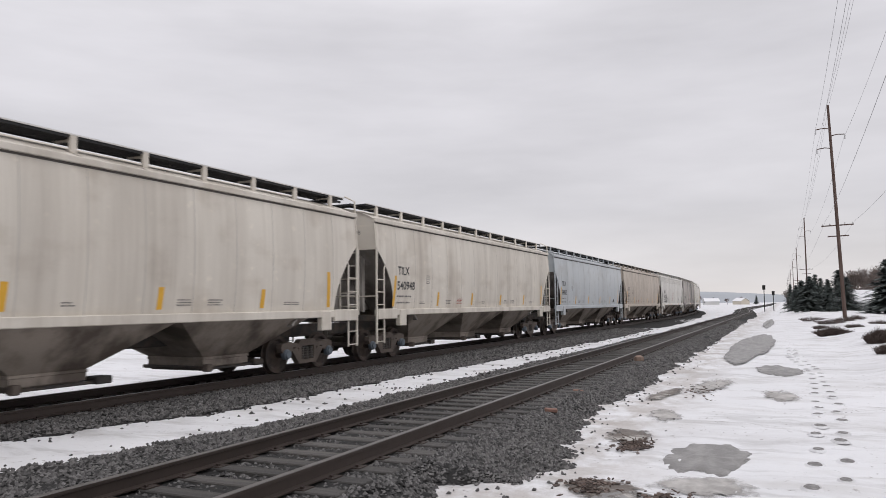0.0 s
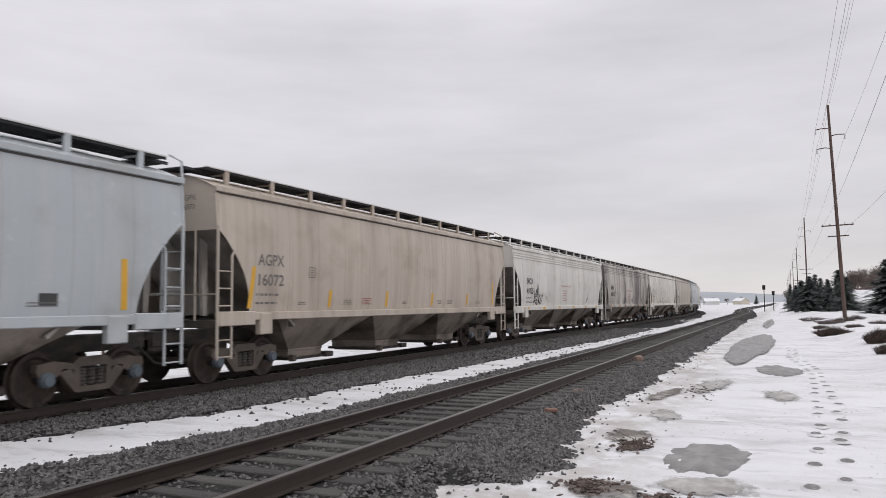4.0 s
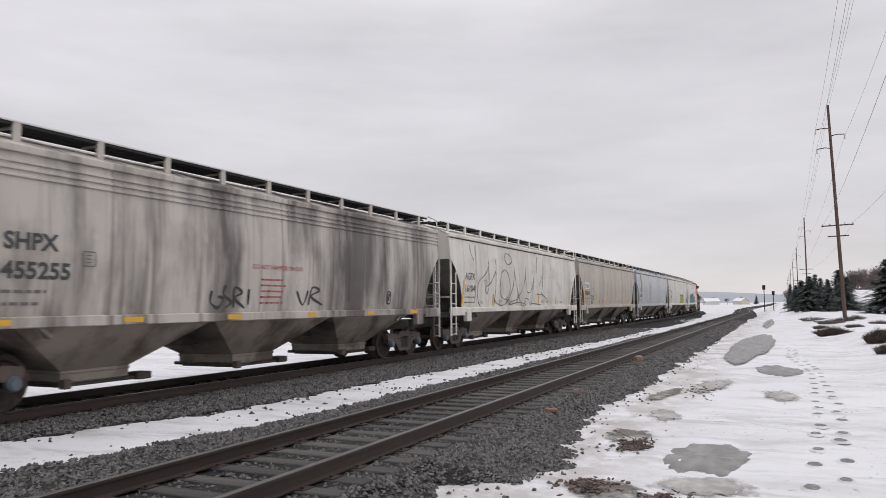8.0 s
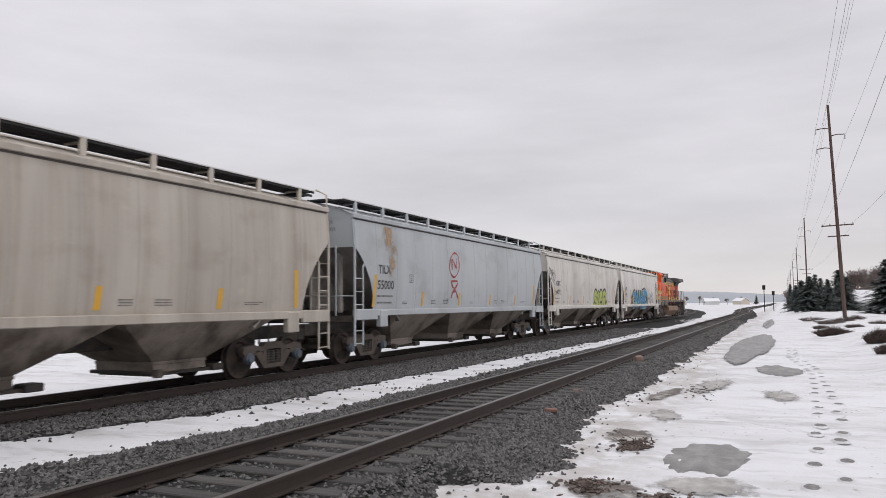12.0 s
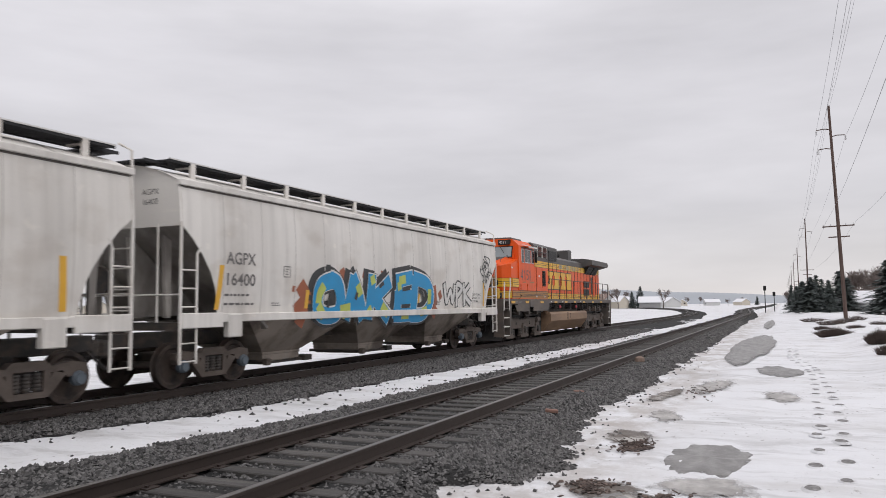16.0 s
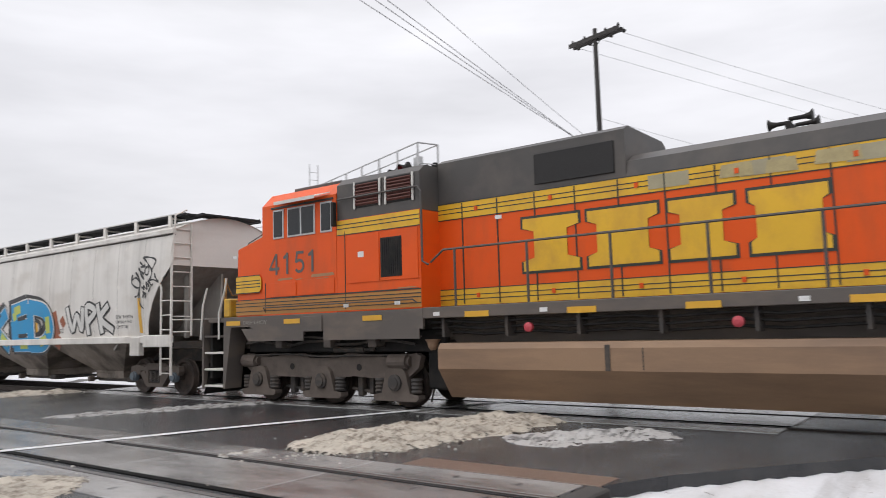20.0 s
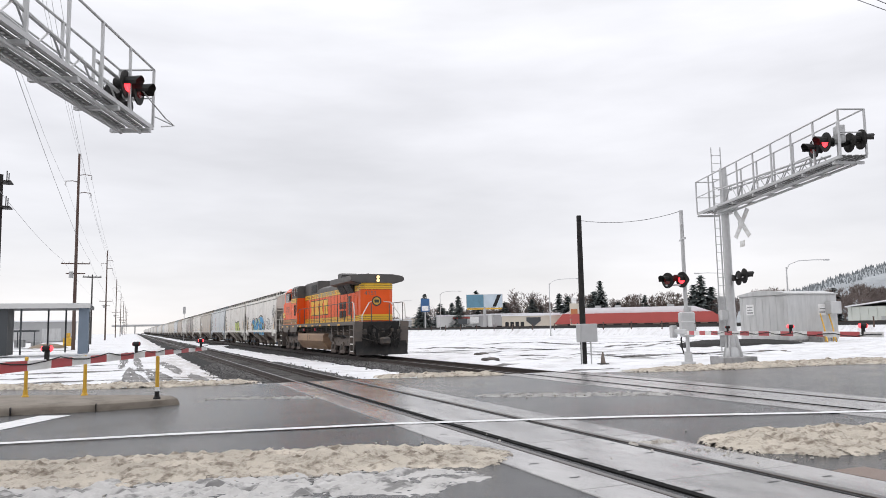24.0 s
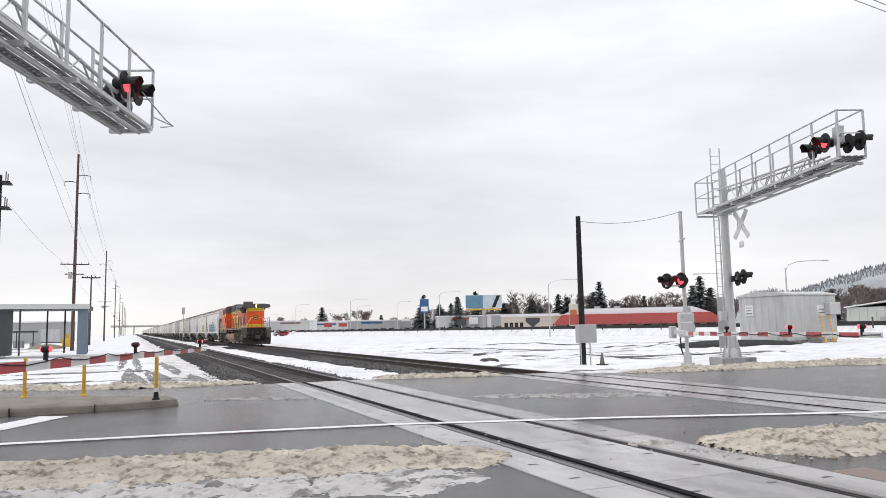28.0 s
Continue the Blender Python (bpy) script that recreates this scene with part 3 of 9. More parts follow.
single("timber_header", Geo().box(XN - 1.9, XN - 1.42, -5.8, -3.3, -.3, -.012, .015), surf("brown_wet_timber", (.16, .11, .085), .45, .25, 2, 40, .2), "brown wet timber beside the crossing deck", "timber", kind="structure")


# snow heaps, slush and puddles
def heap(name, path, width, height, mat, label, seed=1, base=-.03, category="snow bank", rough=1.0):
    """A ridge of ploughed snow along a path, ragged at the rim, sunk in the road."""
    pts = [Vector(p) for p in path]
    seglen = [0.0]
    for a, b in zip(pts, pts[1:]):
        seglen.append(seglen[-1] + (b - a).length)
    total = seglen[-1]
    nl, nw = max(8, int(total / .042)), 60
    rows = []
    for i in range(nl + 1):
        s = total * i / nl
        k = max(j for j in range(len(pts)) if seglen[j] <= s + 1e-6)
        k = min(k, len(pts) - 2)
        q = (s - seglen[k]) / (seglen[k + 1] - seglen[k])
        c = pts[k].lerp(pts[k + 1], q)
        d = (pts[k + 1] - pts[k]).normalized()
        n = Vector((-d.y, d.x))
        e = math.sqrt(max(0, 1 - abs(2 * i / nl - 1) ** 5))
        row = []
        for j in range(nw + 1):
            o = 2 * j / nw - 1
            sd = 3 if o > 0 else 11
            p = c + n * (o * width / 2 * (e * .8 + .2) * (1 + rough * (.3 * nz(c.x, c.y, .9, seed + sd) + .22 * nz(c.x, c.y, 3.1, seed + sd) + .1 * nz(c.x, c.y, 9, seed + sd))))
            rim = max(0, 1 - o * o) ** .6 * e
            h = height * rim * (1 + .5 * nz(p.x, p.y, 1.7, seed) + .35 * nz(p.x, p.y, 4.5, seed + 2))
            h += rim * (.045 * nz(p.x, p.y, 3.2, seed + 4) + .04 * nz(p.x, p.y, 8, seed + 6) + .035 * nz(p.x, p.y, 14, seed) + .03 * nz(p.x, p.y, 25, seed + 3))
            row.append((p.x, p.y, base + h - .03 * abs(o) ** 6))
        rows.append(row)
    me = cover(Geo().grid(rows).mesh(name, mat, True, normals=False), [1.2 * max(0, 1 - (2 * j / nw - 1) ** 2) * min(1, 6 * (1 - abs(2 * i / nl - 1))) for i in range(nl + 1) for j in range(nw + 1)])
    return single(name, me, None, label, category)


def drape(name, cx, cy, rx, ry, mat, label, ang=0.0, seed=1, lift=.012, kind="structure", category="puddle", flat=None, n=26):
    """An irregular patch lying on the ground."""
    rows = []
    ca, sa = math.cos(ang), math.sin(ang)
    for i in range(7):
        row = []
        for k in range(n + 1):
            a = 2 * math.pi * k / n
            w = 1 + .2 * noise.noise(Vector((math.cos(a) * 1.6 + seed, math.sin(a) * 1.6, seed))) + .12 * noise.noise(Vector((math.cos(a) * 5 + seed, math.sin(a) * 5, seed)))
            px, py = rx * w * i / 6 * math.cos(a), ry * w * i / 6 * math.sin(a)
            x, y = cx + px * ca - py * sa, cy + px * sa + py * ca
            row.append((x, y, (gz(x, y) if flat is None else flat) + lift - (.02 if i == 6 else 0)))
        rows.append(row)
    me = cover(Geo().grid(rows).mesh(name, mat, True, normals=False), [1.3 * (1 - i / 6) for i in range(7) for k in range(n + 1)])
    return single(name, me, None, label, category, kind=kind)


heap("snow_bank", [(4.5, -10.0), (1.3, -9.55), (-.9, -9.1), (-2.6, -8.7), (-4.35, -8.3)], 1.95, .1, HEAPSNOW, "brown dirty ploughed snow heap on the road", 2)
heap("snow_bank", [(-6.65, -7.3), (-7.8, -7.35), (-9.4, -7.0), (-11.2, -6.5)], 2.1, .12, HEAPSNOW, "dirty snow heap between the two crossings", 4)
heap("snow_bank", [(-8.6, -5.6), (-9.5, -4.9), (-10.4, -4.0)], 1.7, .035, SLUSH, "thin trodden slush between the two crossings", 6)
heap("snow_bank", [(-6.9, -22.6), (-9, -22.1), (-11, -21.6)], .9, .12, HEAPSNOW, "brown snow ridge along the road's edge", 7)
heap("snow_bank", [(-14.4, -20.3), (-18, -20.0), (-22, -19.9), (-28, -18.6), (-36, -15.2)], 1.9, .14, HEAPSNOW, "brown snow ridge along the road's far edge", 8)
heap("snow_bank", [(-3.6, -23.2), (-1.2, -23.0), (1.2, -23.6), (4.5, -25.6)], 1.0, .12, HEAPSNOW, "brown snow ridge along the pavement", 9)
heap("slush_line", [(-7.0, -15.4), (-9.2, -14.3), (-11.4, -13.2)], 1.1, .02, THINSLUSH, "thin grey slush line on the road", 10, category="slush")
heap("slush_line", [(-1.5, -18.0), (-2.8, -17.5), (-4.0, -16.9)], .6, .02, THINSLUSH, "thin grey slush line on the road", 11, category="slush")
heap("slush_sheet", [(3.6, -8.9), (.9, -8.2), (-.9, -7.7), (-2.4, -7.3), (-3.5, -7.2)], 1.5, .035, SLUSH, "thin icy slush sheet below the snow heap", 14, -.028, "slush", 1.6)
heap("slush_sheet", [(2.6, -7.3), (.6, -6.7), (-1.2, -6.2), (-2.7, -5.9)], .7, .03, SLUSH, "thin streak of icy slush on the asphalt", 15, -.028, "slush", 1.6)
heap("slush_line", [(-5.9, -8.15), (-6.3, -8.1), (-6.6, -8.0)], .28, .03, DIRTYSNOW, "small clod of slush on the crossing deck", 16, -.02, "slush", 1.2)


def clods(path, spread, n, seed):
    """Crumbs of dirty snow lying round a heap: centre points and sizes."""
    r = random.Random(seed)
    out = []
    for _ in range(n):
        k = r.randrange(len(path) - 1)
        q = r.random()
        out.append((path[k][0] + (path[k + 1][0] - path[k][0]) * q + r.gauss(0, spread), path[k][1] + (path[k + 1][1] - path[k][1]) * q + r.gauss(0, spread), r.uniform(.006, .026) * r.uniform(.5, 1.2)))
    return out


g = Geo()
for path, spread, n, sd in (([(3.5, -9.7), (-.9, -9.1), (-4.35, -8.3)], .55, 420, 1), ([(-6.6, -7.3), (-11, -6.6)], .55, 300, 2), ([(-6.4, -7.4), (-6.7, -6.9)], .16, 40, 3), ([(-7.5, -15.0), (-11, -13.4)], .2, 150, 4), ([(-1.6, -17.9), (-3.9, -16.95)], .15, 120, 5), ([(-9, -22), (-11.4, -21.5)], .35, 140, 6), ([(-14.4, -20.3), (-28, -18.6)], .6, 320, 7)):
    for x, y, r in clods(path, spread, n, sd):
        g.lathe([(-r * .6, r * .7), (r * .1, r), (r * .7, r * .5)], (x, y, -.012 + r * .3), "z", 6)
single("slush_crumbs", g.mesh("slush_crumbs", DIRTYSNOW, True, normals=False), None, "crumbs of dirty snow strewn round the heaps", "snow", kind="stuff")
for i, (x, y, rx, ry, a) in enumerate(((-.6, -6.4, 1.3, .35, .1), (-2.2, -6.0, 1.0, .3, -.2), (.9, -6.9, 1.2, .3, .2), (-1.2, -5.2, 1.6, .4, 0), (-.2, -4.4, 1.2, .3, .1))):
    drape("ice_patch", x, y, rx, ry, SLUSH, "thin white ice on the wet asphalt", a, i + 2, .012, category="ice", flat=-.016)
for i, (x, y, rx, ry, a, m) in enumerate(((-.95, 10.65, .55, 1.05, -.1, ICE), (-.85, 8.95, .66, .6, .1, PALEICE), (-1.3, 38.5, .85, 11.5, -.02, ICE), (-.12, 24.4, .66, 1.6, .1, ICE), (-1.6, 19.5, .5, 2.1, -.1, PALEICE), (-.1, 17.9, .45, 1.2, .1, PALEICE),
                                      (-1.85, 8.35, .5, .55, .3, MUD), (-1.15, 76, .45, 14, 0, ICE), (-1.5, 8.0, .5, .4, 0, ICE), (-2.0, 14.2, .35, 1.0, .1, PALEICE), (-2.45, 17.5, .3, 1.6, -.1, MUD), (-2.2, 11.8, .4, .8, 0, MUD))):
    drape("puddle", x, y, rx, ry, m, "frozen grey puddle in the snow" if m is not MUD else "thawed mud in the snow", a, i, .07 if ry > 5 else .03 if ry > 1.5 else .014, n=60)
for i, (x, y, rx, ry, a) in enumerate(((-.3, -32, .35, 7, .02), (-1.4, -33, .3, 8, .05), (.7, -30, .3, 5, -.1), (-2.6, -31, .3, 6, .03), (3.5, -34, 3.0, .4, .1), (2.2, -42, 4.0, .5, .05), (-1.9, -45, .35, 9, .02), (6, -38, 4, .35, -.1), (.1, -37, .3, 9, 0), (-.9, -35, .28, 8, .02), (-.3, -52, .25, 14, .01), (.55, -62, .3, 22, 0), (8.5, -62, 5, .35, .05), (11, -95, 8, .6, 0), (3.6, -30.5, 3.5, .22, .12), (4.5, -27.6, 2.6, .2, .2), (2.6, -50, 2.2, .25, .3),
                                       (-18.5, -28, 1.6, .35, .2), (-16, -34, 2.5, .5, -.2), (-26, -40, 7, .25, -.4), (-30, -37, 8, .25, -.35), (-40, -60, 14, .4, -.5), (-24, -52, 8, .4, -.6))):
    drape("muddy_rut", x, y, rx, ry, RUTMUD, "muddy wheel rut in the snow", a, i + 20, .016, category="rut")
for i, (cx, cy, rr, a0, a1) in enumerate(((-30, -40, 9, 20, 150), (-30, -40, 10.6, 20, 150), (-36, -52, 14, 60, 170), (-36, -52, 15.8, 60, 170), (-26, -62, 22, 70, 150), (-26, -62, 23.8, 70, 150), (6, -30, 9, 150, 230), (6, -30, 10.6, 150, 235))):
    pts = [(cx + rr * math.cos(radians(a0 + (a1 - a0) * k / 24)), cy + rr * .55 * math.sin(radians(a0 + (a1 - a0) * k / 24))) for k in range(25)]
    rows = []
    for k, p in enumerate(pts):
        n = Vector((pts[min(k + 1, 24)][0] - pts[max(k - 1, 0)][0], pts[min(k + 1, 24)][1] - pts[max(k - 1, 0)][1])).normalized()
        rows.append([(p[0] - n.y * o, p[1] + n.x * o, gz(p[0], p[1]) + .02) for o in (-.22, -.1, .1, .22)])
    me = cover(Geo().grid(rows).mesh("tyre_track", MUD, True, normals=False), [v for k in range(25) for v in (.1, .55, .55, .1)])
    single("tyre_track", me, None, "curved grey tyre track in the snow", "tyre track", kind="structure")
# footprints along the path: sunk soles with a raised rim of pushed-up snow
def foot_row(i, side):
    y = 9.3 + i * .58
    x = float(np.interp(y, (9, 12, 16, 21, 26, 30, 38), (.35, .5, .68, .78, .72, .3, .3)))
    return x + (.13 if side else -.13) + RNG.uniform(-.04, .04), y + RNG.uniform(-.08, .08)


g, rim = Geo(), Geo()
for i in range(48):
    x, y = foot_row(i, i % 2)
    if i < 16 and i % 2:
        x += .08
    z = gz(x, y)
    k8 = [(math.cos(k * .628), math.sin(k * .628) * (1.0 if math.sin(k * .628) > 0 else .85)) for k in range(10)]
    tw = RNG.uniform(.8, 1.15)
    g.add([(x, y, z + .013)] + [(x + .085 * tw * a * RNG.uniform(.85, 1.1), y + .17 * tw * b * RNG.uniform(.9, 1.1), z + .016) for a, b in k8], [(0, k + 1, (k + 1) % 10 + 1) for k in range(10)])
    rim.add([(x + .08 * tw * a, y + .16 * tw * b, z + .012) for a, b in k8] + [(x + .098 * tw * a, y + .185 * tw * b, z + .022) for a, b in k8] + [(x + .13 * tw * a, y + .22 * tw * b, z - .01) for a, b in k8],
            [(r * 10 + k, r * 10 + (k + 1) % 10, r * 10 + 10 + (k + 1) % 10, r * 10 + 10 + k) for r in (0, 1) for k in range(10)])
single("footprints", g.mesh("footprints", PRINT, normals=False), None, "line of dark slushy footprints in the snow", "footprints", kind="stuff")
single("footprint_rims", rim.mesh("footprint_rims", SNOWMAT, True, normals=False), None, "rims of pushed-up snow round the footprints", "snow", kind="stuff")


def shrub(name, x, y, r, h, n, label, z=None):
    rr = random.Random(int(x * 100 + y * 10))
    g = Geo()
    for _ in range(n):
        a, q = rr.uniform(0, 6.28), rr.random() ** .5
        bx, by = r * q * .7 * math.cos(a), r * q * .7 * math.sin(a)
        tip = (bx * 1.5 + rr.uniform(-.1, .1) * r, by * 1.5 + rr.uniform(-.1, .1) * r, h * (1.1 - .7 * q) * rr.uniform(.6, 1.1))
        mid = ((bx + tip[0]) / 2 + rr.uniform(-.04, .04), (by + tip[1]) / 2 + rr.uniform(-.04, .04), tip[2] * .55)
        g.tube([(bx, by, -.05), mid, tip], .009 + .006 * h, 3, .003)
        if rr.random() < .8:
            g.tube([mid, (mid[0] + rr.uniform(-.3, .3) * r, mid[1] + rr.uniform(-.3, .3) * r, mid[2] + h * rr.uniform(.1, .4))], .007, 3, .003)
    return single(name, g.mesh(name, TWIG, normals=False), None, label, "shrub", pose(x, y, gz(x, y) if z is None else z))


def litter(x, y, rx, ry, n, label, sticks=0):
    """A patch of brown leaf and bark bits on the snow, with a few sticks."""
    rr = random.Random(int(y * 100))
    g = Geo()
    for _ in range(n):
        a, q = rr.uniform(0, 6.28), min(1.6, abs(rr.gauss(0, .55)))
        px, py = x + rx * q * math.cos(a), y + ry * q * math.sin(a)
        w, t = rr.uniform(.012, .035), rr.uniform(0, 6.28)
        k = len(g.v)
        g.box(-w, w, -w * .6, w * .6, -.004, .006).moved(Matrix.Translation((px, py, gz(px, py) + rr.uniform(.01, .03))) @ Matrix.Rotation(t, 4, "Z") @ Matrix.Rotation(rr.uniform(-.7, .7), 4, "X"), k)
    for _ in range(sticks):
        px, py = x + rr.uniform(-1, 1) * rx, y + rr.uniform(-1, 1) * ry
        z = gz(px, py)
        g.tube([(px, py, z), (px + rr.uniform(-.1, .1), py + rr.uniform(-.1, .1), z + .08), (px + rr.uniform(-.2, .2), py + rr.uniform(-.2, .2), z + rr.uniform(.08, .2))], .009, 4, .004)
    return single("leaf_litter", g.mesh("leaf_litter", LITTER, normals=False), None, label, "litter", kind="stuff")


LITTER = surf("brown_leaf_litter", (0.085, 0.062, 0.052), 0.85, 0.35, 5, 50, 0.1, island=0.6)
litter(-2.0, 11.0, .22, .5, 420, "dark brown leaf litter and sticks on the snow", 7)
litter(-2.05, 8.4, .3, .35, 240, "thawed brown litter in the mud beside the ballast")
litter(-1.2, 8.2, .35, .35, 110, "scattered brown bits on the slush")
litter(-1.75, 18.5, .35, 1.6, 160, "scattered brown bits by the frozen puddle")
for i, (x, y, r, h, n) in enumerate(((2.6, 48.7, 1.05, .6, 900), (3.7, 36.9, .6, .65, 700), (3.3, 30.5, .45, .4, 340), (2.8, 84, 1.4, .5, 260), (2.5, 61, .6, .3, 260), (4.3, 56, .6, .3, 260), (5.2, 46, .6, .35, 280), (4.6, 70, .9, .4, 260), (6.4, 63, .8, .4, 240), (5.4, 37, .6, .45, 340), (3.4, 66, 1.2, .4, 260), (6.0, 78, 1.0, .45, 220), (4.9, 33, .45, .35, 260))):
    shrub("shrub", x, y, r, h, n, "low dark brown leafless shrub in the snow")
single("loose_stone", Geo().lathe([(-.12, .06), (-.04, .16), (.06, .15), (.12, .06)], (0, 0, 0), "z", 7), surf("reddish_stone", (.2, .14, .11), .8, .3), "reddish-brown rock beside the rail", "rock", pose(XN + 1.1, 24.1, -.13))
for x, y in ((XN + 1.3, 15.6), (XN + 1.55, 12.7)):
    single("broken_brick", Geo().box(-.11, .11, -.04, .04, -.03, .03, .012), surf("brick_red_bit", (.2, .11, .085), .8, .3) if y > 15 else bpy.data.materials["brick_red_bit"], "broken red brick lying on the ballast", "brick", pose(x, y, -.2, 8, 5, 25))

# ---- the train ----
CAR_L = 17.6                 # body length of a hopper car
PITCH = 18.62                 # from car to car
SHIFT = {10: .1, 9: .1, 8: .1, 6: .2, 4: -.1, 3: -.25, 2: -.05, 1: -.1}   # slack in the couplings
SHARED = {}
SPINNING = []                 # wheel sets and their radius
TRAIN = []                    # things of the train and their place along it


def shared(key, make):
    if key not in SHARED:
        SHARED[key] = make()
    return SHARED[key]


def side_x(z):
    """Half width of a car's bowed side at a height."""
    q = (z - 2.75) / 1.35
    return 1.62 - 0.085 * q * q


def cut(z):
    """How far the side sheet stands back from the car's end at a height."""
    if z >= 3.3:
        return 0.0
    q = min(1.0, (3.3 - z) / 1.8)
    return 1.12 * (1 - (1 - q) ** 2)


def on_side(me, u0, z0, out=0.006, sign=1):
    """Bends flat writing (x along the car, y up) onto the bowed side."""
    for v in me.vertices:
        z = z0 + v.co.y
        v.co = Vector((sign * (side_x(z) + out + v.co.z), u0 + sign * v.co.x, z))
    return me


def writing(text, size, mat, offset=0.0, shear=0.0, extrude=0.0, space=1.0):
    cu = bpy.data.curves.new("writing", "FONT")
    cu.body, cu.size, cu.offset, cu.shear, cu.extrude, cu.resolution_u, cu.space_character = text, size, offset, shear, extrude, 3, space
    ob = new("writing", cu)
    bpy.context.view_layer.update()
    me = bpy.data.meshes.new_from_object(ob.evaluated_get(bpy.context.evaluated_depsgraph_get()))
    bpy.data.objects.remove(ob)
    me.materials.clear()
    me.materials.append(mat)
    return me


def bars(lines, width, h, gap, mat, seed=1):
    """Writing too small to read: short plain bars."""
    r, g = random.Random(seed), Geo()
    for i in range(lines):
        x = 0.0
        while x < width * (0.8 + .2 * r.random()):
            w = h * r.uniform(0.6, 3.5)
            g.add([(x, -i * gap, 0), (x + w, -i * gap, 0), (x + w, -i * gap + h, 0), (x, -i * gap + h, 0)], [(0, 1, 2, 3)])
            x += w + h * .8
    return g.mesh("bars", mat, normals=False)


def stroke(lines, w, mat, even=False):
    """Spray-can lines: flat ribbons along smoothed points (along, up); even ones keep their width and have square ends."""
    g = Geo()
    for line in lines:
        p = [Vector((a, b, 0)) for a, b in line]
        fine = []
        for i in range(len(p) - 1):
            a, b, c, d = p[max(i - 1, 0)], p[i], p[i + 1], p[min(i + 2, len(p) - 1)]
            for k in range(6):
                s = k / 6
                fine.append(.5 * (2 * b + (c - a) * s + (2 * a - 5 * b + 4 * c - d) * s * s + (3 * b - a - 3 * c + d) * s ** 3))
        fine.append(p[-1])
        rows = []
        for i, q in enumerate(fine):
            t = (fine[min(i + 1, len(fine) - 1)] - fine[max(i - 1, 0)]).normalized()
            n = Vector((-t.y, t.x, 0)) * w * (1 if even else .75 + .25 * math.sin(i * .7))
            if even:
                q = q + t * w * (.55 if i == len(fine) - 1 else -.55 if i == 0 else 0)
            lay = Vector((0, 0, .00006 * len(g.f)))
            rows.append([q - n + lay, q + n + lay])
        g.grid(rows)
    return g.mesh("spray_lines", mat, normals=False)


FADEDINK = surf("faded_stencil", (0.14, 0.13, 0.125), 0.6, 0.3, 6, 60, 0)
INK = surf("stencil_black", (0.05, 0.05, 0.05), 0.6, 0.3, 6, 60, 0)
REDINK = surf("stencil_red", (0.35, 0.06, 0.05), 0.6, 0.25, 6, 60, 0)
SPRAYBLACK = surf("spray_black", (0.035, 0.035, 0.035), 0.55, 0.3, 6, 60, 0)
SPRAYBLUE = surf("spray_blue", (0.012, 0.25, 0.5), 0.5, 0.2, 2.5, 20, 0)
SPRAYGREEN = surf("spray_green", (0.42, 0.48, 0.1), 0.5, 0.3, 2, 20, 0)
SPRAYBROWN = surf("spray_brown", (0.3, 0.09, 0.04), 0.5, 0.3, 2, 20, 0)
SPRAYWHITE = surf("spray_white", (0.62, 0.61, 0.58), 0.5, 0.2, 2, 20, 0)
SPRAYGREY = surf("spray_grey", (0.14, 0.13, 0.125), 0.5, 0.3, 2, 20, 0)
TAPE = surf("yellow_reflector", (0.66, 0.36, 0.03), 0.4, 0.12, 6, 60, 0.02)
# bay colour lowered for the shade beneath the car, random grime on top
UNDERPAINT = surf("shaded_grimy_bay", (0.3, 0.255, 0.215), 0.7, 0.3, 1.2, 30, 0.1, dirt=(0.085, 0.066, 0.053), dirt_amt=0.9, dirt_scale=(.9, .9, .7), edge=(.44, .62))
SEAMGRIME = surf("seam_grime", (0.35, 0.33, 0.31), 0.8, 0.4, 2.0, 30, 0.05)
HANDRAILPALE = surf("pale_steel_edge", (0.6, 0.59, 0.57), 0.5, 0.15, 5, 40, 0.02)
EAVEDARK = surf("eave_dark", (0.09, 0.08, 0.072), 0.85, 0.5, 1.5, 30, 0.05)
# end slopes coloured darker than the car body for shade, plus dirt patches
SLOPE = surf("shaded_dirty_slope", (0.36, 0.335, 0.305), 0.75, 0.3, 1.5, 30, 0.1, dirt=(0.12, 0.105, 0.095), dirt_amt=0.7, dirt_scale=(1, 1, .6), edge=(.4, .62))
GRATING = surf("walkway_grating", (0.035, 0.035, 0.037), 0.7, 0.3, 6, 60, 0.2, spec=0.2)
PAINTS = {}


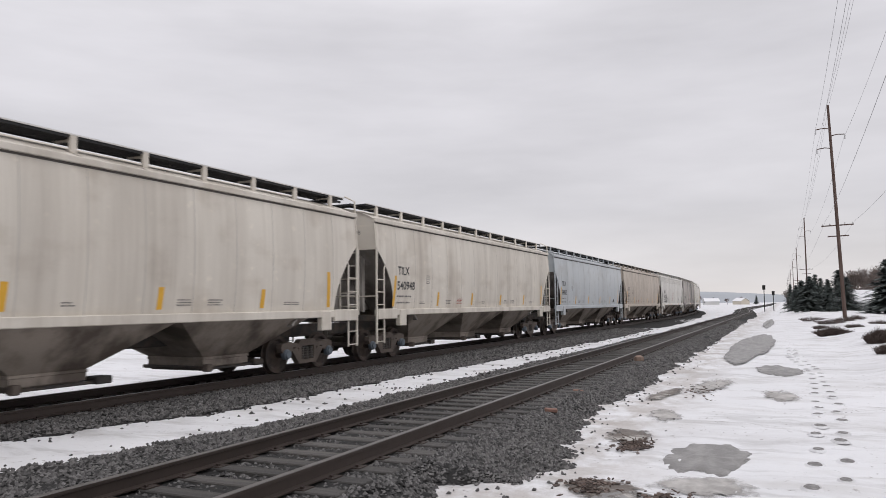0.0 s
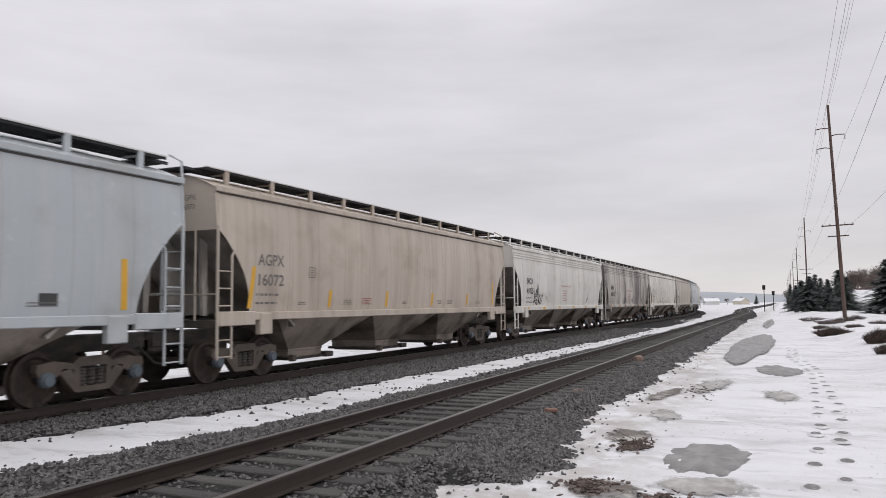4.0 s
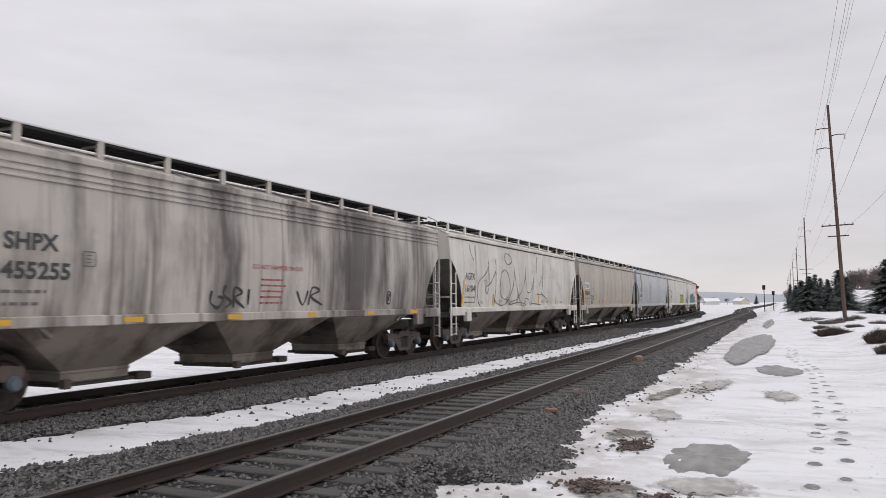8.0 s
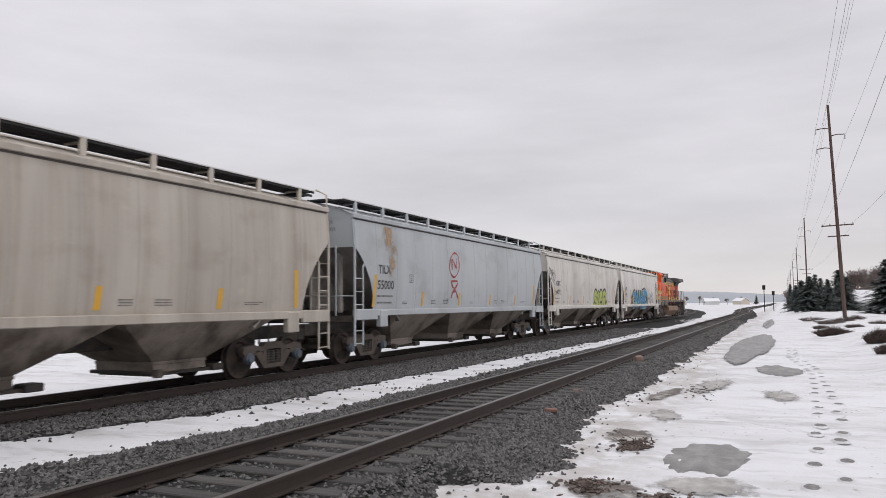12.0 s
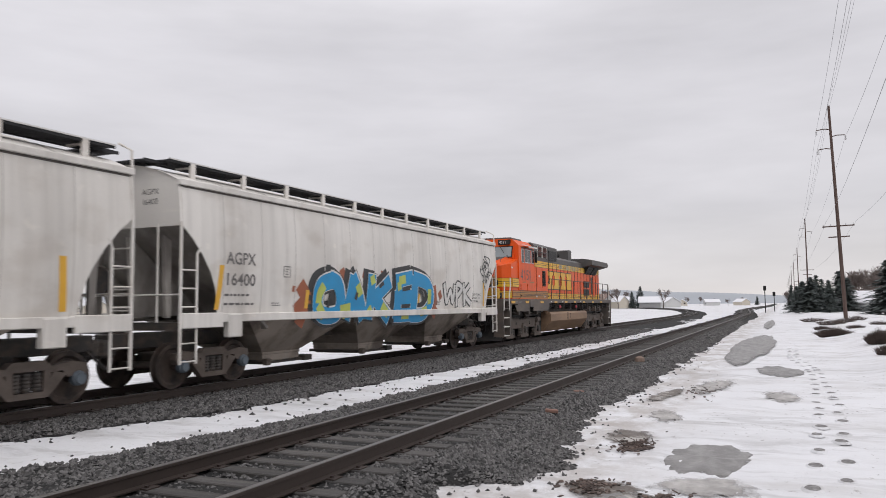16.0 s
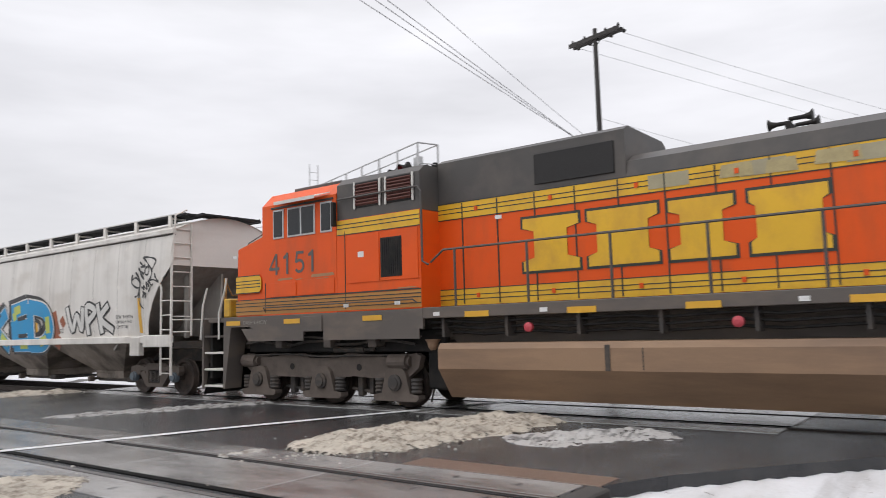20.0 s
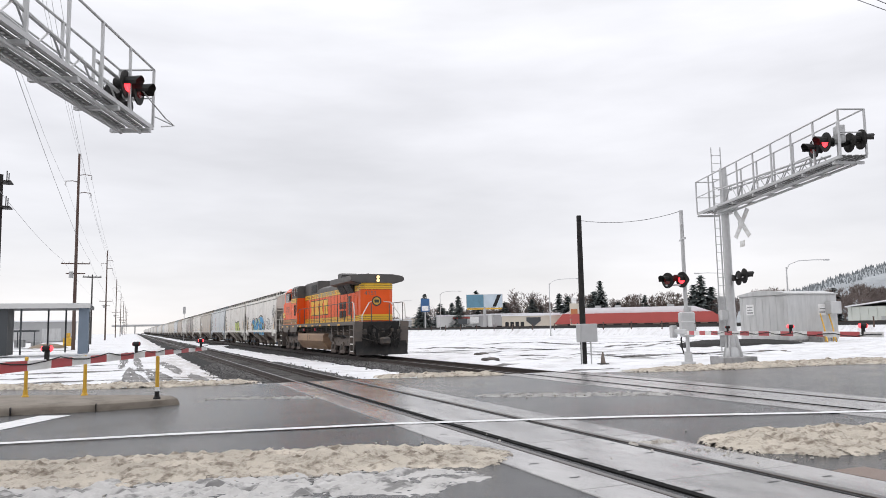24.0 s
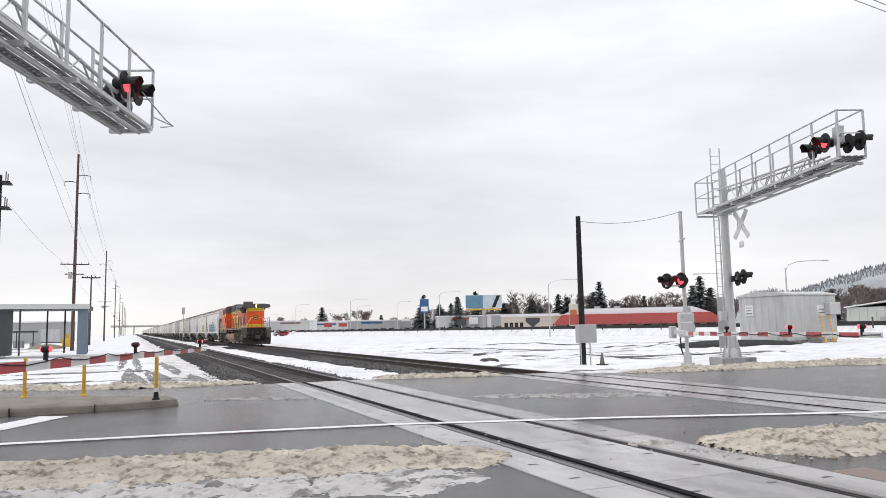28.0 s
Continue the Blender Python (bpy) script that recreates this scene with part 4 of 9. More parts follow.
def paint(name, col, streak, amt, edge=(0.46, 0.7), freq=2.2, rough=0.5, soft=.45):
    """Weathered car paint: broad soft run-off bands, narrow streaks, smudges and chalky patches."""
    if name in PAINTS:
        return PAINTS[name]
    m = surf(name, col, rough, 0.14, 0.45, 30, 0.06, dirt=streak, dirt_amt=amt, dirt_scale=(0, freq, 0.16), edge=edge)
    t = m.node_tree
    N, Lk = t.nodes, t.links.new
    b = N["Principled BSDF"]
    old = b.inputs["Base Color"].links[0].from_socket
    tc = N.new("ShaderNodeTexCoord")
    k = sum(ord(c) for c in name) % 37
    for sc, detail, lo, hi, amount, tint in (((0, .55, .07), 3.0, .42, .72, soft, (.45, .42, .4)), ((0, 7.0, .22), 4.0, .52, .74, soft * soft, (.4, .36, .33)), ((.3, .8, 1.3), 6.0, .5, .7, .35, (.62, .56, .5)), ((.3, 3.2, 4.2), 5.0, .62, .74, .4, (1.25, 1.24, 1.2))):
        mp = N.new("ShaderNodeMapping")
        mp.inputs["Scale"].default_value = sc
        mp.inputs["Location"].default_value = (k * 1.7, k * 3.1, k)
        Lk(tc.outputs["Object"], mp.inputs[0])
        n = N.new("ShaderNodeTexNoise")
        n.inputs["Scale"].default_value, n.inputs["Detail"].default_value = 1.0, detail
        Lk(mp.outputs[0], n.inputs["Vector"])
        r = N.new("ShaderNodeMapRange")
        r.interpolation_type = "SMOOTHSTEP"
        r.inputs[1].default_value, r.inputs[2].default_value, r.inputs[4].default_value = lo, hi, amount
        Lk(n.outputs[0], r.inputs[0])
        x = N.new("ShaderNodeMix")
        x.data_type, x.blend_type = "RGBA", "MULTIPLY"
        Lk(r.outputs[0], x.inputs[0])
        Lk(old, x.inputs[6])
        x.inputs[7].default_value = (*tint, 1)
        old = x.outputs[2]
    Lk(old, b.inputs["Base Color"])
    PAINTS[name] = m
    return m


def ribbed_walk(y0, y1, x0, x1, z, step=0.16):
    """A walkway of grating: cross bars between two edge strips."""
    g = Geo().box(x0, x0 + .03, y0, y1, z - .05, z + .01).box(x1 - .03, x1, y0, y1, z - .05, z + .01)
    n = int((y1 - y0) / step)
    for i in range(n):
        y = y0 + (i + .5) * (y1 - y0) / n
        g.box(x0 + .03, x1 - .03, y - .048, y + .048, z - .03, z)
    return g


def wheel_geo(r):
    g = Geo()
    for s in (-1, 1):
        x = .755 * s
        prof = [(-.075, .11), (-.07, .14), (-.03, .2), (-.02, r * .72), (-.065, r * .82), (-.065, r - .005), (.04, r), (.055, r + .028), (.068, r + .026), (.068, r * .84), (.03, r * .74), (.02, .2), (.06, .13), (.06, .1)]
        g.lathe([(a * -s, q) for a, q in prof], (x, 0, 0), "x", 32)
    return g.cyl((0, 0, 0), .085, -1.02, 1.02, "x", 12)


def freight_truck(parent, y):
    """A two-axle bogie with cast side frames, springs and bearing caps."""
    t = part("truck", shared("bolster", lambda: Geo().box(-.95, .95, -.2, .2, .4, .68, .03).box(-.3, .3, -.3, .3, .66, .86, .02).mesh("truck", DARKSTEEL)), None, parent)
    t.location = (0, y, 0)

    def frame_mesh():
        g = Geo()
        for x0, x1 in ((.92, 1.08),):
            g.prism([(-1.12, .6), (-1.1, .72), (-.78, .76), (-.42, .7), (-.3, .8), (.3, .8), (.42, .7), (.78, .76), (1.1, .72), (1.12, .6), (1.06, .5), (.72, .5), (.62, .62), (.38, .6), (.28, .64), (-.28, .64), (-.38, .6), (-.62, .62), (-.72, .5), (-1.06, .5)], x0, x1)
            g.prism([(-.7, .56), (-.46, .62), (-.26, .3), (.26, .3), (.46, .62), (.7, .56), (.36, .2), (-.36, .2)], x0, x1)
            for s in (-1, 1):
                g.prism([(s * .26, .28), (s * .38, .28), (s * .4, .66), (s * .28, .68)], x0, x1)
        return g.mesh("side_frame", TRUCKSTEEL)

    def spring_mesh():
        g = Geo()
        g.lathe([(h * .03, .075 + (.012 if h % 2 else 0)) for h in range(11)], (0, 0, 0), "z", 10)
        return g.mesh("coil_spring", DARKSTEEL, True)

    for s in (-1, 1):
        f = part("side_frame", shared("sideframe", frame_mesh), None, t)
        if s < 0:
            f.rotation_euler = (0, 0, math.pi)
        for yy in (-.19, 0, .19):
            part("coil_spring", shared("springs", spring_mesh), None, t).location = (s * 1.0, yy, .31)
    for dy in (-.925, .925):
        w = part("wheel_set", shared("wheels", lambda: wheel_geo(.46).mesh("wheel_set", WHEELSTEEL, True)), None, t)
        w.location = (0, dy, .46)
        if len(TRAIN) <= 11:
            SPINNING.append((w, .46, (0, dy, .46)))
        for s in (-1, 1):
            c = part("bearing_cap", shared("cap", lambda: Geo().lathe([(0, .13), (.1, .13), (.12, .1), (.15, .1)], (0, 0, 0), "x", 14).add([(.152 + 0 * k, .06 * math.cos(k * 2.09 + a), .06 * math.sin(k * 2.09 + a)) for k in range(3) for a in (-.2, 0, .2)], [(0, 1, 2), (3, 4, 5), (6, 7, 8)]).mesh("bearing_cap", BEARING, True)), None, t, "blue roller bearing cap")
            c.location = (s * 1.02, dy, .46)
            if s < 0:
                c.rotation_euler = (0, 0, math.pi)
    return t


def hopper_car(k, mat, label, style="smooth"):
    """A three-bay covered hopper; its right-hand end (towards +Y) is at y = 0, the body runs to -CAR_L."""
    L = CAR_L
    car = thing("hopper_car", label, "freight car", group="hopper cars of the train")
    TRAIN.append((car, -2.77 - PITCH * k + SHIFT.get(k, 0)))
    key = mat.name

    def side(s):
        g = Geo()
        zs = [1.5, 1.62, 1.8, 2.05, 2.35, 2.7, 3.0, 3.3, 3.6, 3.85, 4.09]
        rows = []
        for z in zs:
            a, b = -L + cut(z), -cut(z)
            rows.append([(s * side_x(z), a + (b - a) * i / 24, z) for i in range(25)])
        g.grid(rows)
        g.grid([[(x - s * .02, y, z) for x, y, z in r] for r in rows])
        for rr in (rows[0], rows[-1]):
            g.grid([rr, [(x - s * .02, y, z) for x, y, z in rr]])
        for e in (0, -1):
            g.grid([[r[e] for r in rows], [(r[e][0] - s * .02, r[e][1], r[e][2]) for r in rows]])
        return g.mesh("side_sheet", mat, True)

    def seam(i):
        y = -i * L / 14
        zs = [z for z in (1.5, 1.62, 1.8, 2.05, 2.35, 2.7, 3.0, 3.3, 3.6, 3.85, 4.04) if cut(z) < -y - .03 and cut(z) < L + y - .03]
        me = Geo().grid([[(side_x(z) - .004, y - .035, z), (side_x(z) + .006, y - .006, z), (side_x(z) + .006, y + .006, z), (side_x(z) - .004, y + .035, z)] for z in zs]).mesh("weld_seam", [mat, SEAMGRIME])
        for i, p in enumerate(me.polygons):
            p.material_index = int(i % 3 == 1)
        return me

    def roof():
        g = Geo()
        prof = [(x, 4.13 + .42 * math.cos(x / 1.56 * math.pi / 2) ** .9) for x in [1.56 * (i / 7 - 1) for i in range(15)]]
        rows = [[(x, -L + L * j / 14, z) for x, z in prof] for j in range(15)]
        g.grid(rows)
        for i in range(1, 12):
            y = -i * L / 12
            g.grid([[(x, y - .03, z + .012) for x, z in prof], [(x, y + .03, z + .012) for x, z in prof]])
        return g.mesh("roof", mat, True)

    def end(s):
        # s: 0 towards +Y, 1 towards -Y
        d = 1 if s else -1
        y0 = -L if s else 0
        g = Geo()
        prof = [(-side_x(3.25), 3.25), (-1.6, 3.7), (-1.54, 4.11)] + [(x, 4.13 + .42 * math.cos(x / 1.56 * math.pi / 2) ** .9) for x in [1.5 * (i / 5 - 1) for i in range(11)]] + [(1.54, 4.11), (1.6, 3.7), (side_x(3.25), 3.25)]
        g.prism(prof, y0 + d * .05, y0 + d * .08, "y")
        return g.mesh("end_sheet", mat)

    def slope(s):
        d = 1 if s else -1
        y0 = -L if s else 0
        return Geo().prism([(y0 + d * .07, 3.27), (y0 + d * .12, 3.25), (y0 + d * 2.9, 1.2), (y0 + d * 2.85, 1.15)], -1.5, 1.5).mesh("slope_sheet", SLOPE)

    def stiffener(s, x):
        d = 1 if s else -1
        y0 = -L if s else 0
        if x == 0:
            return Geo().prism([(y0 + d * .2, 3.1), (y0 + d * .3, 1.45), (y0 + d * 2.4, 1.5), (y0 + d * .42, 2.98)], -.03, .03).mesh("stiffener", SLOPE)
        return Geo().prism([(y0 + d * .2, 3.1), (y0 + d * .3, 1.45), (y0 + d * .42, 1.45), (y0 + d * .42, 3.0)], x - .04, x + .04).mesh("stiffener", SLOPE)

    for s in (-1, 1):
        part("side_sheet", shared((key, "side", s), lambda: side(s)), None, car)
        part("eave_rail", shared((key, "eave", s), lambda: Geo().box(min(s * 1.5, s * 1.6), max(s * 1.5, s * 1.6), -L, 0, 4.045, 4.165, .012).mesh("eave_rail", mat)), None, car)
        for zz in (3.66, 3.77, 3.88) if style == "ribbed" else ():
            part("side_rib", shared((key, "rib", s, zz), lambda: Geo().box(min(s * 1.5, s * (side_x(zz) + .03)), max(s * 1.5, s * (side_x(zz) + .03)), -L + .02, -.02, zz, zz + .045, .008).mesh("side_rib", mat)), None, car)
        for i in range(1, 14) if s > 0 and k <= 10 else ():
            part("weld_seam", shared((key, "seam", i), lambda: seam(i)), None, car)
        if style != "ribbed":
            # thin dark brown strip along the side, just below the eave rail
            part("eave_gap", shared(("egap", s), lambda: Geo().box(*sorted((s * 1.5, s * 1.552)), -L + .02, -.02, 4.005, 4.043).mesh("eave_gap", EAVEDARK)), None, car, "thin dark strip under the eave")
        g = Geo().box(min(s * 1.52, s * 1.64), max(s * 1.52, s * 1.64), -L + .05, -.05, 1.34, 1.52, .015)
        for y in (-.06, -L + 1.22):
            g.box(*sorted((s * 1.56, s * 1.655)), y - 1.16, y, 1.24, 1.54, .015)
        for y in (-1.6, -L + 1.6):
            g.box(min(s * 1.5, s * 1.66), max(s * 1.5, s * 1.66), y - .22, y + .22, 1.02, 1.5, .02)
        part("side_sill", shared((key, "sill", s), lambda: g.mesh("side_sill", mat)), None, car)
    part("roof", shared((key, "roof"), roof), None, car)
    for s in (0, 1):
        part("end_sheet", shared((key, "end", s), lambda: end(s)), None, car)
        part("slope_sheet", shared(("slope", s), lambda: slope(s)), None, car, "sloping end sheet, coloured darker for shade and dirt")
        for x in (-.95, 0, .95):
            part("stiffener", shared(("stiff", s, x), lambda: stiffener(s, x)), None, car)
    part("centre_sill", shared("csill", lambda: Geo().box(-.25, .25, -L - .35, .35, .82, 1.14, .02).box(-1.5, 1.5, -.32, -.08, 1.2, 1.36).box(-1.5, 1.5, -L + .08, -L + .32, 1.2, 1.36).mesh("centre_sill", DARKSTEEL)), None, car)

    def bay(i):
        # a chute of four curved walls, drawn in from the sill to the outlet
        c = -L / 2 + (i - 1) * 4.45
        rings = [(1.53, 2.2, 1.37), (1.18, 1.5, .98), (.78, .74, .56), (.78, .74, .36)]
        g = Geo()
        vs = [(sx * a, c + sy * q, z) for a, q, z in rings for sx, sy in ((-1, -1), (1, -1), (1, 1), (-1, 1))]
        g.add(vs, [(r * 4 + k, r * 4 + (k + 1) % 4, r * 4 + 4 + (k + 1) % 4, r * 4 + 4 + k) for r in range(3) for k in range(4)] + [(12, 13, 14, 15)])
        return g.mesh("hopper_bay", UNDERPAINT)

    for i in range(3):
        part("hopper_bay", shared(("bay", i), lambda: bay(i)), None, car, "stained steel hopper bay, coloured darker for shade")
        c = -L / 2 + (i - 1) * 4.45
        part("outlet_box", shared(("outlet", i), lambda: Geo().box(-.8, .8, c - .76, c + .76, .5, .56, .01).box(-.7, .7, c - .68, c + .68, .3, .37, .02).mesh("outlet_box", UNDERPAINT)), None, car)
        part("outlet_gate", shared(("gate", i), lambda: Geo().box(-.74, .74, c - .7, c + 1.25, .27, .33, .01).box(.5, .82, c + .95, c + 1.3, .26, .4, .02).cyl((0, c - .75, .34), .04, -.9, .9, "x", 8).mesh("outlet_gate", DARKSTEEL)), None, car)
        part("gate_crank", shared(("crank", i), lambda: Geo().box(.84, 1.0, c - .83, c - .67, .26, .42, .02).mesh("gate_crank", TRUCKSTEEL)), None, car)
    for s in (-1, 1):
        part("running_board", shared(("board", s), lambda: ribbed_walk(-L + .1, -.1, min(s * .55, s * 1.2), max(s * .55, s * 1.2), 4.6, .11).mesh("running_board", GRATING)), None, car, "dark grating running board")
        part("board_edge", shared((key, "bedge", s), lambda: Geo().box(min(s * 1.2, s * 1.225), max(s * 1.2, s * 1.225), -L + .1, -.1, 4.597, 4.622).mesh("board_edge", HANDRAILPALE)), None, car)
        for i in range(11):
            y = -.75 - i * (L - 1.5) / 10
            part("board_bracket", shared((key, "brk", s), lambda: Geo().box(min(s * 1.16, s * 1.22), max(s * 1.16, s * 1.22), -.065, .065, 4.28, 4.6).box(min(s * .75, s * 1.2), max(s * .75, s * 1.2), -.02, .02, 4.5, 4.54).mesh("board_bracket", mat)), None, car).location = (0, y, 0)
    part("hatch_cover", shared((key, "hatch"), lambda: Geo().box(-.4, .4, -L + 1.2, -1.2, 4.46, 4.575, .03).mesh("hatch_cover", mat)), None, car)

    def ladder():
        g = Geo()
        g.tube([(1.6, -.04, .55), (1.6, -.04, 3.32)], .035, 6)
        g.tube([(1.6, -.48, .55), (1.6, -.48, 2.7), (1.6, -.58, 2.86)], .028, 6)
        for z in (.6, .95, 1.3, 1.66, 2.02, 2.38):
            g.tube([(1.6, -.04, z), (1.6, -.48, z)], .016, 5)
        for z in (1.6, 1.98, 2.36, 2.72, 3.08, 3.44, 3.8, 4.15):
            g.tube([(1.6, -.02, z), (1.05, -.02, z)], .016, 5)
        g.tube([(1.05, -.02, 1.5), (1.05, -.02, 4.3)], .028, 6)
        g.tube([(1.58, -.02, 3.3), (1.52, -.02, 4.5), (1.2, -.02, 4.66)], .025, 6)
        return g.mesh("ladder", mat)

    def ladder_low():
        g = Geo()
        g.tube([(1.6, -.04, .55), (1.6, -.04, 3.32)], .035, 6)
        g.tube([(1.6, -.48, .55), (1.6, -.48, 2.7), (1.6, -.58, 2.86)], .028, 6)
        for z in (.6, .95, 1.3, 1.66, 2.02, 2.38):
            g.tube([(1.6, -.04, z), (1.6, -.48, z)], .016, 5)
        g.tube([(1.6, -.04, 1.9), (-1.6, -.04, 1.9)], .018, 5)
        g.tube([(1.0, -.04, 1.36), (1.0, -.04, 3.3)], .025, 6)
        return g.mesh("grab_ladder", mat)

    flip = pose(0, -L, 0, 0, 0, 180)
    a = part("ladder", shared((key, "lad"), ladder), None, car)
    b = part("ladder", shared((key, "lad"), ladder), None, car)
    b.matrix_basis = flip
    for mtx in (Matrix.Diagonal((-1, 1, 1, 1)), pose(0, -L, 0) @ Matrix.Diagonal((1, -1, 1, 1))):
        c = part("grab_ladder", shared((key, "ladl"), ladder_low), None, car)
        c.matrix_basis = mtx
    for s in (0, 1):
        p = part("end_platform", shared("plat", lambda: ribbed_walk(-.35, .25, -.9, .9, 4.58, .12).mesh("end_platform", GRATING)), None, car)
        if s:
            p.matrix_basis = flip
        q = part("coupler", shared("coup", lambda: Geo().box(-.12, .12, .2, .62, .72, 1.0, .03).box(-.2, .22, .55, .95, .68, 1.04, .06).tube([(.35, .1, .85), (.4, .5, .5), (.3, .8, .45)], .03, 6).mesh("coupler", DARKSTEEL)), None, car)
        if s:
            q.matrix_basis = flip
    part("brake_wheel", shared("brakew", lambda: Geo().lathe([(0, .3), (.03, .31), (.06, .3), (.03, .26)], (.5, -.02, 2.2), "y", 18).box(.46, .54, -.05, 0, 1.92, 2.48).box(.22, .78, -.05, 0, 2.17, 2.23).mesh("brake_wheel", DARKSTEEL)), None, car).matrix_basis = flip
    freight_truck(car, -1.6)
    freight_truck(car, -L + 1.6)
    return car


def tag_side(car, me, u, z, name, label="", out=0.006):
    """Writing or paint on the side that faces the camera; u from the car's -Y end."""
    ob = part(name, on_side(me, -CAR_L + u, z, out), None, car, label)
    return tagged(ob, kind="stuff") if name in ("data_block", "graffiti_fill", "graffiti_fade", "graffiti_outline", "graffiti_counter", "stencil_text") else ob


def fitted(me, width):
    """Stretches flat writing to a width."""
    k = width / max(v.co.x for v in me.vertices)
    for v in me.vertices:
        v.co.x *= k
    return me


def marks(car, k, owner, number, low=False, dx=0.0, faint=False):
    """Owner's mark, number, data blocks, stencils and reflector strips; the mark again on the car's end."""
    ink = FADEDINK if faint else INK
    bold = .012 if low else .006
    tag_side(car, fitted(writing(owner, .36, ink, bold), .95 if low or owner != "TILX" else .76), (1.78 if low else 1.33) + dx, 2.56, "owner_mark")
    tag_side(car, fitted(writing(number, .36, ink, bold), .2 * len(number)), (1.76 if low else 1.28) + dx, 2.11, "car_number")
    u0 = 1.3 if not low else 1.72
    tag_side(car, bars(2, .95, .05, .19, FADEDINK, k), u0, 1.88, "data_block", "rows of small stencilled bars")
    box = stroke([[(0, 0), (.26, 0)], [(.26, 0), (.26, .24)], [(.26, .24), (0, .24)], [(0, .24), (0, 0)], [(.08, .06), (.18, .06)], [(.08, .12), (.18, .12)], [(.08, .18), (.18, .18)]], .011, FADEDINK)
    tag_side(car, box, 3.3, 2.34, "stencil_box", "small square stencil")
    if not low:
        for i, (u, n, w) in enumerate(((2.9, 2, .3), (4.95, 3, .4), (5.9, 4, .5), (8.35, 2, .25), (10.9, 3, .35), (11.75, 3, .45), (14.3, 2, .6))):
            tag_side(car, bars(n, w, .022, .05, FADEDINK if i != 2 or not k % 2 else REDINK, k * 7 + i), u, 1.62 + .05 * n, "data_block", "rows of small stencilled bars")
        dark = Geo().grid([[(0, 0, 0), (.34, 0, 0)], [(0, .2, 0), (.34, .2, 0)]]).mesh("stencil_plate", INK, normals=False)
        if k == 8:
            tag_side(car, dark, 14.5, 1.68, "stencil_plate", "small black stencil plate")
    strips = ((1.1, .95, .11), (4.17, .06, .45), (6.88, .06, .44), (9.76, .06, .42), (12.65, .06, .4), (15.3, .06, .6)) if low else ((1.02, .14, .92), (4.2, .14, .45), (7.25, .14, .45), (10.38, .14, .42), (13.42, .14, .42), (16.12, .14, .9))
    for u, a, b in strips:
        if low:
            w = a if a > .5 else b
            me = Geo().grid([[(1.646, -CAR_L + u, 1.385), (1.646, -CAR_L + u + w, 1.385)], [(1.646, -CAR_L + u, 1.48), (1.646, -CAR_L + u + w, 1.48)]]).mesh("reflector_strip", TAPE, normals=False)
            part("reflector_strip", me, None, car, "yellow reflective strip")
        else:
            lean = .1 if b > .6 and u < 5 else -.06 if b > .6 else .03
            me = Geo().grid([[(lean * q, b * q, 0), (a + lean * q, b * q, 0)] for q in (0, .5, 1)]).mesh("reflector_strip", TAPE, normals=False)
            tag_side(car, me, u, 1.6, "reflector_strip", "yellow reflective strip")
    for text, z in ((owner, 3.9), (number, 3.7)):
        me = writing(text, .17, FADEDINK)
        for v in me.vertices:
            v.co = Vector((.55 + v.co.x, -CAR_L + .044, z + v.co.y))
        part("end_mark", me, None, car)


GREYDIRT, BROWNDIRT = (0.2, 0.185, 0.165), (0.24, 0.19, 0.14)
C = hopper_car(0, paint("car_warm_white", (0.72, 0.69, 0.645), GREYDIRT, .25, soft=.28), "off-white covered hopper car with blue graffiti, rolling on rails")
marks(C, 0, "AGPX", "16400", faint=True)


def shifted(lines, du, dz):
    return [[(a + du, b + dz) for a, b in line] for line in lines]


# fat overlapping letters, sprayed in layers: black shadow, pale edge, blue fill, lime fades
FAT = [[(5.35, 2.31), (4.82, 2.13), (4.77, 1.63), (5.07, 1.42), (5.65, 1.45), (5.81, 1.8), (5.64, 2.21), (5.35, 2.31)], [(6.15, 1.4), (6.41, 2.35)], [(6.41, 2.35), (6.72, 1.92), (6.99, 1.38)], [(6.24, 1.68), (6.8, 1.71)],
       [(7.41, 2.42), (7.32, 1.38)], [(8.39, 2.32), (7.54, 1.84)], [(7.6, 1.9), (8.01, 1.6), (8.46, 1.33)], [(9.11, 2.44), (8.99, 1.36)], [(8.96, 2.39), (9.83, 2.51)], [(8.91, 1.87), (9.88, 1.92)], [(8.99, 1.36), (10.1, 1.36)],
       [(10.11, 2.47), (10.1, 1.36)], [(10.11, 2.5), (11.04, 2.32), (11.33, 1.81), (10.86, 1.38), (10.1, 1.33)]]
for nm, mat, w, du, dz, out, lab in (("graffiti_shadow", SPRAYBLACK, .3, -.16, .08, .003, "black drop shadow of the graffiti"), ("graffiti_outline", SPRAYBLACK, .3, 0, 0, .008, "black graffiti outline"),
                                     ("graffiti_highlight", SPRAYWHITE, .245, .02, .015, .014, "pale graffiti highlight edge"), ("graffiti_fill", SPRAYBLUE, .215, 0, 0, .020, "sky-blue graffiti letters")):
    tag_side(C, stroke(shifted(FAT, du, dz), w, mat, True), 0, 0, nm, lab, out)
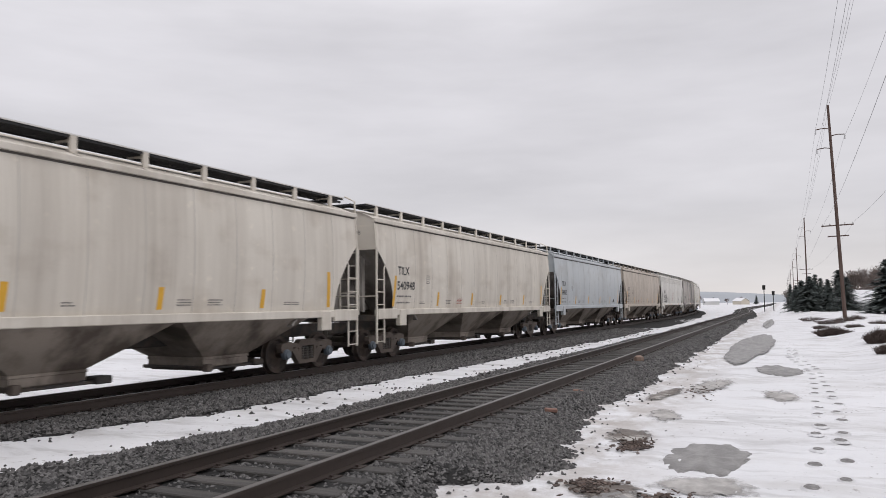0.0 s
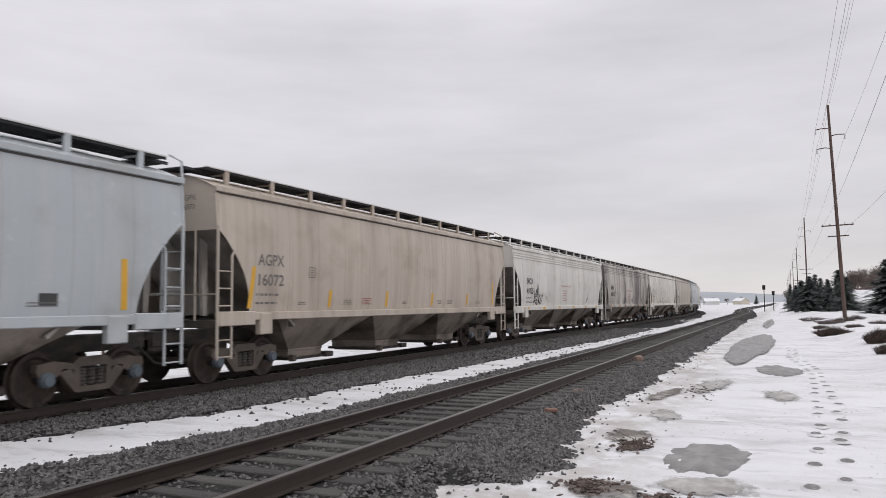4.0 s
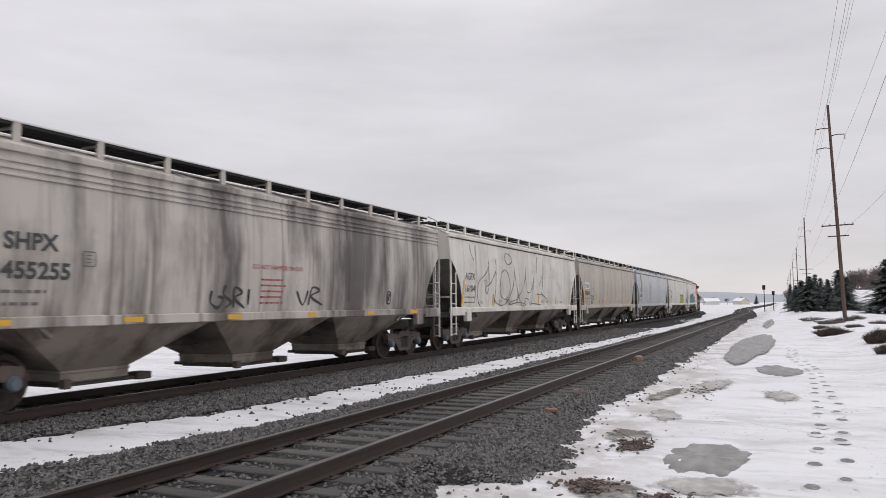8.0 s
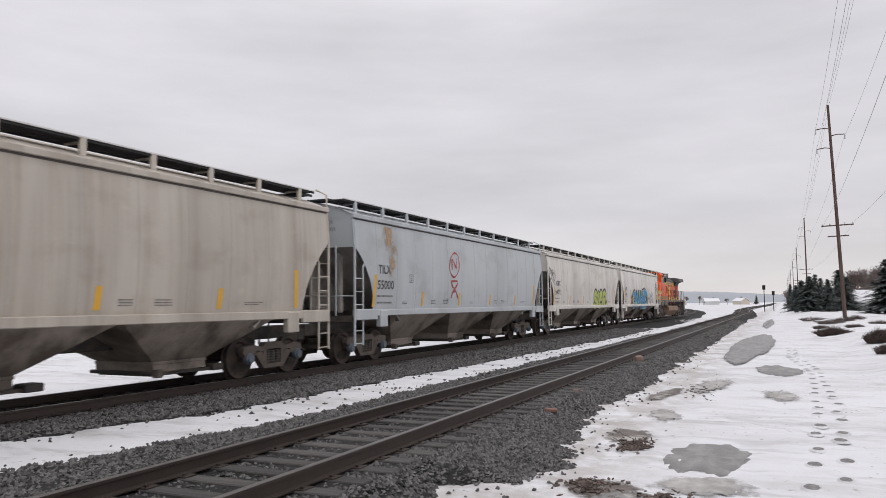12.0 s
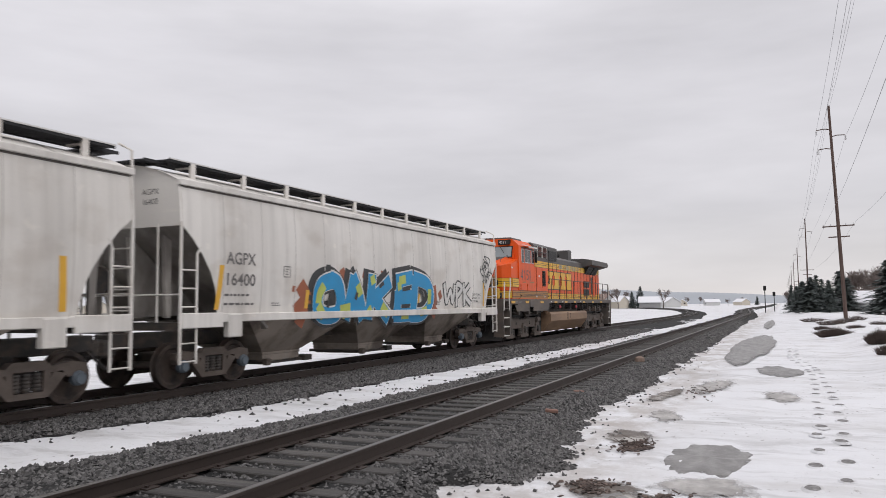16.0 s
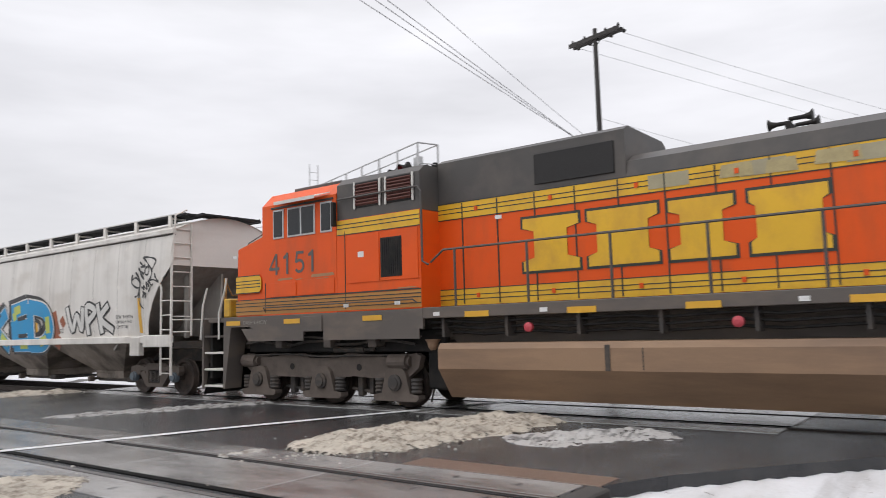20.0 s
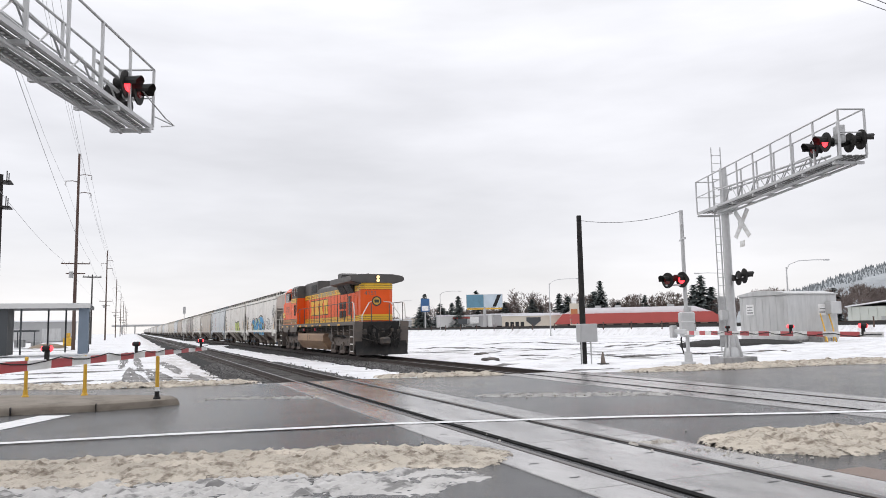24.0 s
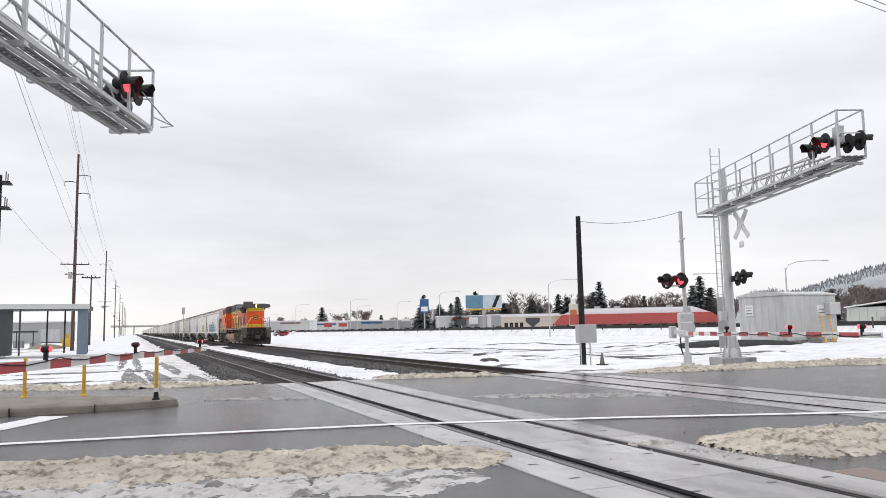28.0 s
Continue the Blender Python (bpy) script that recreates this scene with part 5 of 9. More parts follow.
tag_side(C, stroke([[(4.94, 2.13), (4.8, 1.95), (4.78, 1.79)], [(4.83, 1.63), (5.02, 1.43)], [(5.88, 1.55), (6.24, 1.6)], [(6.03, 1.44), (6.26, 1.48)], [(6.66, 2.17), (6.77, 1.99)], [(7.39, 2.36), (7.5, 2.4)], [(7.33, 1.48), (7.4, 1.54)], [(8.1, 1.62), (8.4, 1.42)], [(9.11, 2.4), (9.4, 2.45)],
                    [(9.02, 2.22), (9.12, 2.25)], [(9.4, 1.36), (9.75, 1.36)], [(11.2, 2.1), (11.22, 1.75)], [(11.02, 1.5), (10.7, 1.42)]], .13, SPRAYGREEN, True), 0, 0, "graffiti_fade", "lime-green fades in the letters", .026)
tag_side(C, stroke([[(5.2, 1.65), (5.3, 1.95), (5.42, 1.75)], [(9.3, 2.14), (9.75, 2.18)], [(9.3, 1.62), (9.8, 1.64)], [(10.45, 2.1), (10.7, 2.0), (10.72, 1.75), (10.5, 1.65)], [(6.55, 1.85), (6.6, 1.98)], [(7.85, 2.2), (8.05, 2.3)]], .06, SPRAYBLACK, True), 0, 0, "graffiti_counter", "dark gaps inside the letters", .03)
for i, line in enumerate(([(4.03, 2.11), (4.16, 1.98)], [(3.99, 1.7), (4.12, 1.5)], [(4.06, 1.42), (4.18, 1.36)], [(4.24, 1.9), (4.44, 1.85)], [(3.7, 2.07), (3.76, 2.06)], [(5.85, 2.57), (5.93, 2.4)], [(6.99, 2.53), (7.14, 2.48)], [(7.99, 2.56), (8.15, 2.53)], [(11.58, 2.2), (11.73, 1.7)], [(12.05, 2.05), (12.14, 1.92)], [(11.6, 1.5), (11.78, 1.4)])):
    r = (.2, .24, .22, .14, .07, .12, .13, .1, .17, .12, .2)[i]
    tag_side(C, stroke([line], r, SPRAYBROWN, True), 0, 0, "graffiti_blot", "rust-brown graffiti blot", .0035)
WPK = [[(12.4, 2.35), (12.65, 1.75), (12.93, 2.15), (13.17, 1.75), (13.28, 2.32)], [(13.54, 1.64), (13.49, 2.36), (13.95, 2.25), (13.6, 1.99)], [(14.1, 2.39), (14.26, 1.67)], [(14.61, 2.35), (14.24, 2.03), (14.81, 1.71)]]
tag_side(C, stroke(WPK, .14, SPRAYBLACK, True), 0, 0, "graffiti_tag_outline", "black tag outline", .006)
tag_side(C, stroke(WPK, .085, SPRAYWHITE, True), 0, 0, "graffiti_tag", "white spray tag", .014)
tag_side(C, stroke([[(0.17, 0.98), (0.45, 0.97), (0.76, 0.87), (0.6, 0.63)], [(0.2, 0.97), (0.39, 0.83), (0.6, 0.63), (0.59, 0.48), (0.49, 0.38)], [(0.49, 0.38), (0.69, 0.38), (0.92, 0.32), (0.79, 0.43), (0.74, 0.55)], [(-0.27, 0.57), (-0.3, 0.35), (-0.07, 0.22), (0.08, 0.23), (0.06, 0.35), (-0.1, 0.48), (-0.29, 0.42)], [(-0.13, 0.62), (0.05, 0.45), (0.11, 0.32), (0.0, 0.52)], [(0.0, 0.73), (0.13, 0.58), (0.26, 0.42), (0.14, 0.52), (0.11, 0.63), (0.26, 0.55)], [(0.05, 0.88), (0.2, 0.78), (0.31, 0.77)]], .03, SPRAYBLACK), 16.1, 2.55, "spray_doodle", "bold black sprayed doodle")
tag_side(C, stroke([[(0.08, 0.75), (0.26, 0.73), (0.4, 0.72), (0.3, 0.67), (0.31, 0.55), (0.43, 0.53), (0.48, 0.67), (0.4, 0.78)], [(0.16, 0.23), (0.3, 0.15), (0.25, 0.25), (0.42, 0.15), (0.36, 0.35), (0.51, 0.22), (0.46, 0.38), (0.6, 0.25)], [(0.08, 0.22), (0.0, 0.03), (-0.15, -0.02)], [(0.06, 0.1), (0.05, -0.08), (0.13, -0.25), (0.26, -0.33)], [(0.22, 0.12), (0.3, 0.03), (0.22, -0.03), (0.26, 0.05), (0.39, 0.05)], [(0.34, 0.08), (0.35, -0.08)], [(0.49, 0.08), (0.59, 0.22), (0.69, 0.27)]], .026, SPRAYBLACK), 16.1, 2.55, "spray_doodle", "bold black sprayed doodle")
for i, (text, z) in enumerate((("EXW 10-8 H 9-6", 2.0), ("EW 8-6 H 15-0", 1.87), ("CU FT 5461", 1.74))):
    tag_side(C, writing(text, .12, INK), 15.0, z, "stencil_text", "small black stencilled lines")
C = hopper_car(1, paint("car_light_grey", (0.66, 0.63, 0.585), GREYDIRT, .25, soft=.3), "light grey covered hopper car with lime graffiti")
marks(C, 1, "AGPX", "16072")
SIER = [[(10.79, 2.11), (10.58, 2.23), (10.26, 2.24), (10.09, 2.07), (10.24, 1.91), (10.56, 1.82), (10.72, 1.65), (10.63, 1.46), (10.34, 1.42), (10.02, 1.57)], [(11.27, 2.25), (11.1, 1.85), (11.06, 1.45)], [(12.12, 2.18), (11.84, 2.27), (11.62, 2.16), (11.67, 1.98), (11.93, 1.95)], [(11.87, 1.93), (11.53, 1.82), (11.49, 1.57), (11.73, 1.43), (12.12, 1.48)],
        [(12.6, 2.22), (12.46, 1.8), (12.48, 1.44)], [(12.6, 2.22), (12.97, 2.3), (13.22, 2.13), (13.09, 1.86), (12.68, 1.8)], [(12.83, 1.8), (13.05, 1.58), (13.27, 1.42)], [(13.6, 1.5), (13.7, 1.5)]]
tag_side(C, stroke(shifted(SIER, .08, .07), .23, SPRAYBLACK, True), 0, 0, "graffiti_shadow", "black drop shadow of the graffiti", .003)
tag_side(C, stroke(SIER, .215, SPRAYBLACK, True), 0, 0, "graffiti_outline", "black graffiti outline", .009)
tag_side(C, stroke(SIER, .165, SPRAYGREEN, True), 0, 0, "graffiti_fill", "lime-yellow graffiti letters", .016)
tag_side(C, stroke([[(.27, 3.43), (.24, 3.19), (.37, 3.11)], [(.3, 3.44), (.53, 3.37), (.64, 3.34)], [(.37, 3.11), (.59, 3.38), (.67, 2.95)], [(.7, 3.34), (.75, 3.01), (.86, 3.21), (.92, 2.92)], [(.84, 3.36), (1.03, 3.18)], [(1.0, 3.18), (1.21, 3.13), (1.3, 3.01), (1.21, 2.87), (1.07, 2.81), (.98, 2.93), (1.03, 3.08)], [(.5, 2.92), (.7, 2.86), (.93, 2.72), (1.1, 2.66)]], .024, SPRAYBLACK), 0, 0, "spray_tag", "dark block-letter spray tag")
C = hopper_car(2, paint("car_blue_grey", (0.42, 0.45, 0.47), (0.53, 0.53, 0.51), .3, soft=.3, rough=.32), "pale blue-grey covered hopper car with a red sprayed balloon")
marks(C, 2, "TILX", "55000")
tag_side(C, stroke([[(6.54, 3.27), (6.42, 2.85), (6.81, 2.6), (7.23, 2.89), (7.22, 3.36), (6.87, 3.46), (6.54, 3.27)], [(6.64, 2.86), (6.66, 3.24), (7.0, 2.94), (7.03, 3.3)], [(6.55, 2.45), (7.09, 2.46), (6.96, 2.25), (6.7, 2.24), (6.55, 2.45)], [(6.56, 1.87), (6.84, 2.18), (7.19, 1.87)], [(6.71, 2.1), (6.98, 2.1)]], .04, REDINK), 0, 0, "spray_balloon", "red sprayed balloon drawing")
RUSTWASH = feather(surf("rust_wash", (0.42, 0.27, 0.14), 0.6, 0.3, 2.0, 20, 0), .1, .9, 3.0)
tag_side(C, cover(Geo().grid([[(.75 * x + .15 * math.sin(y * 5), 1.5 * y, 0) for x in (0, .25, .5, .75, 1)] for y in (0, .2, .4, .6, .8, 1)]).mesh("rust_wash", RUSTWASH, normals=False), [max(0, .9 - 1.6 * abs(x - .5)) * (.35 + .5 * y) for y in (0, .2, .4, .6, .8, 1) for x in (0, .25, .5, .75, 1)]), 1.7, 2.45, "rust_wash", "orange-brown stain run down the side")
C = hopper_car(3, paint("car_beige", (0.47, 0.425, 0.37), BROWNDIRT, .4, soft=.35), "beige covered hopper car with grimy streaks")
plate = Geo().grid([[(-.06, -.06, 0), (1.02, -.06, 0)], [(-.06, .32, 0), (1.02, .32, 0)]]).mesh("mark_plate", WHITEP, normals=False)
tag_side(C, plate, 1.33, 2.55, "mark_plate", "white patch behind the mark", .004)
marks(C, 3, "SCFX", "540589")
tag_side(C, stroke([[(2.77, 1.85), (2.77, 2.08), (2.97, 2.09), (3.0, 1.97), (2.8, 1.95)], [(3.05, 2.1), (3.16, 1.97), (3.25, 2.12)], [(3.16, 1.97), (3.1, 1.82)], [(3.42, 2.13), (3.44, 1.89)], [(3.29, 2.0), (3.59, 2.02)], [(3.3, 1.87), (3.6, 1.87)], [(2.98, 1.72), (3.27, 1.74), (3.27, 1.62), (3.02, 1.6), (2.98, 1.72)]], .03, surf("spray_navy", (.04, .1, .17), .5, .2)), 0, 0, "spray_tag", "dark blue sprayed tag")
tag_side(C, stroke([[(0, 0), (.1, .25), (.25, .1), (.3, .3)], [(.4, .1), (.55, .3), (.6, .12)], [(.65, .15), (.9, .4)]], .025, SPRAYWHITE), 6.5, 1.75, "spray_tag", "faint white tag")
C = hopper_car(4, paint("car_cream_white", (0.68, 0.65, 0.595), GREYDIRT, .25, soft=.28), "cream-white covered hopper car with line graffiti")
marks(C, 4, "AGPX", "16104")
tag_side(C, stroke([[(3.75, 3.36), (3.72, 3.1), (3.34, 2.79), (2.82, 2.58), (2.56, 2.31), (2.57, 1.95), (2.73, 1.7), (2.97, 1.54)], [(3.75, 3.1), (3.76, 2.41), (3.59, 2.06), (3.41, 2.15), (3.46, 2.31), (3.92, 2.47), (4.33, 2.78), (4.58, 3.03), (4.61, 3.46)], [(4.58, 3.03), (4.54, 2.38), (4.45, 1.8), (4.41, 1.53)], [(4.45, 1.8), (4.77, 1.66), (5.37, 1.58), (5.85, 1.68), (6.25, 1.94), (6.71, 2.4), (6.85, 3.01), (6.83, 3.26)]], .028, SPRAYGREY), 0, 0, "spray_drawing", "large grey line graffiti")
tag_side(C, stroke([[(5.27, 2.93), (5.68, 3.07), (6.1, 2.86), (6.3, 2.45), (6.23, 2.07), (5.78, 1.84), (5.32, 1.93), (5.11, 2.17), (5.12, 2.59), (5.27, 2.93)], [(5.76, 3.69), (5.95, 3.78), (6.43, 3.7), (6.63, 3.46), (6.11, 3.31), (5.83, 3.41), (5.7, 3.56), (5.8, 3.7)], [(6.88, 3.01), (7.13, 2.49), (7.55, 1.95), (8.0, 1.6), (8.5, 1.53), (8.41, 1.64), (7.41, 1.7), (6.24, 1.6), (6.56, 1.74), (7.39, 1.88), (8.03, 2.38), (8.42, 2.9), (8.48, 3.33)]], .028, SPRAYGREY), 0, 0, "spray_drawing", "large grey line graffiti", .008)
tag_side(C, stroke([[(8.46, 2.9), (8.59, 2.32), (8.92, 2.13), (9.37, 2.35), (9.7, 2.9), (9.81, 3.49)], [(9.7, 2.9), (9.46, 2.05), (9.27, 1.59), (8.95, 1.82), (8.38, 1.87), (8.46, 1.74)], [(9.26, 1.67), (10.98, 1.58)], [(11.32, 3.74), (11.13, 3.14), (10.5, 2.5)], [(11.12, 3.06), (10.9, 2.15), (10.16, 2.09)], [(10.91, 2.11), (11.91, 1.87)], [(1.85, 3.89), (1.98, 3.51), (2.23, 3.29)], [(2.4, 3.83), (2.41, 3.21), (2.31, 1.95), (2.24, 1.55)], [(10.37, 3.9), (10.13, 3.08)]], .024, SPRAYGREY), 0, 0, "spray_drawing", "large grey line graffiti", .007)
C = hopper_car(5, paint("car_sooty_grey", (0.5, 0.46, 0.42), (0.08, 0.068, 0.062), .9, (.45, .6), .62, soft=.85), "grey covered hopper car heavily streaked with soot", "ribbed")
marks(C, 5, "SHPX", "455255", low=True, dx=.12)
tag_side(C, stroke([[(0, 0), (.2, 0), (.2, .3), (0, .3), (0, 0), (.2, .3)], [(.05, .05), (.05, .28)], [(.12, .05), (.12, .28)]], .03, INK), 13.9, 1.7, "stencil_box", "dark square stencil")
tag_side(C, fitted(writing("DO NOT HAMMER ON CAR", .15, REDINK), 1.9), 7.7, 2.47, "warning_text", "red stencilled warning")
tag_side(C, bars(5, .9, .04, .13, REDINK, 55), 8.0, 2.22, "data_block", "rows of small red bars")
tag_side(C, stroke([[(6.44, 1.97), (6.42, 1.74), (6.65, 1.62), (6.8, 1.8), (6.63, 1.85)], [(6.86, 2.09), (6.79, 1.91), (7.04, 1.74), (6.88, 1.62)], [(7.13, 1.62), (7.13, 2.04), (7.38, 1.94), (7.15, 1.82), (7.49, 1.61)], [(7.6, 2.02), (7.6, 1.68)]], .04, SPRAYBLACK), 0, 0, "spray_tag", "black sprayed tag")
tag_side(C, stroke([[(9.38, 2.0), (9.65, 1.67), (9.84, 2.01)], [(9.89, 1.66), (10.01, 2.08), (10.34, 2.02), (9.98, 1.87), (10.51, 1.66)]], .04, SPRAYBLACK), 0, 0, "spray_tag", "black sprayed tag")
C = hopper_car(6, paint("car_white", (0.66, 0.64, 0.6), GREYDIRT, .22, soft=.25), "white covered hopper car with ribbed eaves", "ribbed")
marks(C, 6, "SHQX", "41025", low=True)
tag_side(C, fitted(writing("DO NOT HAMMER ON CAR", .14, REDINK), 1.9), 7.6, 2.5, "warning_text", "red stencilled warning")
tag_side(C, bars(5, .9, .04, .13, REDINK, 56), 8.0, 2.28, "data_block", "rows of small red bars")
tag_side(C, stroke([[(2.91, 2.28), (2.91, 1.59)], [(3.09, 2.12), (2.95, 1.8), (3.27, 1.64)], [(3.1, 1.96), (3.37, 1.99), (3.62, 1.75), (3.42, 1.61), (3.13, 1.69), (3.1, 1.96)], [(3.22, 1.8), (3.35, 1.86), (3.4, 1.72), (3.27, 1.69)], [(3.61, 2.16), (3.63, 1.64)], [(3.88, 2.09), (3.64, 1.86), (3.89, 1.61)], [(3.88, 1.75), (4.04, 2.0), (4.23, 2.04), (4.14, 1.8), (4.0, 1.69)], [(2.73, 1.7), (3.25, 1.8), (4.0, 1.63)], [(3.21, 2.1), (3.21, 2.32), (3.29, 2.13), (3.33, 2.35), (3.4, 2.13), (3.47, 2.4), (3.49, 2.1), (3.21, 2.08)]], .036, SPRAYBLACK), 0, 0, "spray_tag", "black sprayed tag with a crown")
tag_side(C, stroke([[(4.72, 1.69), (4.71, 2.13), (4.95, 1.87), (5.06, 2.14)], [(5.12, 1.99), (5.19, 1.75), (5.41, 1.75)], [(5.46, 2.18), (5.43, 1.99), (5.63, 1.87), (5.51, 1.68)]], .03, surf("spray_pale_grey", (.4, .39, .37), .6, .2)), 0, 0, "spray_tag", "faint grey tag")
tag_side(C, stroke([[(13.31, 2.33), (13.44, 2.01), (13.14, 1.65), (13.46, 1.83), (13.63, 2.06)]], .04, SPRAYBLACK), 0, 0, "spray_tag", "small black tag")
C = hopper_car(7, paint("car_brown_beige", (0.5, 0.435, 0.37), BROWNDIRT, .45, soft=.35), "dusty brown-beige covered hopper car")
marks(C, 7, "AGPX", "16072", faint=True)
C = hopper_car(8, PAINTS["car_blue_grey"], "pale blue-grey covered hopper car, dusty")
marks(C, 8, "TILX", "54832")
C = hopper_car(9, paint("car_cream", (0.63, 0.585, 0.515), BROWNDIRT, .3, soft=.3), "cream covered hopper car with faint rust streaks")
marks(C, 9, "TILX", "540948")
C = hopper_car(10, paint("car_cream_light", (0.65, 0.605, 0.535), BROWNDIRT, .25, soft=.3), "cream covered hopper car, lightly stained")
marks(C, 10, "TILX", "540951", faint=True)
PLAIN = [("car_warm_white", "off-white covered hopper car, dusty"), ("car_blue_grey", "pale blue-grey covered hopper car far along the train"), ("car_beige", "beige covered hopper car far along the train"), ("car_light_grey", "light grey covered hopper car far along the train")]
for k in range(11, 27):
    nm, lab = PLAIN[k % 4]
    hopper_car(k, PAINTS[nm], lab)


def far_car(k, mat, label):
    """A covered hopper near the head of the train, never near: body with bays, roof walk, end sills and trucks."""
    L = CAR_L
    car = thing("hopper_car", label, "freight car", group="hopper cars of the train")
    TRAIN.append((car, -2.77 - PITCH * k))

    def body():
        zs = (1.5, 2.05, 2.7, 3.3, 3.7, 4.1)
        prof = [(side_x(z), z) for z in zs] + [(.9, 4.42), (0, 4.55), (-.9, 4.42)] + [(-side_x(z), z) for z in zs[::-1]]
        return Geo().prism(prof, -L + .1, -.1, "y").mesh("body", mat)

    part("body", shared(("farbody", mat.name), body), None, car)
    for i in range(3):
        part("bay", shared("farbay", lambda: Geo().prism([(-2.2, 1.5), (2.2, 1.5), (.5, .45), (-.5, .45)], -1.1, 1.1).mesh("bay", DARKSTEEL)), None, car).location = (0, -L / 2 + (i - 1) * 4.5, 0)
    part("running_board", shared("farwalk", lambda: Geo().box(-.35, .35, -L, 0, 4.58, 4.66).mesh("running_board", GRATING)), None, car)
    part("sill", shared("farsill", lambda: Geo().box(-1.4, 1.4, -.1, .1, .95, 1.25).box(-1.4, 1.4, -L - .1, -L + .1, .95, 1.25).mesh("sill", DARKSTEEL)), None, car)
    for y in (-1.6, -L + 1.6):
        t = part("truck", shared("fartruck", lambda: Geo().prism([(-1.5, .4), (-1.2, .75), (1.2, .75), (1.5, .4), (.6, .3), (-.6, .3)], -1.1, 1.1).mesh("truck", DARKSTEEL)), None, car)
        t.location = (0, y, 0)
        for d in (-.9, .9):
            w = part("wheel_set", shared("farwheels", lambda: Geo().cyl((0, 0, 0), .46, -.82, -.7, "x", 14).cyl((0, 0, 0), .46, .7, .82, "x", 14).cyl((0, 0, 0), .09, -.7, .7, "x", 8).mesh("wheel_set", WHEELSTEEL)), None, t)
            w.location = (0, d, .46)


for k in range(27, 48):
    nm, lab = PLAIN[k % 4]
    far_car(k, PAINTS[nm], lab)

# ---- the locomotive ----
LORANGE = surf("locomotive_orange", (0.74, 0.092, 0.008), 0.42, 0.12, 0.8, 30, 0.04, dirt=(0.36, 0.085, 0.03), dirt_amt=0.45, dirt_scale=(0, 1.6, .5), edge=(.5, .75), spec=.3)
LYELLOW = surf("locomotive_yellow", (0.74, 0.43, 0.022), 0.45, 0.12, 1.2, 30, 0.03, dirt=(0.42, 0.2, 0.04), dirt_amt=0.45, dirt_scale=(0, 1.5, 1))
LGREY = surf("locomotive_dark_grey", (0.07, 0.065, 0.062), 0.55, 0.2, 1.5, 40, 0.05, dirt=(0.13, 0.11, 0.095), dirt_amt=0.5, dirt_scale=(1, 1, 1))
LSILL = surf("locomotive_sill", (0.105, 0.09, 0.08), 0.65, 0.2, 1.5, 40, 0.08, dirt=(0.18, 0.14, 0.11), dirt_amt=0.6, dirt_scale=(.8, .8, 2))
LINE = surf("dark_green_line", (0.03, 0.035, 0.03), 0.5, 0.2, 3, 40, 0)
TANKBROWN = surf("dusty_fuel_tank", (0.3, 0.19, 0.115), 0.6, 0.2, 0.8, 30, 0.05, dirt=(0.15, 0.095, 0.065), dirt_amt=0.7, dirt_scale=(.5, .35, 2), edge=(.42, .66))
LOUVRE = surf("red_brown_louvre", (0.14, 0.055, 0.045), 0.6, 0.25, 3, 40, 0.05)
MESHGRILLE = surf("black_radiator_mesh", (0.012, 0.011, 0.011), 0.6, 0.4, 20, 120, 0.6)
PALESTENCIL = surf("pale_stencil", (.28, .26, .23), .6, .2)
NUMGREY = surf("number_grey", (0.1, 0.09, 0.085), 0.5, 0.2, 3, 40, 0)


def digits(text, h, mat):
    """Plain painted numerals of height h: 4, 1 and 5."""
    g, x = Geo(), 0.0

    def quad(*p):
        g.add([((x + a) * h, b * h, 0) for a, b in p], [(0, 1, 2, 3)])

    for c in text:
        if c == "4":
            quad((.44, 0), (.58, 0), (.58, 1), (.44, 1))
            quad((0, .22), (.44, .22), (.44, .35), (0, .35))
            quad((.58, .22), (.72, .22), (.72, .35), (.58, .35))
            quad((0, .35), (.13, .35), (.44, .8), (.44, 1))
        elif c == "1":
            quad((.2, 0), (.35, 0), (.35, 1), (.2, 1))
            quad((0, .72), (.2, .74), (.2, .95), (0, .83))
        else:
            quad((.14, .87), (.66, .87), (.66, 1), (.14, 1))
            quad((.06, .48), (.2, .5), (.26, .87), (.14, .87))
            for i in range(12):
                a, b = radians(140 - 24 * i), radians(116 - 24 * i)
                quad(*[(.36 + r * math.cos(q) * 1.05, .32 + r * math.sin(q)) for r, q in ((.33, a), (.33, b), (.2, b), (.2, a))])
        x += {"4": 1.0, "1": .74, "5": .96}[c]
    return g.mesh("digits", mat, normals=False)


HANDRAILW = surf("white_handrail", (0.62, 0.6, 0.56), 0.5, 0.15, 5, 40, 0.02)
FADED = surf("faded_yellow_patch", (0.35, 0.31, 0.2), 0.6, 0.3, 3, 40, 0)
RUSTYELLOW = surf("rusty_yellow_paint", (.36, .2, .06), .7, .3, 5, 40, .1, dirt=(.12, .055, .03), dirt_amt=.8, dirt_scale=(4, 4, 5))
PINK = surf("red_valve_handle", (0.5, 0.06, 0.08), 0.4, 0.1)
LO = thing("locomotive", "orange, yellow and dark grey diesel locomotive pushing the train", "locomotive")
TRAIN.append((LO, 0))


def lp(name, g, mat, label="", parent=None, smooth=False):
    return part(name, g, mat, parent or LO, label, smooth)


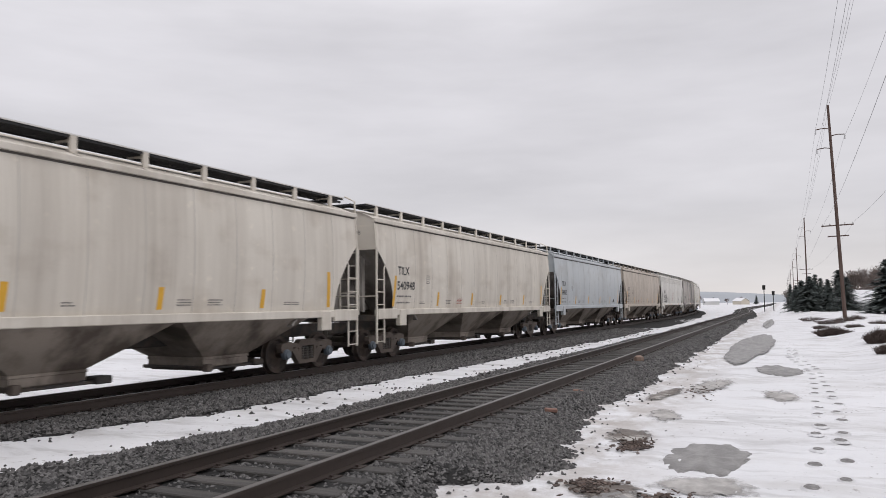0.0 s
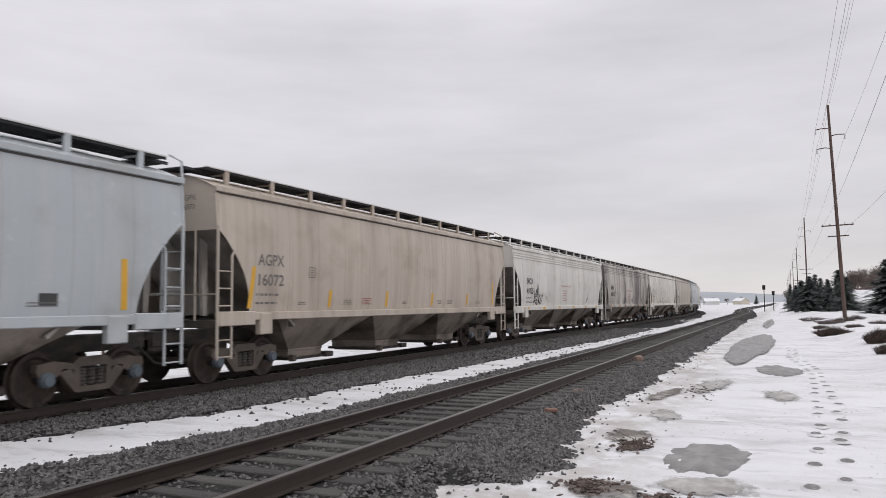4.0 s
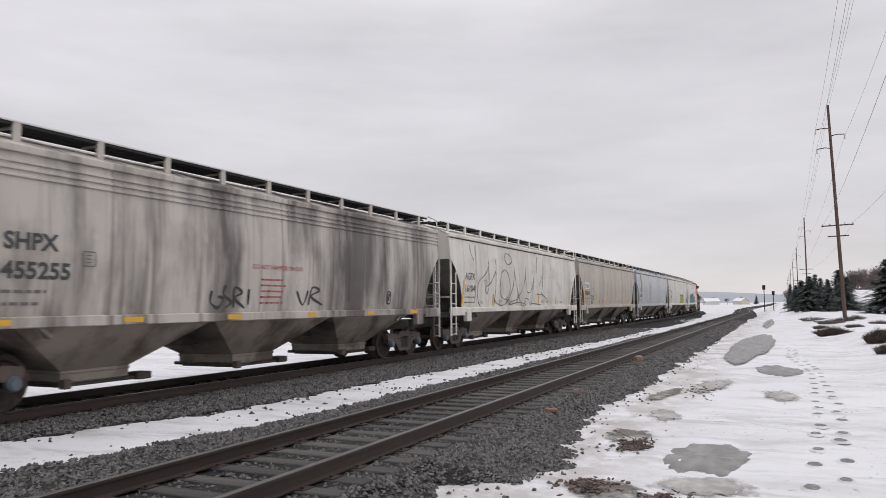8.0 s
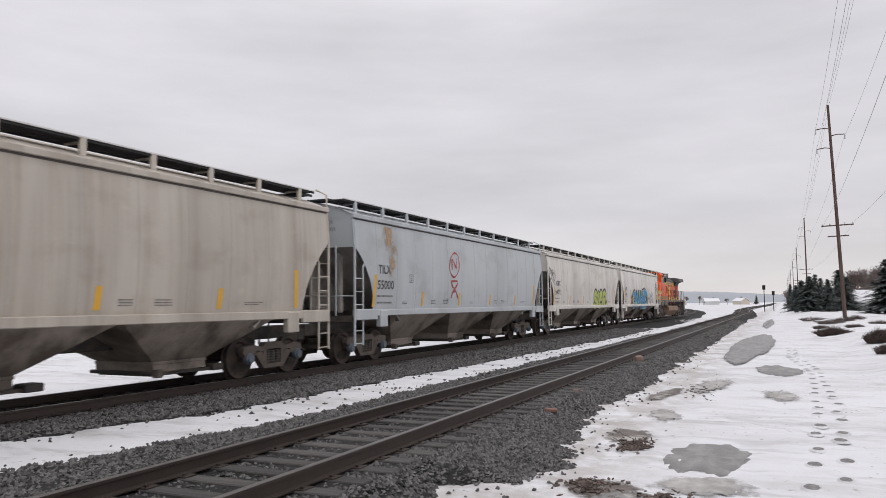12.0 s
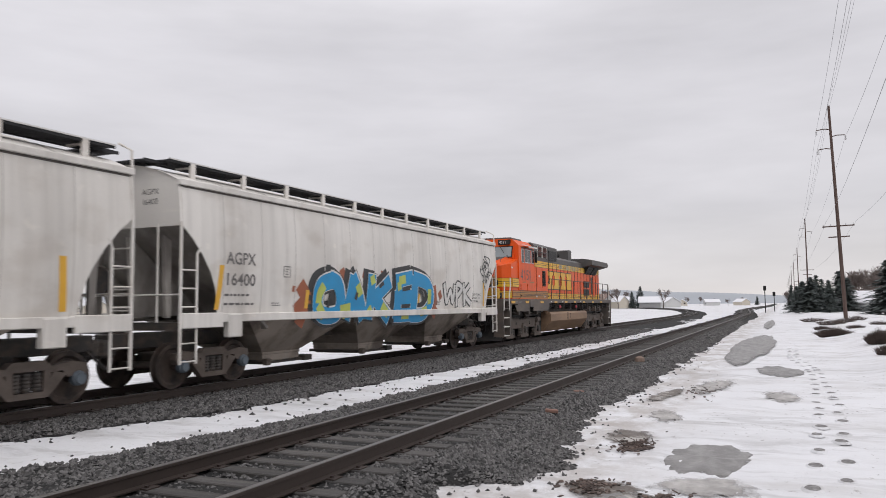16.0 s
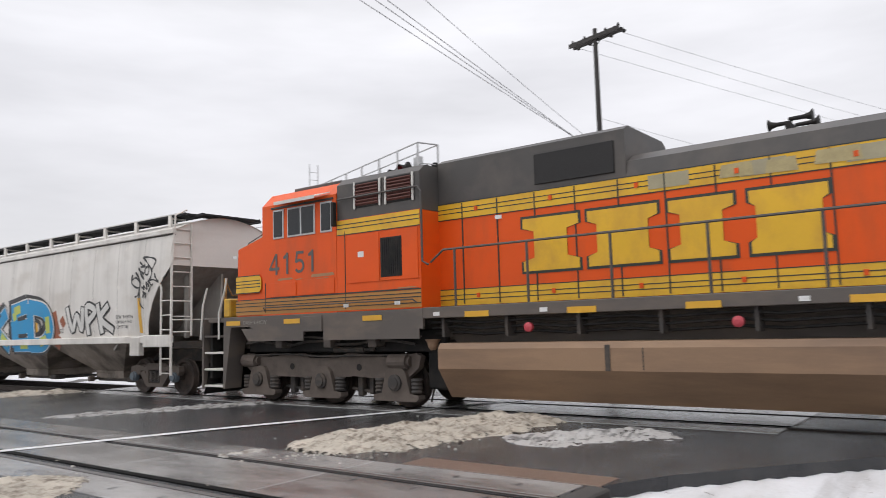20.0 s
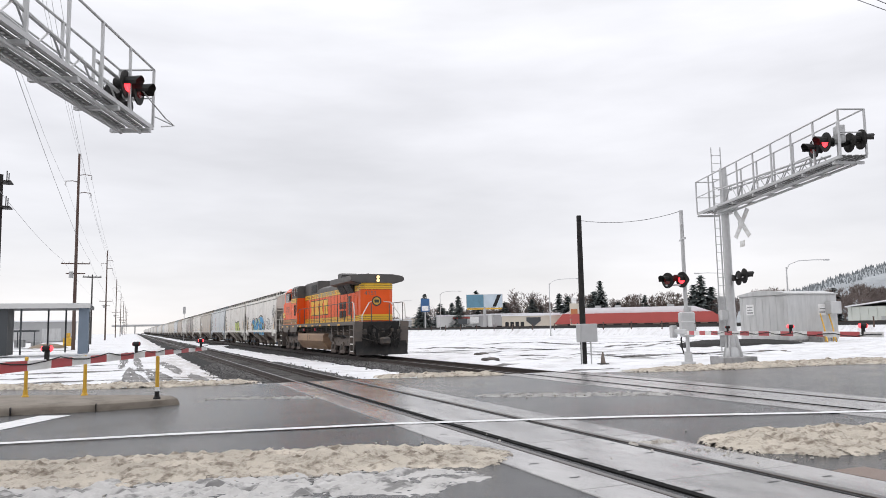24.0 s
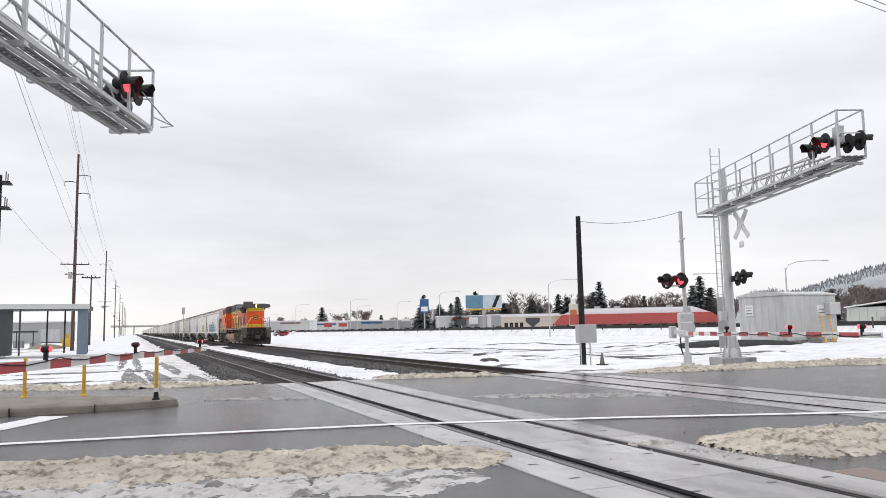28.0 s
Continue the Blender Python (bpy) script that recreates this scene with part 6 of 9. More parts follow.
# frame, deck and skirts
for y0, y1 in ((-.5, 5.2), (13.1, 19.0)):
    lp("equipment_bay", Geo().box(-1.05, 1.05, y0, y1, 1.08, 1.5, .02), BLACKP, "dark equipment under the frame")
    for sx in (-1, 1):
        lp("air_pipe", Geo().tube([(sx * 1.2, y0 + .1 + i * .5, 1.28 + .05 * math.sin(i * 1.7)) for i in range(11)], .03, 5), DARKSTEEL)
        lp("air_pipe", Geo().tube([(sx * 1.28, y0 + .3 + i * .5, 1.4 + .03 * math.sin(i * 2.3)) for i in range(11)], .022, 5), LSILL)
        for q in (.25, .55, .8):
            lp("frame_bracket", Geo().box(*sorted((sx * 1.05, sx * 1.35)), y0 + q * 5, y0 + q * 5 + .22, 1.18, 1.5, .02), LSILL)
lp("underframe", Geo().box(-.9, .9, -1.3, 19.7, 1.15, 1.7).box(-1.5, 1.5, -1.45, 19.8, 1.78, 1.89, .015), LSILL)
for s in (-1, 1):
    a, b = sorted((s * 1.46, s * 1.52))
    g = Geo().prism([(-.78, 1.88), (5.05, 1.88), (5.05, 1.52), (4.1, 1.52), (4.1, 1.46), (2.45, 1.46), (2.45, 1.55), (1.85, 1.55), (1.85, 1.46), (.45, 1.46), (.1, 1.66), (-.78, 1.66)], a, b)
    lp("cab_skirt", g, LSILL)
    lp("walkway_sill", Geo().box(a, b, 5.05, 19.8, 1.7, 1.9, .01), LSILL)
    for i, y in enumerate((-.72, 1.25, 3.55, 6.0, 8.0, 9.9, 12.0, 14.3, 16.6)):
        x0, x1 = sorted((s * 1.525, s * 1.532))
        lp("reflector_strip", Geo().box(x0, x1, y, y + .5, 1.7, 1.8), TAPE, "yellow reflective strip")
    # pipes and brackets under the walkway
    for z, x in ((1.62, 1.36), (1.52, 1.3), (1.42, 1.2)):
        pts = [(s * x, 5.1 + i * .55, z + .025 * math.sin(i * 2.1)) for i in range(27)]
        lp("air_pipe", Geo().tube(pts, .025, 5), BLACKP)
    for i in range(11):
        y = 5.4 + i * 1.35
        lp("pipe_bracket", Geo().box(min(s * 1.15, s * 1.42), max(s * 1.15, s * 1.42), y, y + .06, 1.36, 1.72), DARKSTEEL)
    for y in (7.25, 10.6):
        lp("shutoff_handle", Geo().lathe([(0, .03), (.02, .08), (.08, .08), (.1, .03)], (s * 1.42, y, 1.5), "x", 12), PINK, "red fuel shut-off button")

# nose and cab
plan = [(-1.45, .5), (-1.45, -.42), (-1.12, -.74), (1.12, -.74), (1.45, -.42), (1.45, .5)]
n = len(plan)
g = Geo().add([(x, y, 1.89) for x, y in plan] + [(x * .985, y, 3.4 + (y + .5) * .26) for x, y in plan], [tuple(range(n)), tuple(range(2 * n - 1, n - 1, -1))] + [(i, (i + 1) % n, n + (i + 1) % n, n + i) for i in range(n)])
lp("nose", g, LORANGE)
crown = [(-1.0, -.7, 3.345), (-.72, -.66, 3.52), (.72, -.66, 3.52), (1.0, -.7, 3.345), (-1.36, .49, 3.655), (-.98, .49, 3.82), (.98, .49, 3.82), (1.36, .49, 3.655)]
lp("nose_crown", Geo().add(crown, [(0, 1, 2, 3), (7, 6, 5, 4), (0, 4, 5, 1), (1, 5, 6, 2), (2, 6, 7, 3), (3, 7, 4, 0)]), LORANGE, "raised orange middle of the nose")
lp("nose_top", Geo().grid([[(-.68, -.6, 3.542), (.68, -.6, 3.542)], [(-.92, .32, 3.786), (.92, .32, 3.786)]]), LGREY, "dark anti-glare nose top")
for z in (2.98, 3.2):
    lp("nose_headlight", Geo().lathe([(0, .1), (-.04, .1), (-.05, .075), (-.03, .07)], (-.55, -.74, z), "y", 16), HANDRAILW, "round nose headlight, unlit")
for x in (-1.0, 1.0):
    dl = lp("ditch_light", Geo().box(x - .13, x + .13, -.9, -.74, 1.93, 2.17, .03), DARKSTEEL)
    part("lens", Geo().lathe([(0, .085), (-.02, .08)], (x, -.9, 2.05), "y", 14), HANDRAILW, dl)
lp("nose_lamp", Geo().box(.2, .55, -.5, -.3, 3.6, 3.7, .02), BLACKP)
lp("nose_rail", Geo().tube([(1.0, -.6, 3.5), (1.0, -.6, 3.62), (1.05, .2, 3.85), (1.05, .2, 3.74)], .014, 5), LGREY)
lp("nose_door", Geo().box(-.35, .35, -.765, -.735, 1.95, 3.3, .02), LORANGE)
lp("nose_door_window", Geo().box(-.1, .22, -.775, -.76, 2.92, 3.26, .01), GLASSY)
# stripes wrap the nose: front, door and swept corners
for z0, z1 in ((2.42, 2.79), (1.93, 2.24)):
    for x0, x1, y in ((-1.12, -.36, -.746), (.36, 1.12, -.746), (-.34, .34, -.771)):
        fs = lp("front_stripe", Geo().box(x0, x1, y, y + .006, z0, z1), LYELLOW, "yellow stripe across the nose")
        for z in (z0 - .015, z0 + .12, z0 + .22, z1):
            part("stripe_line", Geo().box(x0, x1, y - .004, y - .001, z, z + .02), LINE, fs)
    for s in (-1, 1):
        fs = lp("corner_stripe", Geo().add([(s * 1.125, -.745, z0), (s * 1.455, -.425, z0), (s * 1.453, -.425, z1), (s * 1.123, -.745, z1), (s * 1.1, -.72, z0), (s * 1.43, -.4, z0), (s * 1.43, -.4, z1), (s * 1.1, -.72, z1)], [(0, 1, 2, 3), (4, 7, 6, 5), (0, 4, 5, 1), (3, 2, 6, 7), (0, 3, 7, 4), (1, 5, 6, 2)]), LYELLOW, "yellow stripe on the swept nose corner")
        for z in (z0 - .015, z0 + .12, z0 + .22, z1):
            part("stripe_line", Geo().tube([(s * 1.127, -.749, z + .01), (s * 1.458, -.429, z + .01)], .009, 4), LINE, fs)
lp("nose_mark", Geo().prism([(-.95, 2.5), (-.55, 2.42), (.55, 2.42), (.95, 2.5), (.95, 2.72), (.6, 2.86), (-.6, 2.86), (-.95, 2.72)], -.7795, -.7755, "y"), LINE, "dark plain emblem shape on the nose stripe")
lp("cab", Geo().prism([(-1.48, 1.89), (-1.48, 4.3), (-1.2, 4.58), (1.2, 4.58), (1.48, 4.3), (1.48, 1.89)], .5, 2.81, "y"), LORANGE)
# sloped windshield face
lp("cab_front", Geo().prism([(.5, 3.66), (.36, 3.7), (.52, 4.52), (.62, 4.55)], -1.25, 1.25), LORANGE)
for x0, x1 in ((-1.18, -.1), (.1, 1.18)):
    f = lp("windshield_frame", Geo().prism([(.345, 3.75), (.33, 3.76), (.455, 4.27), (.47, 4.26)], x0 - .04, x1 + .04), BLACKP)
    lp("windshield", Geo().prism([(.325, 3.79), (.32, 3.79), (.435, 4.24), (.44, 4.24)], x0, x1), surf("windshield_glass", (.25, .28, .29), .1, .2, 2, 10, 0, spec=.9) if x0 < 0 else bpy.data.materials["windshield_glass"])
    lp("wiper", Geo().tube([((x0 + x1) / 2, .39, 4.28), ((x0 + x1) / 2 + .2, .33, 3.95)], .012, 5), BLACKP)
for x0 in (-1.12, .55):
    nb = lp("number_board", Geo().prism([(.46, 4.34), (.36, 4.35), (.4, 4.56), (.54, 4.57)], x0, x0 + .56), BLACKP, "black number board")
    me = writing("4151", .17, WHITEP)
    for vv in me.vertices:
        vv.co = Vector((x0 + .06 + vv.co.x, .358 + vv.co.y * .2, 4.39 + vv.co.y))
    part("board_number", me, None, nb)
lp("cab_roof", Geo().prism([(-1.2, 4.58), (-1.05, 4.61), (1.05, 4.61), (1.2, 4.58)], .5, 2.81, "y"), LORANGE)
lp("roof_cooler", Geo().box(-.95, .95, .95, 2.45, 4.6, 4.72, .02), LGREY)
for s in (-1, 1):
    for i, (y0, y1) in enumerate(((.87, 1.22), (1.34, 2.2), (2.36, 2.7))):
        x0, x1 = sorted((s * 1.47, s * 1.5))
        w = lp("cab_window", Geo().box(x0, x1, y0, y1, 3.54, 4.18, .008), GALV, "silver framed cab window")
        x0, x1 = sorted((s * 1.495, s * 1.507))
        ys = [(y0 + .04, y1 - .04)] if i != 1 else [(y0 + .04, (y0 + y1) / 2 - .03), ((y0 + y1) / 2 + .03, y1 - .04)]
        for ya, yb in ys:
            part("pane", Geo().box(x0, x1, ya, yb, 3.58, 4.14), GLASSY, w)
    sh = lp("sunshade", Geo().add([(s * 1.46, .98, 4.36), (s * 1.46, 2.62, 4.36), (s * 1.74, 2.45, 4.27), (s * 1.74, 1.2, 4.27), (s * 1.46, .98, 4.375), (s * 1.46, 2.62, 4.375), (s * 1.74, 2.45, 4.285), (s * 1.74, 1.2, 4.285)],
        [(0, 1, 2, 3), (4, 5, 6, 7), (0, 1, 5, 4), (1, 2, 6, 5), (2, 3, 7, 6), (3, 0, 4, 7)]), HANDRAILW, "white sunshade over the cab windows")
    part("shade_lip", Geo().box(*sorted((s * 1.735, s * 1.75)), 1.2, 2.45, 4.23, 4.3), HANDRAILW, sh)
    lp("window_eyebrow", Geo().box(*sorted((s * 1.47, s * 1.51)), .82, 2.74, 4.2, 4.24), LINE)
    x0, x1 = sorted((s * 1.48, s * 1.486))
    # yellow nose wing stripe with dark lines
    st = lp("side_stripe", Geo().prism([(-.42, 2.42), (.38, 2.42), (.46, 2.49), (.46, 2.72), (.38, 2.79), (-.42, 2.79)], x0 - .004 * (s < 0), x1 + .004 * (s > 0)), LYELLOW, "yellow side wing stripe")
    x2, x3 = sorted((s * 1.488, s * 1.492))
    for z in (2.405, 2.53, 2.6, 2.67, 2.785):
        part("stripe_line", Geo().box(x2, x3, -.42, .42, z, z + .02), LINE, st)
    lo = lp("lower_stripe", Geo().box(x0, x1, -.42, 5.0, 1.92, 2.24), surf("dusty_orange_yellow", (.42, .19, .04), .5, .2, 1, 30, .02) if s < 0 else bpy.data.materials["dusty_orange_yellow"])
    for z in (1.99, 2.1, 2.17, 2.245):
        part("stripe_line", Geo().box(x2, x3, -.42, 5.0, z, z + .018), LINE, lo)
    me = digits("4151", .46, NUMGREY)
    for vv in me.vertices:
        vv.co = Vector((s * 1.489, (.74 + vv.co.x) if s > 0 else (2.17 - vv.co.x), 2.76 + vv.co.y))
    part("road_number", me, None, LO, "dark grey road number")
    # engineer's door details and side hatches
    for y0, y1, z0, z1 in ((.75, 1.6, 2.28, 2.58), (1.68, 2.75, 2.28, 2.6), (3.15, 3.98, 2.45, 3.4), (4.02, 4.95, 2.45, 3.4)):
        lp("side_hatch", Geo().box(*sorted((s * 1.482, s * 1.497)), y0, y1, z0, z1, .006), LORANGE)
    gr = lp("side_grille", Geo().box(*sorted((s * 1.49, s * 1.505)), 4.02, 4.56, 2.52, 3.28, .006), BLACKP, "black side ventilation grille")
    for i in range(9):
        part("grille_slat", Geo().box(*sorted((s * 1.505, s * 1.515)), 4.06 + i * .054, 4.085 + i * .054, 2.55, 3.25), BLACKP, gr)
    lp("warning_sticker", Geo().box(*sorted((s * 1.498, s * 1.5)), 3.42, 3.58, 2.95, 3.06), WHITEP)
    lp("mirror", Geo().box(*sorted((s * 1.5, s * 1.62)), 2.78, 2.86, 3.62, 4.12, .02), BLACKP)

# auxiliary cabinet behind the cab
lp("aux_cabinet", Geo().box(-1.48, 1.48, 2.81, 5.0, 1.89, 3.74, .01), LORANGE)
lp("inverter_box", Geo().prism([(-1.46, 3.74), (-1.46, 4.46), (-1.3, 4.6), (1.3, 4.6), (1.46, 4.46), (1.46, 3.74)], 2.83, 5.0, "y"), LGREY)
for s in (-1, 1):
    lp("upper_stripe", Geo().box(*sorted((s * 1.48, s * 1.486)), 2.83, 5.0, 3.44, 3.73), LYELLOW)
    for z in (3.425, 3.55, 3.63):
        lp("stripe_line", Geo().box(*sorted((s * 1.486, s * 1.49)), 2.83, 5.0, z, z + .018), LINE)
    for y0 in (3.32, 4.15):
        fr = lp("louvre_frame", Geo().box(*sorted((s * 1.46, s * 1.475)), y0, y0 + .72, 3.94, 4.44, .005), BLACKP)
        for i in range(7):
            part("louvre", Geo().prism([(0, 0), (.05, .035), (.05, .055), (0, .02)], y0 + .06, y0 + .66, "y").moved(Matrix.Translation((s * 1.465 - (0 if s > 0 else .04), 0, 3.97 + i * .063))), LOUVRE, fr)
        for yy in (y0, y0 + .68):
            part("louvre_post", Geo().box(*sorted((s * 1.475, s * 1.5)), yy, yy + .04, 3.92, 4.46), HANDRAILW, fr)
    lp("cabinet_grab_rail", Geo().tube([(s * 1.53, 2.9, 4.16), (s * 1.53, 5.0, 4.16), (s * 1.53, 5.08, 4.05), (s * 1.53, 5.08, 2.75), (s * 1.5, 5.2, 2.68)], .022, 6), LGREY)

# long hood
H0, H1 = 5.0, 18.85
lp("hood", Geo().prism([(-.9, 1.89), (-.9, 3.86), (.9, 3.86), (.9, 1.89)], H0, H1, "y"), LORANGE)
lp("hood_roof", Geo().prism([(-.9, 3.86), (-.86, 4.12), (-.55, 4.28), (.55, 4.28), (.86, 4.12), (.9, 3.86)], H0, 18.6, "y"), LGREY)
lp("equipment_box", Geo().prism([(-.9, 3.88), (-.9, 4.66), (-.75, 4.74), (.75, 4.74), (.9, 4.66), (.9, 3.88)], H0 + .01, 8.84, "y"), LGREY)
for s in (-1, 1):
    lp("intake_screen", Geo().box(*sorted((s * .9, s * .93)), 7.15, 8.65, 3.96, 4.5, .01), MESHGRILLE, "black intake screen")
    for z0, z1, nm in ((3.56, 3.86, "upper_stripe"), (1.93, 2.23, "lower_stripe")):
        stp = lp(nm, Geo().box(*sorted((s * .9, s * .906)), H0, H1, z0, z1), LYELLOW, "yellow hood stripe")
        for z in (z0 - .02, z0 + .1, z0 + .18, z1 - .01):
            part("stripe_line", Geo().box(*sorted((s * .906, s * .91)), H0, H1, z, z + .016), LINE, stp)
    # door seams, latches and handles
    for i in range(17):
        y = H0 + .55 + i * .78
        lp("hood_door_seam", Geo().box(*sorted((s * .9, s * .915)), y, y + .022, 1.95, 3.84), LINE)
        for z in (2.06, 3.66):
            if i % 2 == 0:
                lp("door_latch", Geo().box(*sorted((s * .905, s * .93)), y + .3, y + .36, z, z + .08), LORANGE)
    for y in (9.2, 10.6, 12.0):
        lp("faded_patch", Geo().box(*sorted((s * .911, s * .9125)), y, y + .65, 3.6, 3.82), FADED, "patch of peeling yellow paint")
    # four large yellow emblem blocks with dark edges, in place of lettering
    for i, (y, w) in enumerate(((6.87, 1.08), (8.12, 1.2), (9.5, .98), (10.7, 1.05))):
        yy = y if s > 0 else 18.6 - y
        for nm, grow, mat, d in (("emblem_edge", .045, LINE, .912), ("emblem_block", 0, LYELLOW, .918)):
            z0, z1, t = 2.46 - grow, 3.38 + grow, .17
            ya, yb = yy - grow, yy + w + grow
            stem = .32 + (i % 2) * .12
            c0 = (ya + yb) / 2
            g = Geo()
            pts = [(ya, z0), (yb, z0), (yb, z0 + t + grow), (c0 + stem, z0 + t + grow + .06), (c0 + stem, z1 - t - grow - .06), (yb, z1 - t - grow), (yb, z1), (ya, z1), (ya, z1 - t - grow), (c0 - stem, z1 - t - grow - .06), (c0 - stem, z0 + t + grow + .06), (ya, z0 + t + grow)]
            g.prism(pts, *sorted((s * (d - .01), s * d)))
            lp(nm, g, mat, "yellow emblem block on the hood" if d > .915 else "dark edge of the emblem block")
    # rear louvres and door
    for y in (14.75, 15.55):
        for z in (2.16, 2.66):
            lp("hood_louvre", Geo().box(*sorted((s * .905, s * .935)), y, y + .62, z, z + .4, .01), MESHGRILLE, "black louvred panel")
    for y, z0, z1 in ((16.7, 2.3, 3.35), (17.4, 2.1, 3.4), (18.1, 2.3, 3.3)):
        lp("hood_door", Geo().box(*sorted((s * .905, s * .925)), y, y + .42, z0, z1, .01), LORANGE if y != 16.7 else LINE)
    # radiator wing
    W0, W1 = 14.67, 19.15
    lp("radiator_wing", Geo().prism([(s * .86, 3.9), (s * 1.5, 4.06), (s * 1.5, 4.36), (s * .9, 4.45), (0, 4.45), (0, 4.0)], W0, W1, "y"), LGREY, "dark overhanging radiator wing")
    for y in (15.1, 16.6):
        lp("radiator_intake", Geo().add([(s * .925, y, 3.5), (s * .925, y + 1.35, 3.5), (s * 1.2, y + 1.35, 3.96), (s * 1.2, y, 3.96), (s * .9, y, 3.5), (s * .9, y + 1.35, 3.5), (s * .9, y + 1.35, 3.96), (s * .9, y, 3.96)], [(0, 1, 2, 3), (0, 3, 7, 4), (1, 5, 6, 2), (0, 4, 5, 1), (3, 2, 6, 7), (4, 7, 6, 5)]), MESHGRILLE, "black slanted radiator intake")
    # handrail with posts
    for i in range(10):
        y = 5.75 + i * 1.5
        lp("railing_post", Geo().tube([(s * 1.44, y, 1.88), (s * 1.44, y, 2.93)], .024, 6), LGREY)
    lp("handrail", Geo().tube([(s * 1.44, 5.2, 2.72), (s * 1.44, 5.5, 2.93), (s * 1.44, 19.3, 2.93)], .022, 6), LGREY)
    lp("end_handrail", Geo().tube([(s * 1.42, 19.3, 2.93), (s * 1.42, 19.6, 2.85), (s * 1.42, 19.72, 2.4), (s * 1.45, 19.72, .75)], .026, 6), HANDRAILW)
    lp("rear_handrail", Geo().tube([(s * .35, 19.3, 2.95), (s * .6, 19.75, 2.9), (s * 1.05, 19.9, 2.2), (s * 1.05, 19.9, 1.6)], .026, 6), HANDRAILW)
    lp("front_handrail", Geo().tube([(s * 1.5, -.76, 2.8), (s * 1.52, -.8, 2.5), (s * 1.53, -1.0, 2.0), (s * 1.53, -1.0, 1.4)], .026, 6), HANDRAILW)
    lp("front_handrail", Geo().tube([(s * 1.5, -1.5, 2.6), (s * 1.53, -1.62, 2.2), (s * 1.53, -1.7, 1.4)], .026, 6), HANDRAILW)
    lp("nose_grab_iron", Geo().tube([(s * .8, -.78, 2.3), (s * .8, -.86, 2.3), (s * .8, -.86, 3.1), (s * .8, -.78, 3.1)], .018, 5), HANDRAILW)
    # steps at both ends
    for y0, y1 in ((-1.62, -.86), (19.05, 19.75)):
        lp("step_side", Geo().box(*sorted((s * 1.05, s * 1.5)), y0 - .06, y0, .28, 1.88), LSILL)
        lp("step_side", Geo().prism([(y1, 1.88), (y1 + .3, 1.88), (y1 + .05, .28), (y1 - .02, .28)], *sorted((s * 1.05, s * 1.5))), LSILL)
        for z in (.3, .68, 1.06, 1.44):
            lp("step_tread", Geo().box(*sorted((s * 1.02, s * 1.48)), y0, y1, z, z + .05, .01), HANDRAILW if z < 1.4 else LSILL, "worn step tread")
        lp("step_back", Geo().box(*sorted((s * 1.0, s * 1.03)), y0, y1, .28, 1.86), BLACKP)
# exhaust stack, horns, antenna
lp("exhaust_chimney", Geo().prism([(12.72, 4.26), (12.72, 4.8), (12.68, 4.82), (12.95, 4.9), (13.4, 4.9), (13.56, 4.78), (13.5, 4.74), (13.5, 4.26)], -.5, .5), LGREY)
hb = lp("horn_bracket", Geo().box(-.3, .3, 11.13, 11.21, 4.26, 4.44), BLACKP)
for x, d in ((-.22, 1), (0, -1), (.22, 1)):
    part("horn", Geo().lathe([(0, .03), (d * .22, .035), (d * .3, .06), (d * .34, .1)], (x, 11.17, 4.5), "y", 12), BLACKP, hb)
lp("roof_rail", Geo().tube([(.3, 18.2, 4.42), (.3, 18.2, 4.52), (.3, 18.7, 4.52), (.3, 18.7, 4.42)], .015, 5), LGREY)
for y in (6.0, 6.5, 10.2, 14.5):
    lp("lifting_lug", Geo().box(-.06, .06, y, y + .12, 4.26 if y > 8 else 4.64, 4.34 if y > 8 else 4.7), LGREY)

# rear end with stripes, emblem, lamps
re = [(-.9, 18.85), (-.9, 19.1), (-.7, 19.28), (.7, 19.28), (.9, 19.1), (.9, 18.85)]
lp("rear_end", Geo().prism(re, 1.89, 3.98, "z"), LORANGE)
for z0, z1 in ((3.62, 3.98), (1.95, 2.27)):
    e2 = [(x * 1.006, y + .008) for x, y in re]
    stp = lp("rear_stripe", Geo().prism(e2, z0, z1, "z"), LYELLOW, "yellow stripe round the rear end")
    for z in (z0 - .01, z0 + .1, z0 + .2):
        part("stripe_line", Geo().prism([(x * 1.012, y + .014) for x, y in re], z, z + .016, "z"), LINE, stp)
lp("rear_roof", Geo().prism([(-1.5, 4.1), (-1.5, 4.28), (-.9, 4.42), (.9, 4.42), (1.5, 4.28), (1.5, 4.1), (.9, 3.97), (-.9, 3.97)], 18.9, 19.36, "y"), LGREY)
hl = lp("headlight_housing", Geo().box(-.14, .14, 19.34, 19.42, 3.98, 4.38, .03), LGREY)
for z in (4.09, 4.27):
    part("headlight", Geo().lathe([(0, .09), (.03, .085), (.04, .0)], (0, 19.42, z), "y", 16), LAMPLIT, hl, "lit headlight")
em = lp("round_emblem", Geo().lathe([(0, .27), (.012, .27)], (.05, 19.282, 2.98), "y", 24), LINE, "round dark emblem with a yellow ring")
part("emblem_ring", Geo().lathe([(.012, .2), (.016, .2)], (.05, 19.282, 2.98), "y", 24), YELLOWP, em)
part("emblem_core", Geo().box(-.08, .18, 19.298, 19.303, 2.9, 3.06), LINE, em)
me = digits("4151", .2, NUMGREY)
for vv in me.vertices:
    vv.co = Vector((.72 - vv.co.x, 19.285, 3.32 + vv.co.y))
lp("rear_number", me, None)
